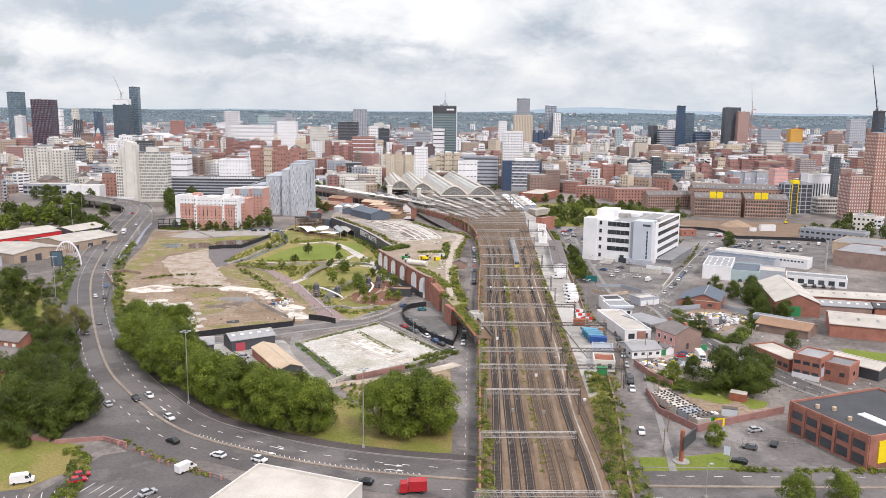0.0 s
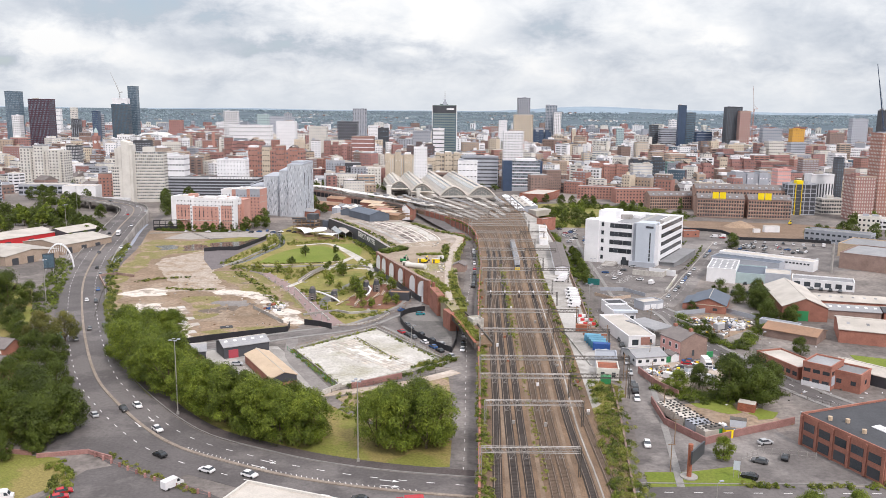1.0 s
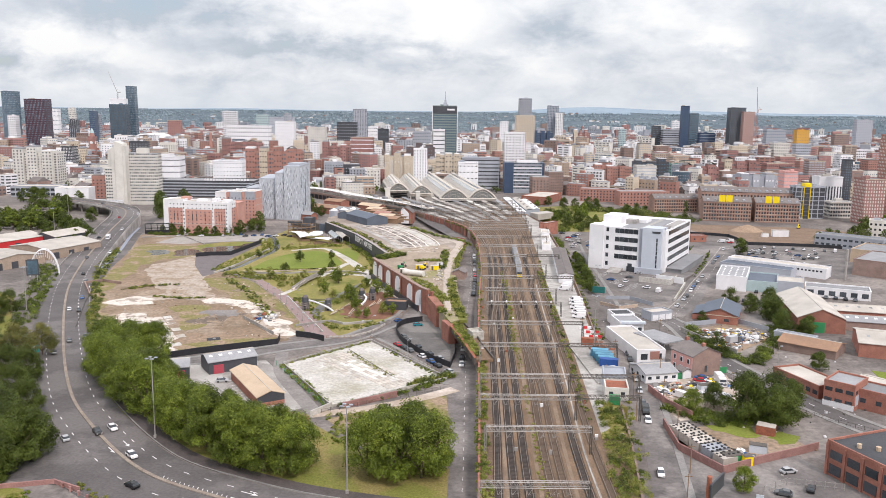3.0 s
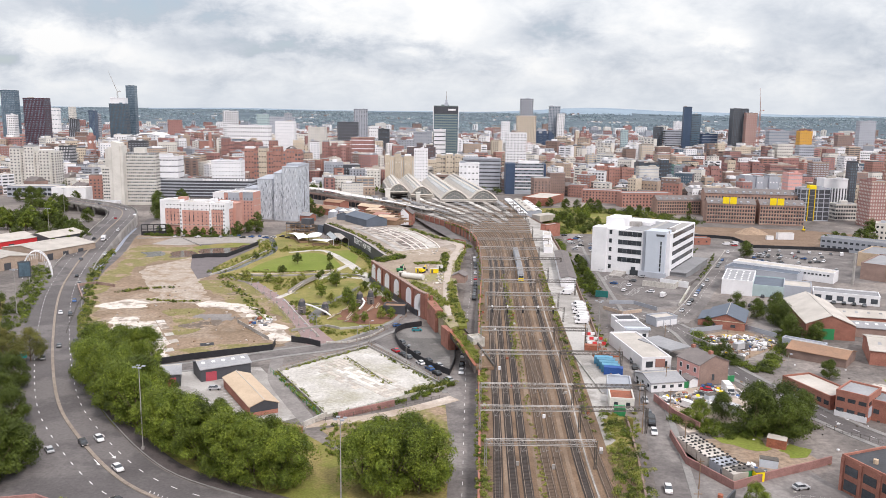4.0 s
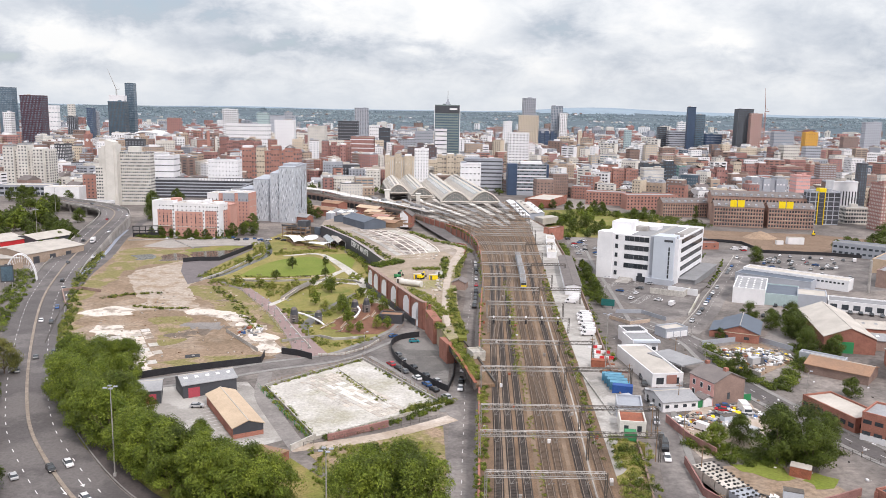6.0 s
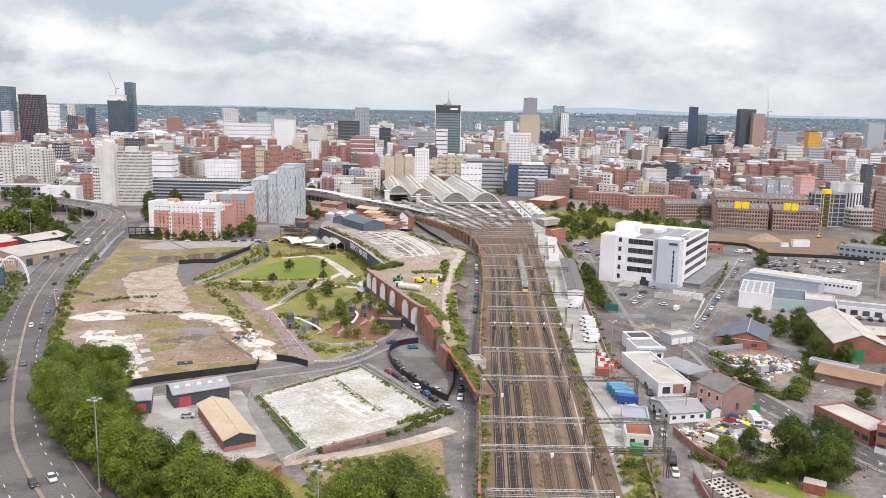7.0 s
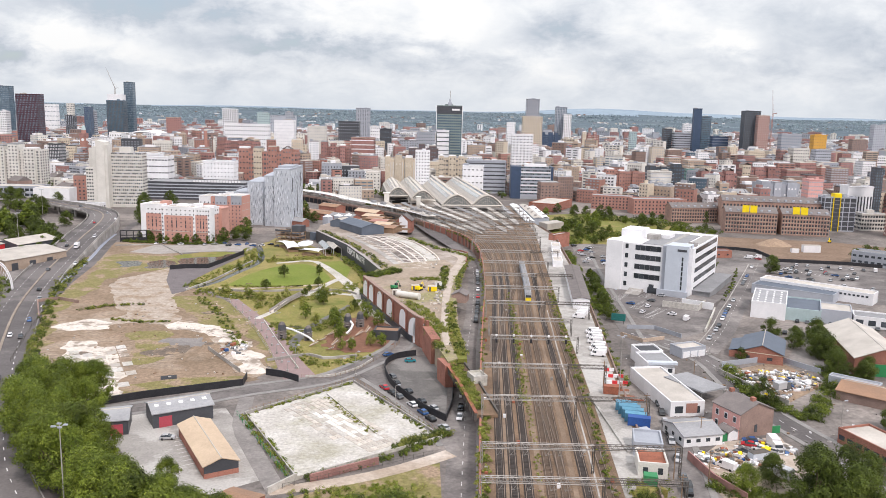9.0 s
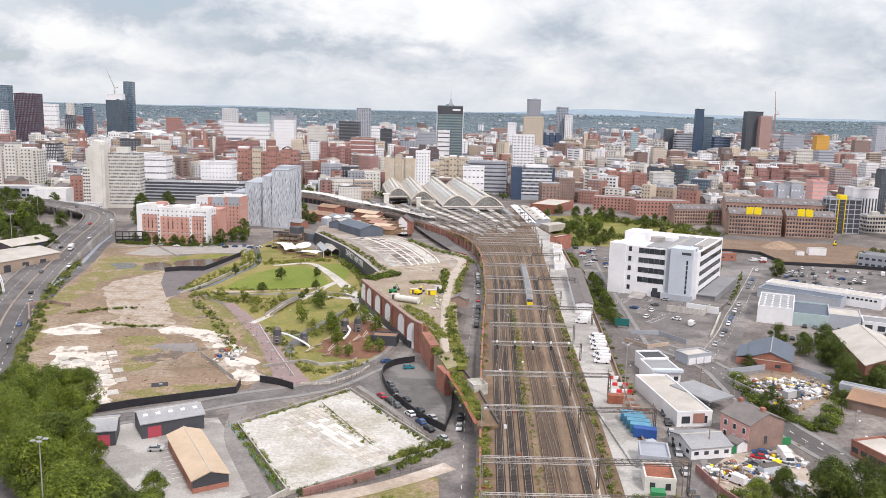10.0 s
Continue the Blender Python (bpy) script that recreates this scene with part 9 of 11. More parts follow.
for x, y, c, way in ((-94.5, 236.5, "black", 1), (-91.5, 239.5, "white", 1), (-79.0, 221.4, "white", 1), (-72.4, 204.5, "black", -1), (-57.6, 195.7, "white", -1), (-46.2, 193.2, "white", 1), (-17.7, 180.9, "black", -1), (-101.5, 231.9, "silver", -1), (-167.2, 376.1, "white", -1), (-161.9, 373.9, "black", 1),
                     (-171.5, 398.9, "blue", 1), (-144.1, 326.3, "grey", -1), (-140.4, 332.0, "grey", 1), (-142.5, 310.6, "grey", -1), (-186, 436, "silver", 1), (-214, 500, "grey", -1), (-206, 515, "white", 1), (-232, 560, "black", -1), (-228, 590, "white", 1), (-250, 640, "red", -1), (-243, 660, "white", 1), (-262, 690, "silver", -1), (-300, 728, "grey", 1), (-196, 455, "black", -1)):
    tn, zz = heading(x, y)
    car("car", x, y, tn + (0 if way > 0 else 180), c, zz + 0.07, "cars on the big road", state="driving")
car("truck", -5.9, 176.6, 95, "red", 0.07, "cars on the big road", load="red", state="driving")
tn, zz = heading(-222, 560)
car("truck", -224, 556, tn, "white", zz + 0.07, "cars on the big road", state="driving")
for x, y, c, tn, kind in ((-100.7, 180.1, "white", -70, "van"), (-87.9, 183.5, "red", -60, "car"), (-87.5, 180.6, "red", -60, "car"), (-63.4, 187.3, "white", -35, "van"), (-68.3, 174.6, "silver", -40, "car"), (-71.5, 281, "silver", -82, "car"), (-88.5, 277, "white", -80, "car"), (-63, 262, "grey", 20, "car"),
                          (91.5, 215.7, "silver", -75, "car"), (92.8, 205.9, "black", -30, "car"), (85, 203.5, "grey", 60, "car"), (78.9, 194.5, "black", 60, "car"), (79.4, 270.6, "white", 40, "van"), (-7.8, 355, "teal", -80, "car"), (6.4, 349, "grey", 20, "car"), (-16.5, 362, "blue", -50, "car")):
    car(kind, x, y, tn, c)
for x, y, c in ((-15, 325.5, "red"), (-12.1, 321.2, "black"), (-9.8, 317.6, "grey"), (-5.1, 310.7, "white"), (-1.6, 304.4, "blue"), (1.0, 299.2, "black"), (5.0, 292.8, "silver"), (-13.3, 337, "grey"), (-11.6, 330.5, "black"), (-7.0, 322.5, "black"), (-2.4, 313.8, "black"), (1.5, 308, "silver")):
    car("car", x, y, 32, c)
for x, y, c in ((11.4, 333, "silver"), (10.8, 320, "white"), (10.1, 308.7, "black"), (9.7, 300.9, "white")):
    car("car", x, y, 174, c, state="queuing")
rng = random.Random(8)
colours = ["white", "black", "silver", "grey", "grey", "blue", "red", "black", "white", "silver"]
for s in list(range(40, 160, 8)):
    q, h, n = along(under_st, s)
    if rng.random() < 0.7:
        q = q + n * (-2.1)
        car("van" if rng.random() < 0.2 else "car", q[0], q[1], h, rng.choice(colours))
for s in (30, 66, 73, 80, 92, 104, 111, 118, 126, 134, 150, 182, 190, 198):
    q, h, n = along(travis, s)
    q = q + n * (-1.6 if s < 140 else 1.6)
    car("van" if s in (73,) else "car", q[0], q[1], h + 180, rng.choice(colours))
for s in (20, 36, 44, 58, 64, 71, 78, 85, 100, 146, 153, 160, 172, 205):
    q, h, n = along(diag, s)
    q = q + n * (-2.6)
    car("car", q[0], q[1], h + 180, rng.choice(colours))
for x, y, c, k in ((110.8, 435.1, "white", "car"), (115, 425.8, "white", "van"), (142.7, 504.5, "white", "van"), (157, 530, "white", "car"), (152, 520, "black", "car"), (98, 438, "white", "car"), (103.5, 450.1, "white", "car"), (96, 455, "blue", "car"), (116, 474, "silver", "car"), (108, 462, "grey", "car"), (168, 556, "grey", "car"), (173, 566, "grey", "car")):
    car(k, x, y, rng.choice((57, 57, -33)), c, group="office car park")
for x, y, c, k, tn in ((206, 594, "white", "van", 60), (211, 590, "red", "car", 60), (213, 596, "white", "van", 70), (228, 571, "white", "car", -20), (234, 569, "silver", "car", -20), (246, 566, "black", "car", -22), (252, 563, "white", "car", -22), (258, 560.5, "white", "car", -22), (264, 558, "grey", "car", -22), (222, 563, "black", "car", -24), (238, 558, "white", "car", -24), (270, 555.5, "white", "van", -22)):
    car(k, x, y, tn, c, group="cars by the plot")
for i in range(30):
    a, b = rng.random(), rng.random()
    car("car", 196 + 44 * a + 16 * b, 512 - 14 * a + 48 * b, rng.choice((-35, 145, 55)), rng.choice(colours), group="car park beyond the works")
for x, y, c in ((166, 427, "black"), (170, 425.5, "grey"), (174, 424, "red"), (179, 422, "black"), (183.5, 420, "black"), (188, 418.5, "black"), (197, 416, "grey"), (201, 414, "black"), (205, 412, "black"), (209, 410, "grey")):
    car("car", x, y, -24, c, group="cars before the showroom")
for i in range(15):
    car("car", 152 + 3.05 * i + rng.uniform(-0.4, 0.4), 406 - 1.15 * i + rng.uniform(-1, 1), -20 + rng.uniform(-6, 6), rng.choice(("black", "grey", "black", "silver", "blue", "black")), group="cars behind the warehouse")
for i in range(12):
    car("van" if i % 5 == 2 else "car", 178 + 4.1 * i + rng.uniform(-1, 1), 400 - 1.7 * i + rng.uniform(-4, 4), rng.choice((-20, 70, 160)), rng.choice(("white", "white", "red", "blue", "silver", "grey")), group="cars behind the warehouse")
for i in range(14):
    car("car", 98 + rng.uniform(-6, 10), 560 + 5.2 * i, -70 + rng.uniform(-6, 6), rng.choice(colours), group="cars behind the office")
for i in range(18):
    q = (-158 + 1.6 * i + rng.uniform(-3, 3), 628 - 2.2 * i + rng.uniform(-8, 8))
    car("car", -190 + 5.4 * i, 598 + (i % 3) * 3 + rng.uniform(-1, 1), rng.choice((90, 75, 0)), rng.choice(colours), group="cars before the hotel")
for i in range(9):
    car("van", 60.2 + 0.42 * i + (0.8 if i % 2 else 0), 350 + 3.5 * i + (2.2 if i > 3 else 0), 82 + rng.uniform(-3, 3), "white", DECK + 0.07, "white vans in the yard")
for i in range(4):
    car("van", 62 + 1.2 * i, 404 + 3.2 * i, 80, "white", DECK + 0.07, "white vans in the yard")
car("truck", 97.6, 284, 178, "white")
car("truck", 91.4, 266, 40, "white")
car("truck", 120, 333, -60, "grey", load="silver")


# ---- containers, scrap, barriers ----
def container(x, y, turn, paint, label, z=DECK + 0.06, length=6.06):
    c = thing("container", label, "container", x, y, z, turn, group="shipping containers")
    part("body", Shape().box(0, 0, 0.12, length, 2.44, 2.5), paint, c)
    part("roof", Shape().box(-0.03, -0.03, 2.5, length + 0.03, 2.47, 2.6), paint, c)
    ribs = Shape()
    for i in range(10):
        ribs.box(0.3 + length / 10.4 * i, -0.04, 0.2, 0.55 + length / 10.4 * i, 0.0, 2.45)
    tagged(part("ribbed_side", ribs, paint, c), kind="stuff")
    for j in (0.1, 1.27):
        part("door", Shape().box(-0.07, j, 0.2, 0.0, j + 1.07, 2.45), paint, c)
    for a in (0, length - 0.2):
        for b in (0, 2.24):
            part("corner_post", Shape().box(a - 0.04, b - 0.04, 0, a + 0.24, b + 0.24, 2.62), paint, c)


for i in range(5):
    container(55.4 + 0.25 * i, 296.5 - 2.9 * i, -14, (teal_paint, teal_paint, teal_paint, teal_paint, blue_paint)[i], "%s steel shipping container in the yard" % ("dark blue" if i == 4 else "faded teal"))
container(57.5, 277.4, -70, render_grey, "small grey steel container in the yard", length=4.5)
building("store_shed", "grey sheet-roofed store in the railway yard", "shed", 53.4, 265, -10, 7.2, 9, 3.2, render_grey, render_grey, base=DECK)
building("cabin", "cream cabin with a rusty red roof", "cabin", 51.8, 253.5, -8, 7.0, 8.5, 3.0, render_cream, rust_red, base=DECK, storeys=1, bays=2, side_bays=2)
container(52, 248, -8, green_paint, "small green steel container in the yard", length=3.0)
container(54.5, 310, -8, rust_red, "rusty red steel container in the yard", length=5.0)
for i in range(11):
    b = thing("barrier", "%s plastic road barrier in the yard" % ("red" if i % 2 else "white"), "barrier", 57.5 + (i % 4) * 1.7, 320 + (i // 4) * 6.5, DECK + 0.06, -10, group="plastic barriers")
    part("body", Shape().box(0, 0, 0, 1.6, 0.45, 1.0).box(0.1, -0.1, 0, 1.5, 0.55, 0.25), red_paint if i % 2 else render_white, b)
rng = random.Random(12)
for i in range(9):
    p = thing("pallet_stack", "stack of rusty steelwork and timber", "stack", 56.8 + rng.uniform(0, 6), 306 + rng.uniform(-3, 10), DECK + 0.06, rng.uniform(-20, 20), group="yard stacks")
    for k in range(4):
        part("beam", Shape().box(0, 0.5 * k, 0, 3.2, 0.5 * k + 0.3, 0.5 + 0.2 * (k % 2)), rng.choice((rust_red, timber, galv)), p)
tx2 = thing("cable_trough", "pale concrete trough blocks beside the tracks", "trough")
for i in range(16):
    piece("trough_block", concrete_grey, tx2, (49.8 + 0.5 * i * 0.35, 300 - 3.0 * i * 0.9 + 8, DECK + 0.35), (0.8, 2.6, 0.55), 8)

SCRAP = [render_white, render_white, PAINT["white"], PAINT["white"], PAINT["white"], PAINT["silver"], PAINT["grey"], PAINT["blue"], rust_red, galv, galv, render_white, roof_pale, roof_grey, steel_dark, PAINT["grey"], timber, roof_grey, brick_buff, yellow]
def scrap(cx, cy, rx, ry, n, seed, label, hmax=1.6):
    r = random.Random(seed)
    t = thing("scrap_heap", label, "scrap", cx, cy)
    for i in range(int(n * 0.8)):
        a, q = r.uniform(0, 6.28), math.sqrt(r.random())
        x, y = rx * q * math.cos(a), ry * q * math.sin(a)
        w, d, h = r.uniform(0.6, 2.6), r.uniform(0.5, 1.6), r.uniform(0.3, 1.1)
        s = Shape().prism([(-w / 2, -d / 2), (w / 2 * r.uniform(0.6, 1), -d / 2), (w / 2, d / 2 * r.uniform(0.5, 1)), (-w / 2 * r.uniform(0.5, 1), d / 2)], 0, [h * r.uniform(0.4, 1) for _ in range(4)])
        ob = part("scrap_piece", s, r.choice(SCRAP), t)
        ob.matrix_basis = pose(x, y, max(0.0, hmax * (1 - q) * r.uniform(0, 1)), 0, 0, r.uniform(0, 360))
scrap(121, 343, 16, 11, 300, 1, "heap of white goods and scrap car parts", 2.8)
scrap(132, 346, 7, 8, 70, 11, "heap of white bagged scrap", 1.8)
scrap(114, 329, 7, 6, 80, 2, "heap of rusty scrap metal")
scrap(82, 276, 9, 7, 120, 3, "clutter of a car breaker's yard")
scrap(95, 284, 8, 6, 80, 4, "clutter of a car breaker's yard")
scrap(80, 226, 7, 4, 36, 6, "plot clutter beside a brick wall")
for i, (x, y, c, tn) in enumerate(((90.5, 284.5, "red", 70), (93, 283, "white", 60), (95.8, 281.5, "silver", 50), (92, 287.5, "blue", 80), (88, 281, "grey", 40), (95, 262, "white", 20), (97, 258.5, "white", 40), (99, 255, "white", 30))):
    car("car", x, y, tn, c, 0.5 if i % 3 == 0 else 0.07, "wrecked cars", state="wrecked")
# tarpaulin held down with tyres inside the brick plot
tp = thing("tarpaulin_stack", "pale tarpaulins weighted with rows of old tyres", "tarpaulin", 66.5, 240, 0, 0)
for k, (m, a) in enumerate(((roof_pale, 0), (slab_pink, 4.5), (roof_pale, 9), (render_grey, 14), (roof_pale, 19))):
    part("tarpaulin", Shape().prism([(1.5 + a * 0.32, 1 - a), (7.5 + a * 0.32, 4 - a), (8.8 + a * 0.32, 0 - a), (2.8 + a * 0.32, -3.2 - a)], 0, [2.6, 2.2, 2.2, 2.6]), m, tp)
tyre_me = None
for k in range(70):
    a, b = (k % 14) / 13, (k // 14) / 4
    x, y = 2.2 + 20.5 * a * 0.32 + 5.4 * b, 0.2 - 20.5 * a + 2.6 * b
    s = Shape().bar((0, 0, 0), (0, 0, 0.22), 0.36, 8)
    if tyre_me is None:
        tyre_me = s.mesh("tyre")
        tyre_me.materials.append(tyre_black)
    part("tyre", tyre_me, None, tp).location = (x + rng.uniform(-0.3, 0.3), y + rng.uniform(-0.3, 0.3), 2.5)
# skips and small plot things
for x, y, w, d, h, tn, m, lab, nm in ((77, 219.5, 5.2, 3, 2.4, 15, green_paint, "green steel skip in the plot", "skip"), (86, 228, 4.5, 2.4, 2.2, -20, cladding_blue, "pale blue flat-bed trailer", "trailer"), (81.5, 219, 2.4, 2.0, 2.6, 10, yellow, "yellow digger cab in the plot", "digger"), (93, 241, 5, 3.4, 2.6, -30, rust_red, "red cabin with a pale flat roof", "cabin"),
                                      (88, 274.5, 5.5, 2.2, 2.4, 20, cladding_blue, "faded blue steel container", "container"), (247, 622, 5, 3, 2.8, 0, render_white, "white site cabin on the plot", "cabin"), (256, 624, 12, 4, 5, 0, render_white, "stacked white site cabins", "cabin")):
    t = thing(nm, lab, nm, x, y, 0.03, tn)
    part("body", Shape().prism([(0, 0), (w, 0), (w, d), (0, d)], 0, h), m, t)
    part("rim", Shape().box(-0.06, -0.06, h, w + 0.06, d + 0.06, h + 0.12), roof_pale if "cabin" in nm else steel_dark, t)
for x, y, z in ((-7.7, 439, 8.2), (297, 672, 0.05), (-19.5, 441, 8.2)):
    d = thing("digger", "%s tracked digger standing idle" % ("green" if y == 441 else "yellow"), "digger", x, y, z, 60)
    m = green_paint if y == 441 else yellow
    part("track", Shape().box(-1.6, -1.1, 0, 1.6, -0.6, 0.8), tyre_black, d)
    part("track", Shape().box(-1.6, 0.6, 0, 1.6, 1.1, 0.8), tyre_black, d)
    part("body", Shape().prism([(-1.8, -1.1), (1.2, -1.1), (1.2, 1.1), (-1.8, 1.1)], 0.8, [2.0, 1.7, 1.7, 2.0]), m, d)
    part("cab", Shape().prism([(0, -1.0), (1.3, -1.0), (1.2, 0), (0, 0)], 1.7, 2.9), glass_dark, d)
    bm_ = part("boom", Shape().bar((1, 0.4, 1.6), (3.6, 0.4, 3.4), 0.25).bar((3.6, 0.4, 3.4), (5.2, 0.4, 1.0), 0.2), m, d)
    part("bucket", Shape().box(4.8, -0.1, 0.2, 5.6, 0.9, 1.0), steel_dark, bm_)
pile = Shape()
for k in range(12):
    a = 2 * math.pi * k / 12
    pile.v.append((248 + 13 * math.cos(a), 655 + 11 * math.sin(a), 0))
    pile.v.append((248 + 6 * math.cos(a + 0.2), 655 + 5 * math.sin(a + 0.2), 3.4))
pile.v.append((248, 655, 5.2))
for k in range(12):
    n = (k + 1) % 12
    pile.f += [(2 * k, 2 * n, 2 * n + 1, 2 * k + 1), (2 * k + 1, 2 * n + 1, 24)]
tagged(part("spoil_mound", pile, surface("sandy spoil", (0.34, 0.25, 0.175), (0.27, 0.195, 0.135), 0.2, 1.0, 0.95, bump=0.4)), "heap of sandy spoil on the building plot", "heap")


# ---- walls, hoardings and fences ----
def wall(name, pts, high, thick, material, label, z=0.0):
    return setting(name, Shape().sweep([(*p, z) if len(p) == 2 else p for p in pts], thick, -0.1, high), material, label, "wall")


wall("hoarding", [(-112, 298), (-104, 303), (-90, 312), (-72, 321), (-62, 325.5), (-62.5, 333)], 2.4, 0.2, hoarding, "black painted hoarding")
wall("hoarding", [(-57, 337), (-51, 335), (-44.5, 330.5)], 2.4, 0.2, hoarding, "black painted hoarding by the gate")
wall("hoarding", [(-152, 514), (-144, 519), (-132, 520.5), (-129, 536), (-123.5, 568)], 2.6, 0.25, hoarding, "black painted hoarding round the terrace")
wall("hoarding", smooth([(-6, 363), (-13, 359), (-16.5, 350), (-15, 337), (-11, 325), (-2, 308), (5.5, 298.5)], 3), 2.3, 0.2, hoarding, "black curved hoarding round the gravel lot")
wall("hoarding", [(5.5, 298.5), (7.4, 312), (8, 330)], 2.0, 0.2, hoarding, "black hoarding beside the bridge")
wall("hoarding", [(188, 633), (210, 628), (221, 621), (222, 584), (262, 578), (300, 562), (340, 545)], 2.2, 0.3, hoarding, "black hoarding round the building plot")
for pts in ([(-55, 300.5), (-40.5, 316), (-26, 331.5)], [(-26, 331.5), (-11, 309), (4.5, 286)], [(4.5, 286), (-13, 273), (-31.5, 258.5)], [(-31.5, 258.5), (-43, 279), (-55, 300.5)]):
    wall("yard_wall", pts, 0.9, 0.35, concrete_grey if pts[0][0] < 0 else concrete, "low broken concrete wall round the yard")
wall("yard_wall", [(-28, 257.5), (-12, 268.5)], 2.0, 0.5, brick_red, "remains of a brick wall")
wall("yard_wall", [(-37, 250.5), (-31.5, 258.5)], 1.8, 0.4, concrete, "pale rendered wall stub")
wall("plot_wall", [(68, 247), (67.2, 229), (74.5, 214.8), (86, 221), (98, 226.5), (106, 230.5)], 2.2, 0.4, brick_red, "tall weathered red brick wall")
wall("plot_wall", [(71, 276), (73.5, 262), (78, 252)], 2.4, 0.4, brick_red, "brick wall of the breaker's yard")
wall("plot_wall", [(84, 288), (94, 293.5), (104, 296)], 2.2, 0.25, green_paint, "dark green sheet fence")
wall("plot_wall", [(104, 350), (111, 330), (116, 318)], 2.0, 0.3, concrete_grey, "concrete panel wall of the scrap yard")
wall("plot_wall", [(108, 358), (132, 368), (142, 352)], 2.0, 0.25, render_grey, "grey sheet fence")
wall("plot_wall", [(79, 398), (86, 388), (96, 393)], 1.6, 0.3, brick_buff, "buff wall by the car park")
wall("plot_wall", [(84, 409), (96, 409), (104, 396)], 1.8, 0.25, render_grey, "grey palisade screen")
wall("plot_wall", [(111, 452), (126, 444), (133, 456)], 3.0, 0.6, concrete, "pale retaining wall in the car park")
wall("plot_wall", [(-104, 203), (-92, 206), (-84, 202)], 1.2, 0.4, brick_red, "low brick wall at the kerb")
wall("plot_wall", [(-122, 208), (-106, 204.5)], 1.2, 0.4, brick_red, "low brick wall at the kerb")
wall("arcade_plinth", [(-36.6, 453), (-20, 409.5), (-8.6, 380)], 2.8, 0.3, cladding_dark, "dark lower cladding before the arches")
wall("park_wall", smooth([(-43, 335.5), (-34, 337), (-26, 346), (-22, 356)], 3), 0.8, 0.4, concrete, "pale park kerb wall")
wall("park_wall", smooth([(-74, 408), (-60, 374), (-47, 344)], 6), 0.6, 0.3, concrete, "white edging along the park walk")
wall("canal_wall", [(-214, 588), (-186, 596), (-160, 560)], 0.8, 0.4, concrete_grey, "low concrete wall")
wall("kerb_wall", [(-170, 404), (-185, 432), (-178, 438), (-166, 432)], 1.5, 0.6, brick_brown, "brick remnant at the edge of the waste ground")


def paling(name, pts, high, gap, label, material=galv, z=0.0, rails=2, thick=0.05):
    """A fence of posts and rails along a line; each post a part."""
    t = thing(name, label, "fence", kind="structure")
    p = [np.array(q[:2], float) for q in pts]
    L = sum(np.linalg.norm(b - a) for a, b in zip(p, p[1:]))
    s = 0.0
    posts = []
    while s <= L:
        posts.append(along(pts, min(s, L - 0.01))[0])
        s += gap
    me = Shape().box(-thick, -thick, 0, thick, thick, high).mesh("post")
    me.materials.append(material)
    if len(posts) > 14:
        row = Shape()
        for q in posts[14:]:
            row.box(q[0] - thick, q[1] - thick, z, q[0] + thick, q[1] + thick, z + high)
        tagged(part("post_row", row, material, t), kind="stuff")
    for q in posts[:14]:
        part("post", me, None, t).location = (q[0], q[1], z)
    for k in range(rails):
        zz = z + high * (0.35 + 0.55 * k)
        part("rail", Shape().sweep([(*q, zz) for q in posts], 0.05, -0.03, 0.03), material, t)


paling("fence", [(-98.5, 441), (-74, 392), (-54, 345)], 1.8, 3.0, "thin metal fence along the park walk")
paling("fence", [(-44, 334), (-34, 334.5), (-25, 346), (-16, 366), (-13, 380)], 1.5, 2.4, "metal railings round the park", timber)
paling("fence", [(-54, 301.5), (-26, 332.5), (5, 287)], 1.7, 2.6, "old timber posts round the yard", timber)
paling("fence", [(-57, 299), (-33, 257)], 1.8, 3.0, "green mesh fence", green_paint)
paling("fence", [(-34, 253.5), (4, 276)], 1.4, 3.0, "iron fence along the track", steel_dark)
paling("fence", [(-92, 206), (-70, 191), (-52, 182)], 1.2, 3.5, "brick-pier and rail fence at the kerb", brick_red, thick=0.25)
paling("fence", [(82, 392), (98, 372), (106, 348)], 1.8, 3.0, "steel palisade fence")
paling("fence", [(101, 206), (88, 209), (80, 204)], 2.0, 2.2, "steel palisade fence round the forecourt")
paling("fence", [(110, 262), (120, 250), (134, 236)], 1.4, 2.4, "dark railings along the street", steel_dark)
paling("fence", [(-150, 345), (-166, 390), (-180, 440)], 1.6, 3.0, "dark railings beside the road", steel_dark)


# ---- lamp posts, signs and masts ----
def lamp(x, y, high, label, heads=4, z=0.0, arm=1.2):
    t = thing("street_lamp", label, "street lamp", x, y, z, 0, group="street lamps")
    part("pole", Shape().bar((0, 0, 0), (0, 0, high), 0.19 if high > 15 else 0.11, 8, 0.1 if high > 15 else 0.06), galv, t)
    part("foot", Shape().box(-0.35, -0.35, 0, 0.35, 0.35, 0.9), galv, t)
    for k in range(heads):
        a = 2 * math.pi * k / heads + 0.5
        c, s = math.cos(a) * arm, math.sin(a) * arm
        ar_ = part("arm", Shape().bar((0, 0, high - 0.1), (c, s, high + 0.15), 0.06, 5), galv, t)
        h = part("lamp_head", Shape().prism([(c - 0.45, s - 0.25), (c + 0.45, s - 0.25), (c + 0.45, s + 0.25), (c - 0.45, s + 0.25)], high + 0.05, high + 0.3), render_grey, ar_)


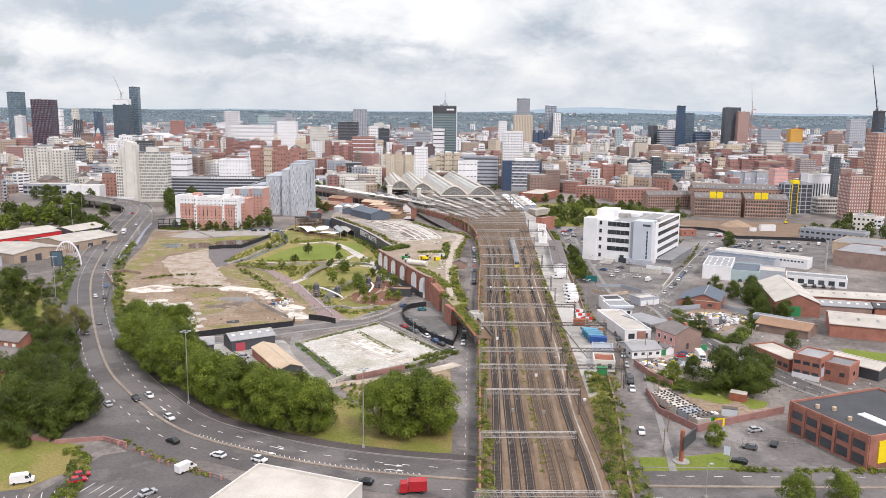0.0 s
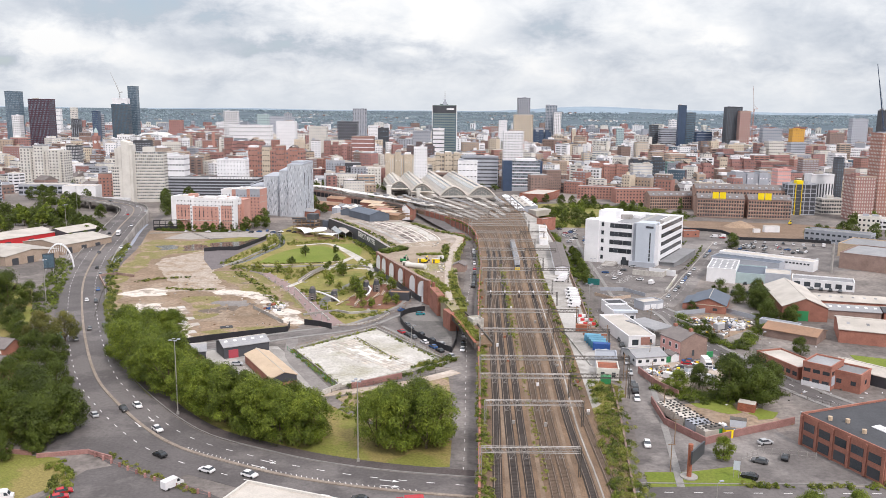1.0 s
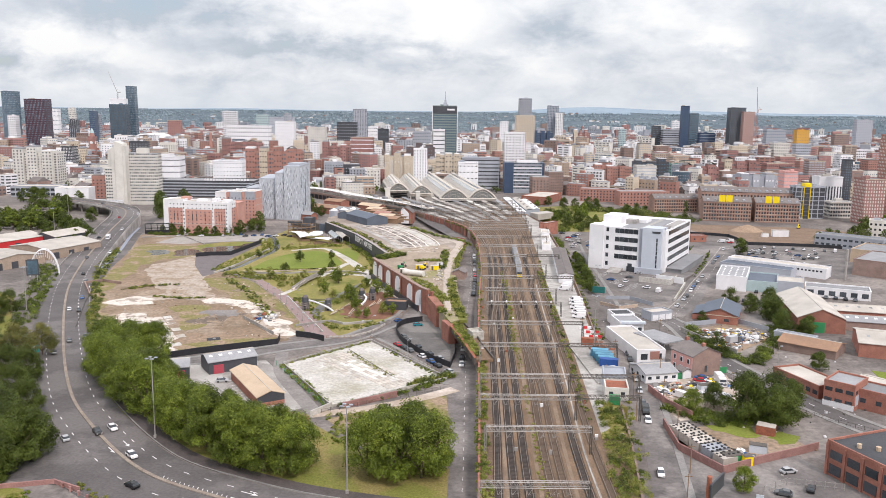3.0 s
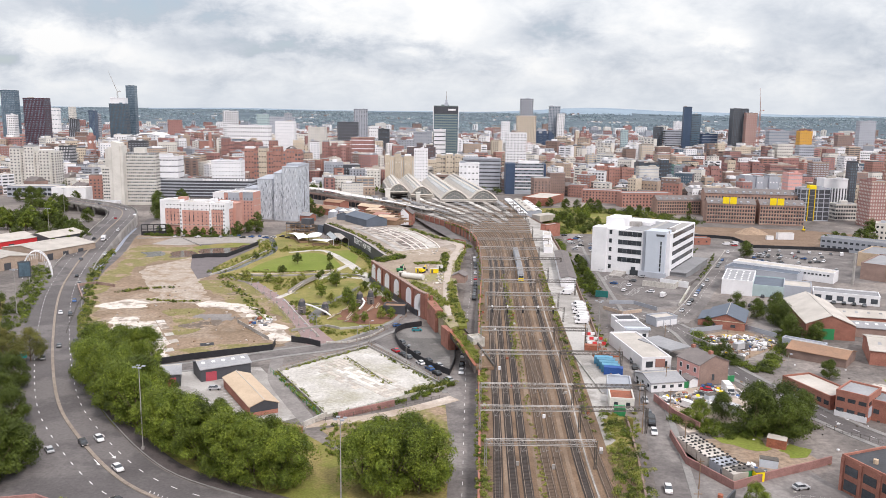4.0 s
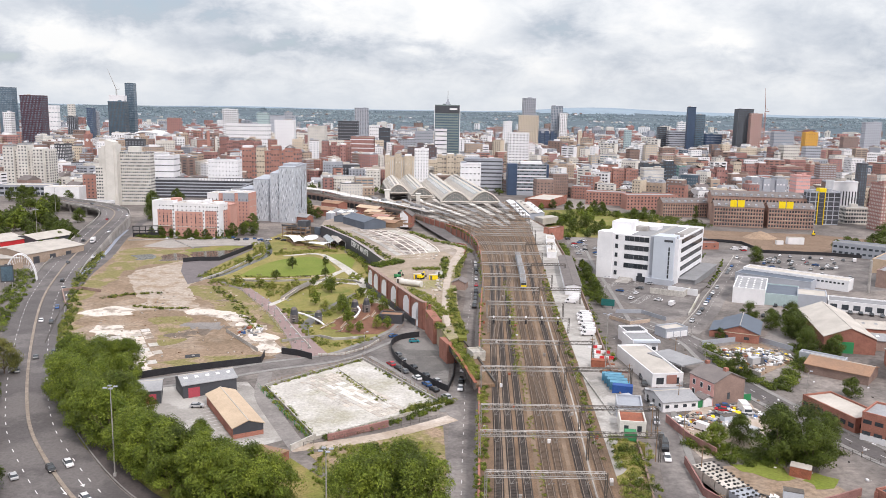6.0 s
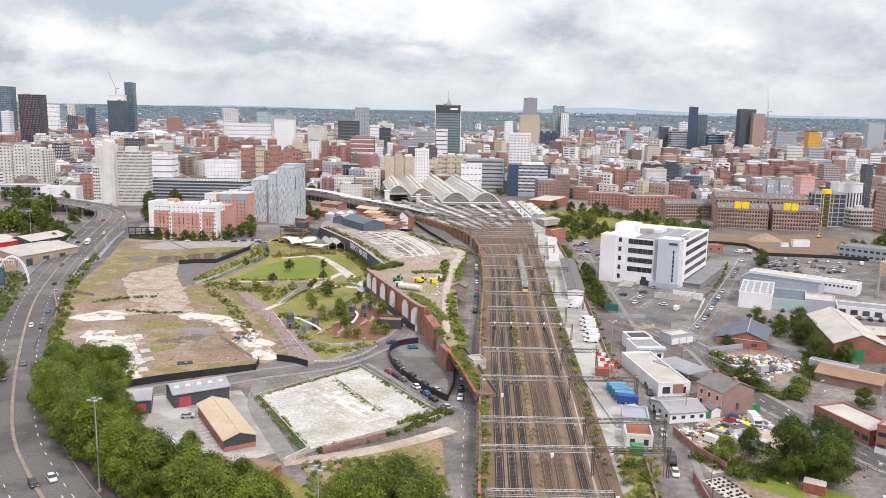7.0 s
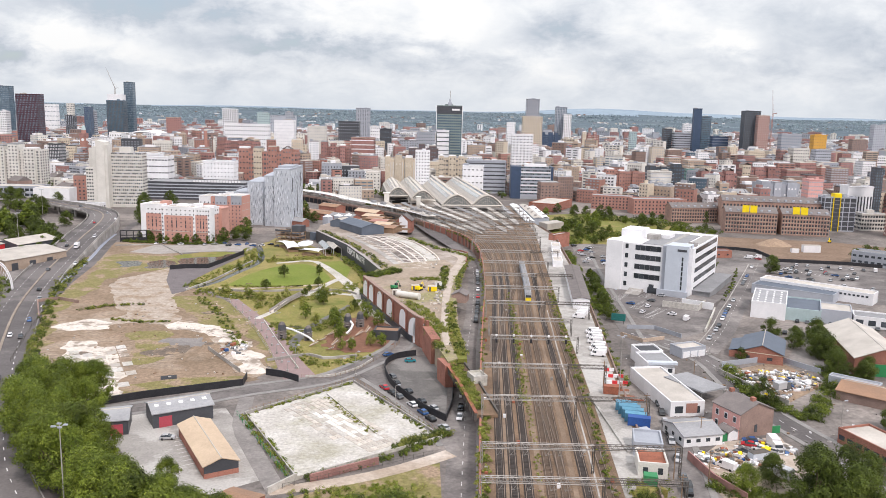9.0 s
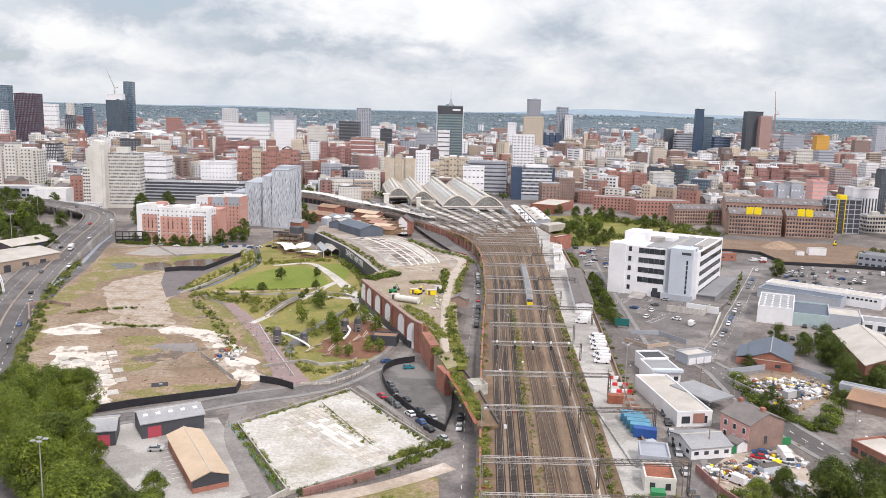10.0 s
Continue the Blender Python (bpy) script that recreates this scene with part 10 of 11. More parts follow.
lamp(-77.3, 233.9, 23, "tall white mast lamp with four heads")
lamp(-20.1, 202.2, 22, "tall white mast lamp with four heads")
lamp(-185.5, 374, 20, "tall white mast lamp with four heads")
lamp(58.6, 307.1, 19.5, "tall floodlight mast in the railway yard", 3, DECK)
lamp(82.5, 424, 14, "tall white lamp by the car park", 2)
lamp(-262, 560, 24, "tall white mast lamp with four heads"), lamp(-318, 700, 24, "tall white mast lamp with four heads")
lamp(-214, 640, 24, "tall white mast lamp with four heads")
for x, y in ((63.5, 174.5), (-110, 214), (124, 300), (100, 330), (108, 372), (-48, 344), (-26, 338), (-30, 330), (-10, 305)):
    lamp(x, y, 8.5, "slim grey street lamp beside the road", 1)
for k in range(11):
    q, h, n = along(smooth([(-98, 446), (-70, 395), (-48, 342)], 5), 6 + 11 * k)
    lamp(q[0] - 2.4, q[1] - 1, 3.6, "short dark path lamp on the park walk", 1, arm=0.5)
for x, y, h in ((57, 236, 9), (60, 252, 9), (61.8, 287, 9), (55.5, 316, 9), (72, 262, 9), (70, 240, 8), (78, 288, 8), (66, 215, 8), (60, 198, 8), (88, 300, 8), (92, 340, 8)):
    t = thing("utility_pole", "dark wooden utility pole", "pole", x, y, DECK if x < 62 and y > 230 else 0, 0, group="utility poles")
    part("pole", Shape().bar((0, 0, 0), (0, 0, h), 0.16, 6, 0.11), timber, t)
    part("crossarm", Shape().box(-0.9, -0.06, h - 0.8, 0.9, 0.06, h - 0.65), timber, t)
sg = thing("billboard", "angled dark billboard on a rusty tubular column", "billboard", 63.8, 194.9, 0, 52)
part("column", Shape().bar((0, 0, 0), (0, 0, 8.8), 0.6, 12), rust_red, sg)
part("panel", Shape().box(-1.2, -1.0, 4.0, 7.4, -0.6, 7.4), cladding_dark, sg, "dark blue-grey sign panel")
part("foot", Shape().bar((0, 0, 0), (0, 0, 0.35), 2.2, 16), concrete_grey, sg)
s2 = thing("road_sign", "blue road sign on two posts", "sign", 75.5, 194.5, 0, -20)
part("panel", Shape().box(-0.8, -0.05, 2.2, 0.8, 0.05, 4.6), cladding_blue, s2)
for i in (-0.6, 0.6):
    part("post", Shape().bar((i, 0.1, 0), (i, 0.1, 4.4), 0.07, 6), galv, s2)
s3 = thing("road_sign", "large green road sign beside the big road", "sign", -147.1, 303.9, 0, 24)
part("panel", Shape().box(-2.2, -0.06, 2.4, 2.2, 0.06, 5.0), surface("green sign", (0.03, 0.30, 0.28), (0.03, 0.26, 0.24), 0.5, 3), s3)
part("panel", Shape().box(-1.6, -0.10, 4.2, 1.6, -0.06, 4.6), render_white, s3, "row of white letters as a bar")
for i in (-1.6, 1.6):
    part("post", Shape().bar((i, 0.1, 0), (i, 0.1, 4.8), 0.09, 6), galv, s3)
b4 = thing("billboard", "black steel hoarding frame beside the hotel street", "billboard", -217, 604, 0, 14)
for k in range(5):
    part("post", Shape().box(4.2 * k, 0, 0, 4.2 * k + 0.5, 0.6, 8), hoarding, b4)
for zz in (0.6, 4.2, 7.4):
    part("beam", Shape().box(0, 0.1, zz, 17.3, 0.5, zz + 0.6), hoarding, b4)
part("panel", Shape().box(0.5, 0.2, 0.4, 16.8, 0.4, 3.0), hoarding, b4)
b5 = thing("billboard", "green advertising board by the car park", "billboard", 79, 418, 0, -20)
part("panel", Shape().box(0, 0, 1.4, 6.2, 0.4, 4.6), surface("dark green board", (0.02, 0.14, 0.13), (0.02, 0.12, 0.11), 0.5, 3), b5)
for i in (0.8, 5.4):
    part("leg", Shape().bar((i, 0.2, 0), (i, 0.2, 1.5), 0.12, 6), steel_dark, b5)
tr = thing("train", "grey commuter train with a yellow nose on the track", "train")
ln = [across(0.62, y) for y in range(432, 520, 4)]
part("carriage", Shape().sweep(ln[:11], 2.7, DECK + 0.5, DECK + 3.6), render_grey, tr)
part("carriage", Shape().sweep(ln[11:], 2.7, DECK + 0.5, DECK + 3.6), render_grey, tr)
part("roof", Shape().sweep(ln, 2.2, DECK + 3.6, DECK + 3.9), roof_grey, tr)
part("nose", Shape().box(ln[0][0] - 1.3, ln[0][1] - 0.3, DECK + 0.6, ln[0][0] + 1.3, ln[0][1] + 0.05, DECK + 2.0), yellow, tr)
part("windscreen", Shape().box(ln[0][0] - 1.2, ln[0][1] - 0.25, DECK + 2.05, ln[0][0] + 1.2, ln[0][1] + 0.05, DECK + 3.2), glass_dark, tr)


def crane(x, y, high, reach, turn, up, paint):
    t = thing("tower_crane", "slim lattice tower crane over a building site", "crane", x, y, 0, turn)
    m, j = Shape(), Shape()
    for ax, ay in ((-1, -1), (1, -1), (1, 1), (-1, 1)):
        m.bar((ax, ay, 0), (ax, ay, high), 0.25, 4)
    for k in range(int(high / 4)):
        m.bar((-1, -1, 4 * k), (1, -1, 4 * k + 4), 0.15, 3).bar((1, 1, 4 * k), (-1, 1, 4 * k + 4), 0.15, 3)
    e = Vector((reach * math.cos(radians(up)), 0, high + reach * math.sin(radians(up))))
    for o in (-0.8, 0.8):
        j.bar((0, o, high), (e.x, 0, e.z), 0.3, 4)
    j.bar((0, 0, high + 2), (e.x, 0, e.z), 0.25, 4).bar((0, 0, high), (-8, 0, high + 1), 0.6, 4).bar((-8, 0, high), (0, 0, high + 9), 0.15, 4).bar((0, 0, high + 9), (e.x * 0.9, 0, high + (e.z - high) * 0.9), 0.1, 4)
    part("mast", m, paint, t)
    part("jib", j, paint, t)


crane(-757, 1908, 132, 51, 180, 68, galv)
crane(405, 738, 80, 59, 178, 79, navy)
crane(672, 1731, 106, 48, 175, 85, brick_orange)

# yard slabs: the old floor showing through the concrete yard
fl = thing("yard_floor", "rows of bleached and pinkish old floor slabs in the yard", "slab", kind="structure")
rng = random.Random(31)
ux, uy = Vector((0.64, -0.77, 0)), Vector((0.77, 0.64, 0))
for i in range(17):
    for j in range(9):
        q = Vector((-44.5, 306.5, 0)) + ux * (2.6 * i) + uy * (1.75 * j)
        if rng.random() < 0.16 or (i > 11 and j < 2):
            continue
        m = slab_white if 2 < j < 7 and 3 < i < 13 and rng.random() < 0.75 else slab_pink if rng.random() < 0.7 else concrete
        piece("slab", m, fl, (q.x, q.y, 0.08 + 0.02 * rng.random()), (rng.uniform(2.2, 2.5), rng.uniform(1.4, 1.65), 0.12), -50.3)
wall("yard_wall", [(-33, 319), (-24, 304), (-14, 287.5)], 0.5, 0.5, concrete, "low kerb across the yard")
# pale old floor on the waste ground
fl2 = thing("waste_floor", "broken pale floor slabs on the waste ground", "slab", kind="structure")
for i in range(5):
    for j in range(9):
        if rng.random() < 0.3:
            continue
        piece("slab", rng.choice((slab_broken, slab_broken, slab_pink, concrete)), fl2, (-133 + 2.6 * j + 3.6 * i + rng.uniform(-0.3, 0.3), 357 - 4.9 * j + 2.0 * i, 0.1 + 0.002 * (i + j)), (3.4, 4.6, 0.05), 28)
scrap(-76, 366, 5, 9, 46, 14, "fly-tipped rubble and rubbish by the fence", 0.8)
scrap(-124, 326, 5, 3, 26, 15, "heap of dark rubble and weeds", 1.0)

# play towers in the park
def play_tower(x, y, h, turn, slides):
    t = thing("play_tower", "dark slate-clad play tower with a tapering top", "playground", x, y, 0.1, turn, group="play towers")
    part("shaft", Shape().prism([(-1.5, -1.3), (1.5, -1.3), (1.5, 1.3), (-1.5, 1.3)], 0, h * 0.55), slate, t)
    part("cabin", Shape().bar((0, 0, h * 0.55), (0, 0, h * 0.86), 1.75, 6, 1.35), cladding_dark, t)
    part("roof", Shape().bar((0, 0, h * 0.86), (0, 0, h), 1.45, 6, 0.7), slate, t)
    part("doorway", Shape().box(-0.5, -1.36, 0.2, 0.5, -1.2, 2.1), hoarding, t)
    for pts, r in slides:
        part("slide", Shape().tube(pts, r, 8), render_white, t, "white tubular slide")
    for k in range(3):
        part("band", Shape().bar((0, 0, 1.2 + 1.1 * k), (0, 0, 1.3 + 1.1 * k), 2.05, 4), galv, t)


play_tower(-60.5, 381, 7.0, 0, [([(0.8, 0.6, 4.6), (4, 0.2, 3.9), (8, -1.6, 2.9), (11.5, -3.2, 1.7), (13.5, -4.4, 0.6)], 0.4)])
play_tower(-50, 380.5, 5.8, 10, [])
play_tower(-36, 396, 7.2, 0, [([(1.2, -0.8, 4.2), (2.6, -3.5, 3.4), (2.0, -6.5, 2.2), (0.4, -8, 0.8)], 0.45)])
play_tower(-31.5, 402, 6.6, 20, [])
play_tower(-41, 402, 5.4, 0, [])
rb = thing("rope_bridge", "net rope bridge between the play towers", "bridge")
part("net", Shape().sweep([(-59, 381, 4.2), (-55, 381, 3.8), (-51.4, 380.6, 4.2)], 0.9, 0, 0.12), galv, rb)
part("hand_rope", Shape().bar((-59, 381.4, 5.2), (-51.4, 381, 5.2), 0.06, 5).bar((-59, 380.5, 5.2), (-51.4, 380.2, 5.2), 0.06, 5), steel_dark, rb)
for k, (x, y, a) in enumerate(((-46, 372, 30), (-44, 378, -20), (-38, 374, 60), (-33, 378, 10), (-30, 388, 40), (-35, 386, -40), (-42, 386, 0), (-27, 394, 75), (-24, 388, 20), (-39, 366, -30))):
    lg = thing("play_log", "pale leaning timber play logs", "playground", x, y, 0.12, a, group="play logs")
    for q in range(3):
        part("log", Shape().bar((-2.2 + 0.5 * q, 0.7 * q, 0.2), (1.6, 0.7 * q - 0.8, 1.3 + 0.5 * q), 0.17, 6), (timber, concrete, roof_tan)[q], lg)
pv = building("pavilion", "low dark park pavilion with a rusty flat roof", "pavilion", -24, 383, -6, 10, 6.5, 3.4, cladding_dark, roof_rust)
fb = thing("footbridge", "pale steel footbridge across the park", "bridge")
part("deck", Shape().sweep([(-74, 423, 0.3), (-70, 439, 1.6), (-66, 457, 1.2)], 2.2, -0.3, 0), dirt_pale, fb)
part("rail", Shape().sweep([(-75.1, 423, 0.3), (-71.1, 439, 1.6), (-67.1, 457, 1.2)], 0.1, 0, 1.1), galv, fb)
part("rail", Shape().sweep([(-72.9, 423, 0.3), (-68.9, 439, 1.6), (-64.9, 457, 1.2)], 0.1, 0, 1.1), galv, fb)
for x, y in ((-70, 439), (-67, 452)):
    part("pier", Shape().bar((x, y, 0), (x, y, 2.0), 0.3, 8), concrete_grey, fb)
for pts in ([(-110, 465), (-90, 463), (-68, 469)], [(-64, 466), (-56, 470), (-46, 468), (-40, 462)], [(-126, 462), (-120, 484), (-117, 505), (-112, 543)], [(-60, 352), (-46, 360), (-40, 356), (-28, 360)]):
    wall("terrace_wall", smooth(pts, 4), 1.0, 0.6, concrete_grey, "low curved terrace wall in the park")
for x, y in ((-92, 478), (-76, 474), (-62, 478), (-84, 545), (-100, 480)):
    b = thing("bench", "pale timber park bench", "bench", x, y, 0.08, 10, group="park benches")
    part("seat", Shape().box(0, 0, 0.4, 3, 0.6, 0.5), timber, b)
    for i in (0.2, 2.6):
        part("leg", Shape().box(i, 0.05, 0, i + 0.2, 0.55, 0.4), concrete_grey, b)

# ---- bay lines, hatching and arrows ----
bays = Shape()
for row, n, turn in (((100, 428), 9, 57), ((118, 452), 9, 57), ((108, 470), 8, 57), ((150, 512), 9, 57), ((92, 462), 7, 57), ((205, 520), 12, -35), ((218, 548), 12, -35), ((118, 480), 12, 57), ((128, 474), 12, 57), ((112, 500), 10, 57), ((150, 540), 12, 57), ((140, 548), 12, 57), ((98, 446), 8, 57), ((172, 580), 9, 57)):
    a_ = radians(turn)
    ux_, uy_ = (math.cos(a_), math.sin(a_)), (-math.sin(a_), math.cos(a_))
    for i in range(n):
        x, y = row[0] + ux_[0] * 2.6 * i, row[1] + ux_[1] * 2.6 * i
        bays.turned(x + uy_[0] * 2.4, y + uy_[1] * 2.4, 0.05, 0.075, 0.16, 4.8, turn)
for i in range(9):
    bays.turned(-108 + 2.7 * i * 0.95, 168 + 2.7 * i * 0.3, 0.05, 0.075, 0.16, 5, 20)
for i in range(9):
    bays.turned(-84 + 2.6 * i, 178 - 0.9 * i, 0.05, 0.075, 0.14, 4.8, -18)
for i in range(8):
    bays.turned(-60 - 1.2 * i, 266 + 2.4 * i, 0.05, 0.075, 4.5, 0.14, 32)
setting("bay_lines", bays, paint_white, "white parking bay lines", "road marking")
hatch = Shape()
for side in (1,):
    for i in range(0, 46):
        q, h_, n_ = along([p for p in main_line if p[1] < 213 and p[0] < 30], 2 + 1.5 * i)
        hatch.turned(q[0] - n_[0] * 1.3, q[1] - n_[1] * 1.3, 0.065, 0.085, 0.9, 0.16, h_ + 35)
for i in range(14):
    q, h_, n_ = along([p for p in main_line if p[1] < 520], 6 + 2.4 * i)
    hatch.turned(q[0] + n_[0] * 8.3, q[1] + n_[1] * 8.3, 0.12, 0.14, 1.6, 0.45, h_ + 35)
setting("hatching", hatch, paint_white, "white painted hatching between lanes", "road marking")
arrows = Shape()
for x, y in ((-86.6, 226.2), (-84.3, 230.4), (-45.9, 199.1), (-44, 202), (-11.7, 188.8), (-12, 191.6), (-176, 428), (-180, 426), (-204, 470)):
    h_ = heading(x, y)[0]
    arrows.turned(x, y, 0.065, 0.085, 0.25, 3.4, h_)
    c_, s_ = math.cos(radians(h_)), math.sin(radians(h_))
    tip = [(0, 3.2), (-0.6, 1.6), (0.6, 1.6)]
    arrows.prism([(x + a * c_ - b * s_, y + a * s_ + b * c_) for a, b in tip], 0.065, 0.086)
setting("lane_arrows", arrows, paint_white, "white painted lane arrows", "road marking")

# ---- scrub and weeds ----
rng = random.Random(5)
def strip(pts, width, n, lo, hi, z=0.0):
    out = []
    p = [np.array(q[:2], float) for q in pts]
    L = sum(np.linalg.norm(b - a) for a, b in zip(p, p[1:]))
    for i in range(n):
        q, h, nn = along(pts, rng.uniform(0.1, L - 0.1))
        q = q + nn * rng.uniform(-width / 2, width / 2)
        out.append((q[0], q[1], z, rng.uniform(lo, hi)))
    return out


thicket("railside_scrub", strip([(11.5, 150), (13.5, 215), (15.5, 262), (17, 300)], 2.2, 130, 0.4, 1.1, DECK), "yellow-green weeds along the railway wall", (leaf_weed, leaf_weed, leaf_lime), 0.18, 30, 1)
thicket("railside_scrub", strip([(18, 330), (21, 400), (24, 470), (25, 540)], 2.0, 110, 0.3, 0.9, DECK), "weeds along the railway wall", (leaf_weed, leaf_lime), 0.2, 26, 2)
thicket("railside_scrub", strip([(42, 150), (46.5, 200), (50, 225), (52, 250)], 8, 420, 0.5, 1.7, DECK), "scrub beside the tracks", (leaf_weed, leaf_weed, leaf_lime, leaf_dark), 0.2, 32, 3)
thicket("railside_scrub", strip([(44, 235), (48, 300), (51, 350), (55, 420), (59, 480)], 1.6, 110, 0.25, 0.8, DECK), "weeds beside the yard", (leaf_weed, leaf_lime), 0.18, 24, 4)
thicket("track_weeds", strip([(25.5, 175), (27.5, 240), (30, 300), (33, 360), (36, 430)], 1.8, 260, 0.2, 0.6, DECK), "weeds growing between the tracks", (leaf_weed,), 0.14, 14, 5)
thicket("wall_scrub", strip([(54.5, 215), (60, 270), (65, 330), (70, 400), (75, 470)], 2.0, 120, 0.5, 1.3, 3.6), "bushes along the yard wall", (leaf_weed, leaf_dark, leaf_lime), 0.22, 30, 6)
thicket("wall_scrub", strip([(77, 430), (79, 470), (82, 540), (86, 600)], 5, 150, 1.0, 2.6, 0), "thick bushes behind the rail depot", (leaf_dark, leaf_lime), 0.35, 36, 7)
thicket("spur_scrub", strip([(10.5, 338), (8.6, 360), (7.2, 385), (7.6, 415)], 3.6, 170, 0.5, 1.5, 8.1), "scrub overgrowing the disused spur", (leaf_weed, leaf_weed, leaf_dark), 0.24, 32, 8)
thicket("spur_scrub", strip([(9, 440), (11, 472), (14.5, 505), (16, 520)], 3.6, 170, 0.6, 1.7, 7.0), "scrub between the track and the street", (leaf_weed, leaf_weed, leaf_dark), 0.24, 32, 38)
thicket("spur_scrub", strip([(2.6, 440), (3.8, 470), (4.2, 497)], 3.4, 120, 0.6, 1.6, 8.2), "row of bushes beside the pale track", (leaf_dark, leaf_lime, leaf_weed), 0.24, 32, 39)
thicket("spur_scrub", strip([(-33, 450), (-26, 432), (-16, 408), (-6, 384), (-1, 366), (5, 340)], 3.0, 170, 0.4, 1.3, 8.4), "ivy and weeds behind the arcade wall", (leaf_weed, leaf_dark), 0.2, 28, 9)
thicket("spur_scrub", strip([(-14, 414), (-7, 402), (-1, 388), (2, 366)], 7, 150, 0.6, 1.6, 8.2), "tall weeds at the end of the hardstanding", (leaf_weed, leaf_weed, leaf_lime), 0.22, 30, 40)
thicket("spur_scrub", strip([(-33, 468), (-26, 478), (-20, 484)], 7, 120, 0.8, 2.2, 8.2), "dense bushes at the corner of the depot yard", (leaf_dark, leaf_lime), 0.28, 34, 41)
thicket("spur_scrub", strip([(-12, 462), (-6, 466), (1, 464)], 6, 80, 0.4, 1.1, 8.2), "low weeds behind the diggers", (leaf_weed, leaf_lime), 0.2, 28, 42)
thicket("yard_weeds", strip([(-53, 302), (-40, 316), (-27, 330)], 2.4, 70, 0.3, 1.0), "weeds along the yard wall", (leaf_weed, leaf_lime), 0.16, 26, 10)
thicket("yard_weeds", strip([(-32.5, 316), (-24, 302), (-15, 288)], 2.2, 60, 0.2, 0.7), "weeds in the cracks of the yard", (leaf_weed,), 0.14, 22, 11)
thicket("yard_weeds", strip([(-55, 299), (-44, 280), (-33, 260)], 3.0, 100, 0.3, 1.1), "weeds beside the lane", (leaf_weed, leaf_lime), 0.18, 26, 12)
thicket("yard_weeds", strip([(-30, 258), (-12, 270), (3, 283)], 2.0, 60, 0.4, 1.4), "bushes along the lower wall", (leaf_dark, leaf_lime), 0.22, 30, 13)
thicket("yard_weeds", strip([(-9, 278), (3, 286), (6, 290)], 4, 60, 0.8, 2.0), "thick bushes at the corner of the yard", (leaf_weed, leaf_dark), 0.26, 34, 14)
thicket("plot_scrub", strip([(-30, 240), (-8, 246), (3, 250)], 22, 230, 0.3, 1.3), "overgrown weeds on the plot", (leaf_weed, leaf_lime), 0.22, 26, 15)
thicket("hoarding_scrub", strip([(-122, 318), (-104, 308), (-84, 318), (-66, 328)], 3.5, 120, 0.4, 1.3), "weeds behind the hoarding", (leaf_weed, leaf_lime), 0.2, 28, 16)
thicket("waste_scrub", strip([(-165, 400), (-182, 440), (-196, 480), (-212, 540)], 6, 150, 0.5, 1.5), "scrub beside the road", (leaf_weed, leaf_dark), 0.24, 26, 17)
thicket("waste_scrub", strip([(-114, 448), (-93, 412), (-74, 370)], 5, 110, 0.4, 1.4), "bushes along the park fence", (leaf_weed, leaf_dark), 0.22, 26, 19)
for q_, (pts, wd, n, lo, hi) in enumerate((([(-125, 590), (-112, 545), (-122, 505), (-126, 470)], 10, 230, 0.4, 1.6), ([(-120, 462), (-100, 456), (-82, 448), (-76, 430)], 14, 260, 0.4, 1.5), ([(-69, 404), (-61, 388), (-50, 362), (-41, 348), (-32, 352), (-24, 362)], 5, 170, 0.3, 1.2),
                                         ([(-62, 398), (-50, 392), (-44, 410), (-38, 436), (-34, 450)], 7, 190, 0.4, 1.5), ([(-66, 446), (-56, 458), (-46, 470), (-44, 490)], 7, 150, 0.4, 1.6), ([(-104, 545), (-90, 552), (-76, 560), (-66, 560)], 9, 150, 0.5, 1.8), ([(-112, 476), (-90, 474), (-66, 480)], 3, 90, 0.3, 0.9))):
    thicket("park_planting", strip(pts, wd, n, lo, hi), "mixed meadow planting and bushes in the park", (leaf_weed, leaf_weed, leaf_weed, leaf_lime), 0.2, 24, 50 + q_)
for x, y, sz in ((-41, 398, 1.5), (-37, 381, 1.35), (-30, 414, 1.5), (-24, 402, 1.4), (-20, 374, 1.0), (-31, 368, 0.9), (-44, 412, 1.1), (-56, 446, 1.2), (-72, 448, 1.3), (-92, 452, 1.3), (-104, 458, 1.1), (-84, 444, 1.0)):
    tree("small_a" if x > -60 else "small_c", x, y, 0, sz, x * 11, "light green young tree in the park", "young park trees")
thicket("edge_weeds", strip([(17, 290), (14.5, 262), (12.8, 225), (11.0, 180), (9.5, 150)], 2.6, 240, 0.35, 1.0, DECK), "bright green weeds along the railway parapet", (leaf_weed, leaf_lime), 0.18, 30, 60)
thicket("edge_weeds", strip([(28.5, 300), (31, 345), (33.5, 400), (35, 450)], 2.0, 200, 0.25, 0.7, DECK), "weeds between the tracks", (leaf_weed, leaf_lime), 0.15, 20, 61)
thicket("edge_weeds", strip([(44, 240), (47, 290), (49.5, 330), (52.5, 390), (56, 450)], 2.6, 190, 0.3, 1.0, DECK), "weeds beside the yard", (leaf_weed, leaf_lime), 0.18, 26, 62)
thicket("bridge_weeds", strip([(6, 340), (9, 326), (12, 308), (15, 292)], 4.0, 170, 0.5, 1.5, 6.6), "weeds spilling over the girder bridge", (leaf_weed, leaf_lime, leaf_weed), 0.22, 32, 63)
thicket("bridge_weeds", strip([(1, 362), (-2, 372), (4, 345)], 3.0, 60, 0.6, 1.6, 7.6), "ivy over the brick abutment", (leaf_weed, leaf_dark), 0.22, 30, 64)
thicket("yard_weeds", strip([(-20, 322), (-8, 304), (2, 289)], 3, 90, 0.2, 0.8), "weeds along the yard's far wall", (leaf_weed, leaf_lime), 0.15, 24, 66)
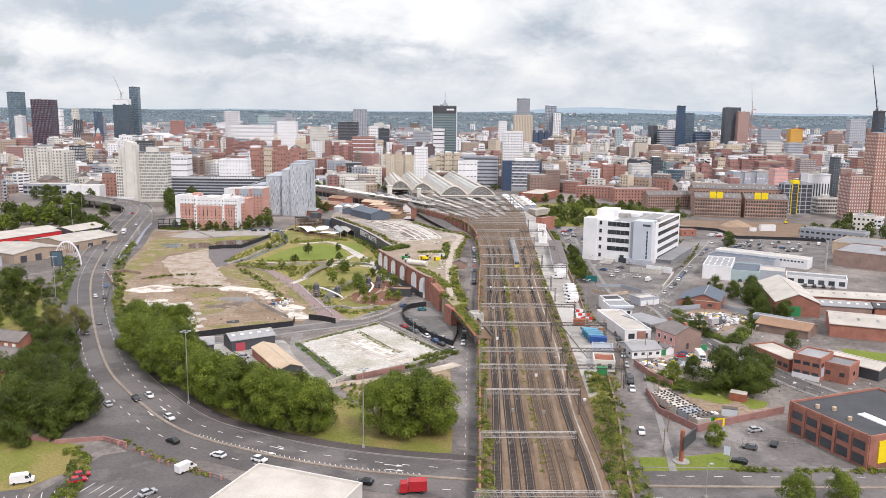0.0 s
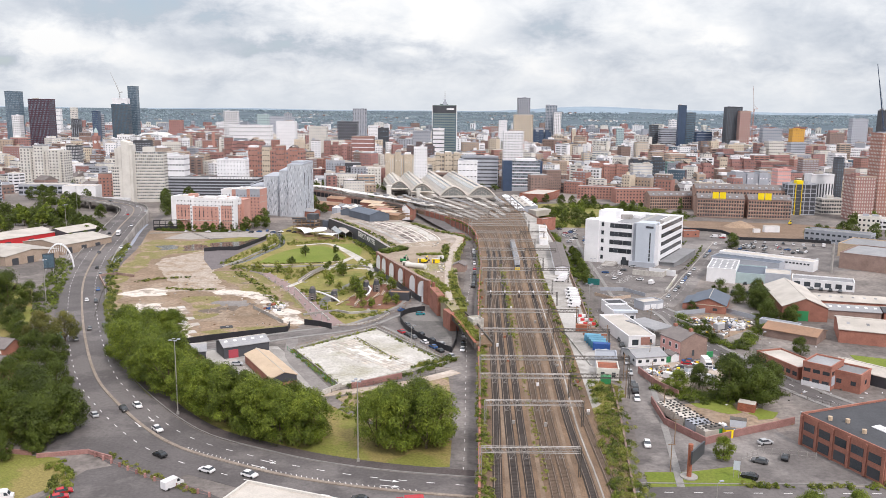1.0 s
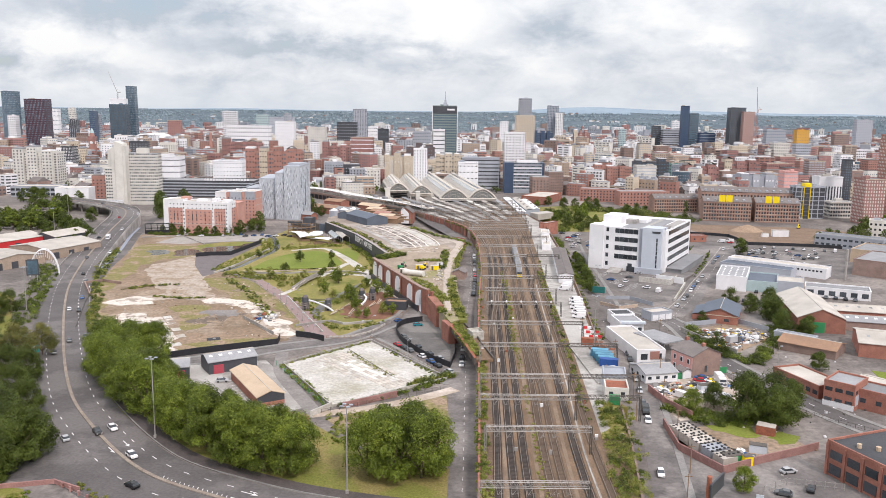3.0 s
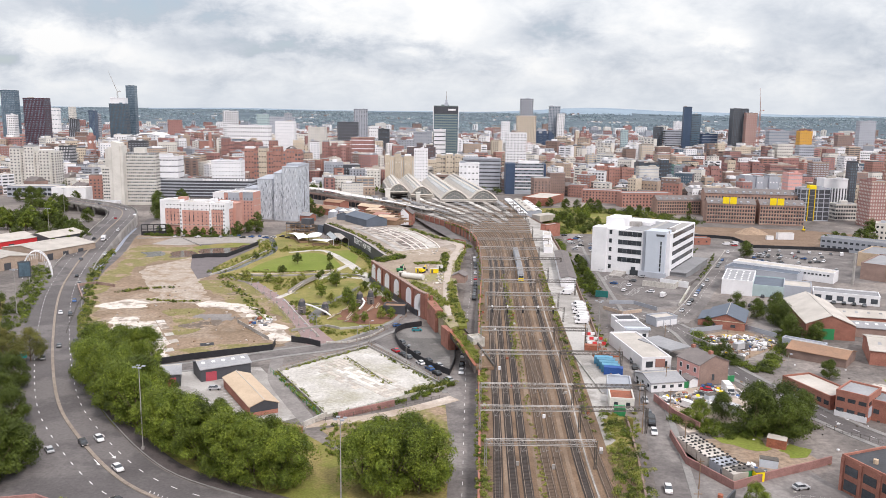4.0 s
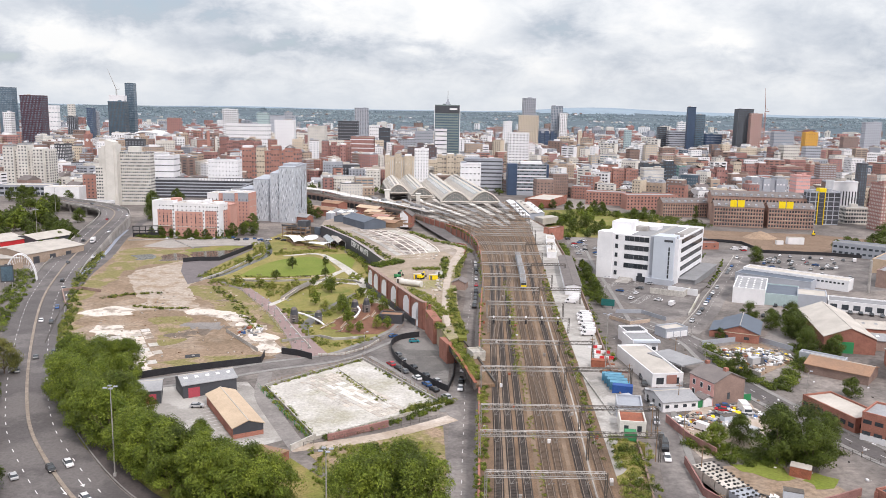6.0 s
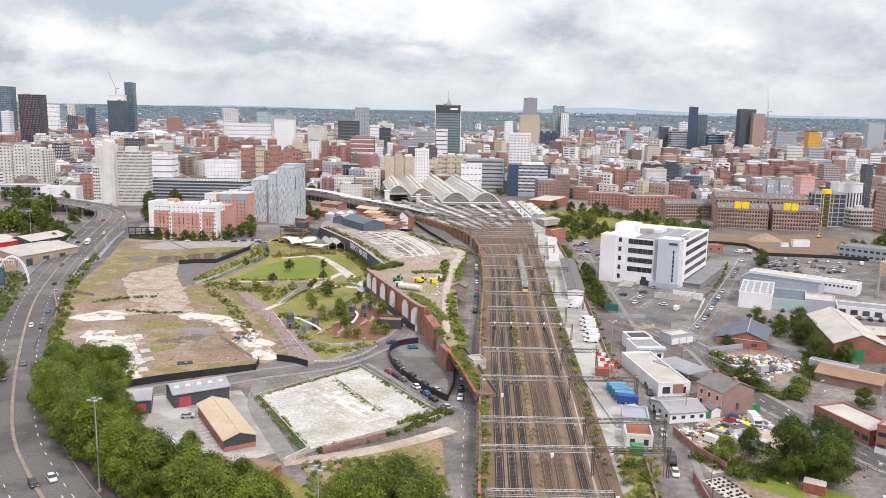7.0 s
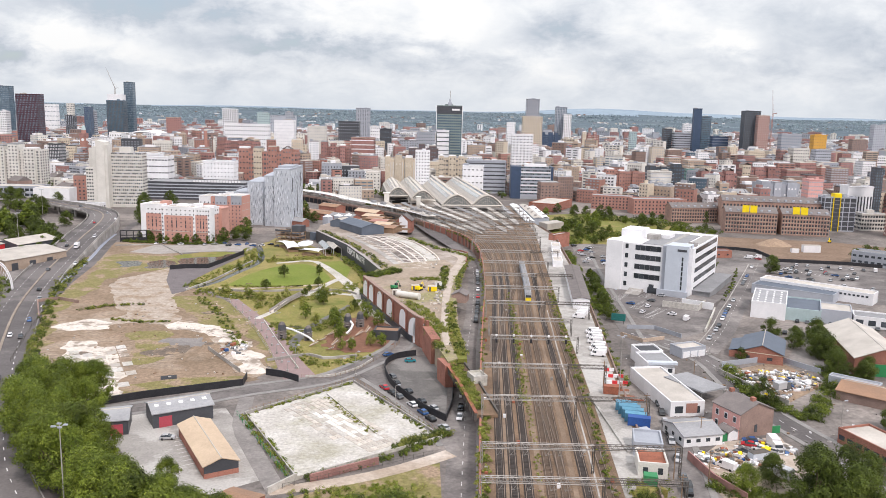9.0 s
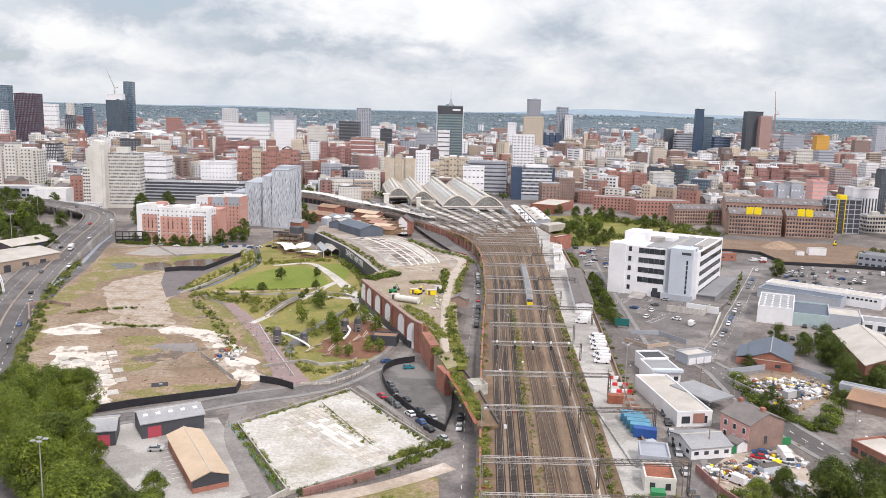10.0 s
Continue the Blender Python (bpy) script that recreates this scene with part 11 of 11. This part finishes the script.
thicket("waste_scrub", strip([(-140, 405), (-124, 401), (-112, 404)], 2.4, 60, 0.4, 1.0), "weeds across the waste ground", (leaf_weed, leaf_dark), 0.2, 26, 67)
thicket("waste_scrub", strip([(-160, 418), (-150, 428), (-136, 432)], 2.6, 60, 0.4, 1.3), "scrub by a broken wall on the waste ground", (leaf_weed, leaf_dark), 0.2, 26, 68)
thicket("park_planting", strip([(-72, 584), (-60, 560), (-47, 528), (-39, 500), (-35, 478), (-36, 460)], 5, 230, 0.6, 1.7, 0.3), "bushes below the depot wall", (leaf_weed, leaf_lime, leaf_dark), 0.26, 28, 21)
thicket("depot_scrub", strip([(-82, 622), (-66, 590), (-53, 563), (-38, 524), (-28, 492)], 4, 190, 0.4, 1.4, 8.0), "weeds along the depot yard", (leaf_weed, leaf_dark), 0.22, 26, 22)
thicket("depot_scrub", strip([(-20, 596), (-2, 560), (8, 548), (15, 540), (20, 520)], 3.5, 110, 0.5, 1.8, 7.8), "ivy over the depot wall", (leaf_weed, leaf_dark, leaf_lime), 0.26, 28, 23)
thicket("works_scrub", strip([(74, 262), (84, 250), (100, 250), (112, 258)], 9, 150, 0.8, 2.4), "thick bushes among the workshops", (leaf_dark, leaf_lime), 0.3, 30, 24)
thicket("works_scrub", strip([(110, 356), (107, 338), (110, 318), (118, 306), (132, 326), (142, 340), (146, 356), (154, 342)], 6, 300, 0.8, 2.2), "bushes round the scrap yard", (leaf_dark, leaf_lime), 0.3, 30, 25)
thicket("works_scrub", strip([(78, 292), (86, 298)], 4, 40, 0.8, 1.8), "bushes behind the low house", (leaf_dark,), 0.26, 30, 26)
thicket("verge_scrub", strip([(-98, 200), (-92, 192), (-88, 180), (-86, 165)], 5, 110, 0.5, 1.4), "hedge beside the car park", (leaf_lime, leaf_weed), 0.24, 30, 27)
thicket("verge_scrub", strip([(-86, 206), (-72, 194), (-56, 184)], 2.0, 60, 0.3, 0.9), "weeds along the kerb fence", (leaf_weed,), 0.18, 24, 28)
thicket("street_hedge", strip([(146, 468), (167, 512), (177, 537), (185, 556)], 1.6, 46, 0.5, 1.0), "clipped hedge between car park and street", (leaf_lime, leaf_dark), 0.24, 26, 81)
thicket("wall_ivy", strip([(25, 560), (24, 590), (16, 628), (5, 652)], 1.4, 70, 0.5, 1.5, 5.5), "ivy over the tall brick wall", (leaf_weed, leaf_dark), 0.26, 28, 82)
thicket("verge_scrub", strip([(76, 190.5), (95, 189.5), (120, 190)], 2, 80, 0.4, 1.2), "hedge along the road", (leaf_lime, leaf_weed), 0.22, 28, 29)
thicket("road_scrub", strip([(-230, 480), (-214, 452), (-206, 430), (-196, 400), (-176, 352)], 10, 150, 0.8, 2.6), "scrub on the bank below the road", (leaf_dark, leaf_lime), 0.35, 28, 30)
thicket("station_scrub", strip([(92, 700), (110, 760), (150, 790), (196, 760), (214, 700)], 34, 230, 1.5, 4.2), "dark trees and bushes on the station bank", (leaf_dark, leaf_dark, leaf_lime), 0.6, 22, 32)
thicket("station_scrub", strip([(90, 640), (110, 670), (130, 690), (160, 690)], 22, 200, 1.0, 3.0), "bushes on the bank by the station", (leaf_dark, leaf_lime, leaf_weed), 0.45, 24, 31)
for k, pts in enumerate(([(88, 640), (84, 800), (150, 830), (200, 760), (216, 690), (150, 640)],)):
    patch("bank", pts, 0.05, grass, "green bank near the station")

thicket("planted_island", strip([(150, 512), (160, 534), (170, 556), (180, 578)], 2.2, 46, 0.4, 0.9), "clipped shrubs in the car park islands", (leaf_dark, leaf_lime), 0.2, 26, 70)
thicket("planted_island", strip([(136, 474), (143, 492)], 1.6, 24, 0.4, 0.9), "clipped shrubs in the car park islands", (leaf_lime,), 0.2, 26, 71)

rng = random.Random(91)
for name, label, spots, mats in (("rubble", "scattered rubble on the waste ground", [(rng.uniform(-150, -66), rng.uniform(330, 440)) for _ in range(150)], (slab_broken, hard_broken, concrete_grey, timber)),
                                 ("rubble", "scattered rubble along the hardstanding", [(rng.uniform(-6, 4), rng.uniform(400, 470)) for _ in range(60)], (concrete_grey, slab_broken)),
                                 ("litter", "litter and broken bits in the workshop yards", [(rng.uniform(74, 150), rng.uniform(205, 370)) for _ in range(160)], (render_white, timber, concrete_grey, steel_dark))):
    for m in mats:
        sh = Shape()
        for x, y in spots[mats.index(m)::len(mats)]:
            base = 8.2 if "hardstanding" in label else 0.06
            w_, d_ = rng.uniform(0.3, 1.1), rng.uniform(0.2, 0.7)
            sh.turned(x, y, base - 0.02, base + rng.uniform(0.1, 0.45), w_, d_, rng.uniform(0, 180))
        tagged(part(name, sh, m), label, name, kind="stuff")

thicket("road_scrub", strip([(-139, 336), (-148, 356), (-158, 380), (-164, 398)], 4.5, 130, 0.5, 1.7), "scrub between the road and the waste ground", (leaf_weed, leaf_dark, leaf_lime), 0.24, 28, 72)
thicket("road_scrub", strip([(-170, 410), (-184, 446), (-196, 486), (-208, 530)], 5, 130, 0.5, 1.6), "scrub beside the slip road", (leaf_weed, leaf_dark), 0.24, 26, 73)
thicket("hotel_hedge", strip([(-214, 604), (-190, 602), (-166, 600), (-146, 606)], 4, 120, 0.8, 2.2), "hedge and bushes before the hotel", (leaf_dark, leaf_lime), 0.35, 26, 74)
for x, y, sz in ((-62, 254, 0.55), (-104, 283, 0.5)):
    tree("lime_b", x, y, 0, sz, x, "small round green tree by the units", "lime trees along the road")

# ---- the town beyond ----
def inside(poly, x, y):
    c = False
    for (x0, y0), (x1, y1) in zip(poly, poly[1:] + poly[:1]):
        if (y0 > y) != (y1 > y) and x < (x1 - x0) * (y - y0) / (y1 - y0) + x0:
            c = not c
    return c


OPEN = [(-330, 380), (-330, 640), (-430, 720), (-430, 812), (-380, 800), (-300, 752), (-250, 700), (-222, 650), (-120, 660), (-100, 760), (-60, 840), (70, 840), (150, 850), (190, 815), (236, 765), (240, 705), (330, 690), (240, 430), (200, 150), (-150, 100)]
rng = random.Random(77)
WALLS = [brick_red] * 4 + [brick_brown] * 3 + [brick_orange] * 2 + [render_white] * 6 + [render_cream] * 4 + [render_grey] * 5 + [brick_buff] * 2 + [sandstone, cladding_dark, glass_blue]
ROOFS = [roof_grey] * 4 + [roof_pale] * 3 + [slate, roof_black]
NAMES = {brick_red: "red brick", brick_brown: "brown brick", brick_orange: "orange brick", render_white: "white rendered", render_cream: "cream panelled", render_grey: "grey clad", brick_buff: "buff brick", sandstone: "sandstone", cladding_dark: "dark clad", glass_blue: "blue glazed"}
placed = []
y = 640.0
while y < 850:
    step = 23 + y * 0.012
    x = -0.62 * y - 60
    while x < 0.62 * y + 60:
        px, py = x + rng.uniform(-6, 6), y + rng.uniform(-7, 7)
        x += step * rng.uniform(0.85, 1.35)
        if inside(OPEN, px, py) or any((px - a) ** 2 + (py - b) ** 2 < (r + 14) ** 2 for a, b, r in taken):
            continue
        w, d = rng.uniform(11, step * 1.0), rng.uniform(10, 20)
        h = rng.choice((6, 7, 8, 9, 11, 12, 13, 15, 17, 20)) * (1.0 + 0.00025 * (py - 700))
        wall = rng.choice(WALLS)
        district = -35 if noise.noise((px / 300, py / 300, 0)) > 0.1 else 12
        turn = district + rng.choice((0, 0, 0, 90 - 90, 6))
        gable = wall in (brick_red, brick_brown, brick_orange) and h < 16 and rng.random() < 0.55
        st = max(2, int(h / 3.3))
        building("town_building", "%s %s building of the town" % (NAMES[wall], "pitched-roof" if gable else "flat-roofed"), "building", px - w / 2, py - d / 2, turn, w, d, h, wall, slate if gable else rng.choice(ROOFS), "gable" if gable else "flat", 3.0, "x",
                 st, int(w / 3.0), int(d / 3.2), (1.5, 1.6) if wall not in (render_white, render_grey) else (2.3, 1.5), glass_dark if wall not in (cladding_dark,) else render_grey, faces="fsl", plant=0 if gable else rng.choice((0, 1, 1, 2)), group="town buildings")
    y += step * 0.8

far = defaultdict(Shape)
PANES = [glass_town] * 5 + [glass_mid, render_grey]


def far_block(x, y, z, w, d, h, turn, wall, roof, pitched):
    """One distant block in the joined town: walls, roof, and its rows of panes."""
    c, s = math.cos(radians(turn)), math.sin(radians(turn))
    at = lambda a, b, k: (x + a * c - b * s, y + a * s + b * c, z + k)
    far[wall.name].turned(x, y, z - 2, z + h, w, d, turn)
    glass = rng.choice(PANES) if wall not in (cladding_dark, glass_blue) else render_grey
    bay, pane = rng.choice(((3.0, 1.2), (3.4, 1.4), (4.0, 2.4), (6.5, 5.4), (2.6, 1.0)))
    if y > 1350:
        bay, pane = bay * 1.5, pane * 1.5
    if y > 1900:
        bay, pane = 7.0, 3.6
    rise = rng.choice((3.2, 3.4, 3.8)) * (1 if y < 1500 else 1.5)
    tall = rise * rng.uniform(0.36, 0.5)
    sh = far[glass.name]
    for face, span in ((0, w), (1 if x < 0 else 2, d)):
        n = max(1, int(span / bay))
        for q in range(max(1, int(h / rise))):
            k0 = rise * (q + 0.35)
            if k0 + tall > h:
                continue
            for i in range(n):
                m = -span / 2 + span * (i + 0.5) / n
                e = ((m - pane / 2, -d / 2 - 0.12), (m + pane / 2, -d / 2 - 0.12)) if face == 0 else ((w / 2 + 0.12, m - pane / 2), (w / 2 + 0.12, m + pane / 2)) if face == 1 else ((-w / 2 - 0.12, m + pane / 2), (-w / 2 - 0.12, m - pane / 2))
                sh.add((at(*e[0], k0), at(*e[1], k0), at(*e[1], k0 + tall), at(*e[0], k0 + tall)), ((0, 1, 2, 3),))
    if pitched:
        up = min(4.5, d * 0.28)
        v = [at(a, b, k) for a, b, k in ((-w / 2, -d / 2, h), (w / 2, -d / 2, h), (w / 2, 0, h + up), (-w / 2, 0, h + up), (w / 2, d / 2, h), (-w / 2, d / 2, h))]
        far[roof.name].add(v, [(0, 1, 2, 3), (3, 2, 4, 5), (0, 3, 5), (1, 4, 2)])
        if rng.random() < 0.5:
            far[wall.name].turned(*at(w * rng.uniform(-0.4, 0.4), 0, 0)[:2], z + h, z + h + up + 1.5, 1.6, 1.0, turn)
    else:
        far[roof.name].turned(x, y, z + h, z + h + 0.7, w - 0.7, d - 0.7, turn)
        for _ in range(rng.choice((0, 1, 2, 2))):
            a, b = rng.uniform(-0.3, 0.3) * w, rng.uniform(-0.3, 0.3) * d
            far[rng.choice((roof_pale, render_grey, render_white, wall)).name].turned(*at(a, b, 0)[:2], z + h + 0.7, z + h + rng.uniform(1.6, 4), w * rng.uniform(0.12, 0.4), d * rng.uniform(0.2, 0.45), turn)


y = 850.0
while y < 3500:
    step = 21 + (y - 850) * 0.013
    x = -0.6 * y - 60
    while x < 0.6 * y + 60:
        px, py = x + rng.uniform(-6, 6), y + rng.uniform(-12, 12)
        x += step * rng.uniform(0.75, 1.45)
        if inside(OPEN, px, py) or any((px - a) ** 2 + (py - b) ** 2 < (r + 8) ** 2 for a, b, r in taken) or rng.random() < (0.08 if y < 1700 else 0.1 + (y - 1700) / 3600):
            continue
        core = math.exp(-((px + 20) / 650) ** 2) * (1 if py < 1800 else 0.4)
        old = noise.noise((px / 170, py / 170, 2)) > -0.05
        w, d = rng.uniform(9, 1.1 * step), rng.uniform(9, 18)
        h = rng.choice((6, 7, 8, 9, 11, 13, 15, 18, 21)) * (1 + 0.35 * core * rng.random()) * (1 + 0.85 * max(0, min(1, (py - 960) / 280)))
        if rng.random() < 0.04 * core + 0.01:
            h, w = h * 1.7, min(w, 20)
        h = min(h, 30 if py < 1000 else 36 if py < 1250 else 46)
        wall = rng.choice([render_white, render_grey, render_grey, render_cream, brick_brown, brick_red, brick_red] if py > 1700 else WALLS if not old else [brick_red, brick_red, brick_brown, brick_brown, brick_orange, brick_buff, sandstone, render_cream, render_white])
        pitched = h < 13 and rng.random() < (0.7 if old else 0.25)
        far_block(px, py, far_height(px, py), w, d, h if py < 1750 else min(h, 27), (-33 if noise.noise((px / 300, py / 300, 0)) > 0.1 else 12) + rng.uniform(-6, 6), wall, rng.choice((slate, slate, roof_grey)) if pitched else rng.choice(ROOFS), pitched)
    y += step * 0.84
# scattered houses among the woods
for i in range(230):
    py = 3300 + 1150 * rng.random() ** 1.3
    px = rng.uniform(-0.6, 0.6) * py
    if noise.noise((px / 260, py / 120, 5)) < 0.05:
        continue
    for _ in range(rng.choice((2, 4, 6))):
        qx, qy = px + rng.uniform(-70, 70), py + rng.uniform(-14, 14)
        zz = far_height(qx, qy)
        far[rng.choice((render_white, render_cream, render_grey, brick_brown)).name].turned(qx, qy, zz - 2, zz + rng.uniform(4, 6), rng.uniform(7, 16), 9, rng.uniform(-20, 20))
        far[rng.choice((slate, roof_grey, roof_pale)).name].turned(qx, qy, zz + 4, zz + 6.5, rng.uniform(6, 12), 7, 0)
for name, sh in far.items():
    tagged(part("distant_buildings", sh, bpy.data.materials[name]), "distant town blocks in %s" % name, "building", kind="stuff")

lumps = []
for i in range(2300):
    yy = 900 + 1900 * rng.random() ** 0.75
    xx = rng.uniform(-0.6, 0.6) * yy
    if inside(OPEN, xx, yy):
        continue
    for _ in range(3):
        rr = rng.uniform(3.0, 5.5)
        qx, qy = xx + rng.uniform(-9, 9), yy + rng.uniform(-6, 6)
        lumps.append((qx, qy, far_height(qx, qy) + rr * 0.9, rr))
tagged(new("distant_trees", leaf_mesh("distant trees", lumps, 26, 1.9, 5, leaf_dark)), "street trees among the distant blocks", "trees", kind="stuff")
# far woods, their leaf colour paled and blued for haze
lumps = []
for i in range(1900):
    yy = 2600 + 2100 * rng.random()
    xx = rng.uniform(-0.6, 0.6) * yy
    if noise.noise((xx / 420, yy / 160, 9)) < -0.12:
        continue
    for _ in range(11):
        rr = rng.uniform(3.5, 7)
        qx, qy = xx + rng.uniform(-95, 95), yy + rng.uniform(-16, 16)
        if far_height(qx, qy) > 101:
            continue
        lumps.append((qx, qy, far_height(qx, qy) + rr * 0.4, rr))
tagged(new("distant_trees", leaf_mesh("far woods", lumps, 8, 4.0, 6, leaf_far)), "haze-tinted wooded belts running to the far hills", "trees", kind="stuff")
for i in range(40):
    q = rng.uniform(660, 900)
    x_ = rng.uniform(-0.55, 0.55) * q
    if not inside(OPEN, x_, q) and not any((x_ - a) ** 2 + (q - b) ** 2 < r ** 2 for a, b, r in taken):
        tree(rng.choice(("mid_a", "mid_b")), x_, q, 0, rng.uniform(0.9, 1.5), rng.uniform(0, 360), "street tree among the town blocks", "town trees")
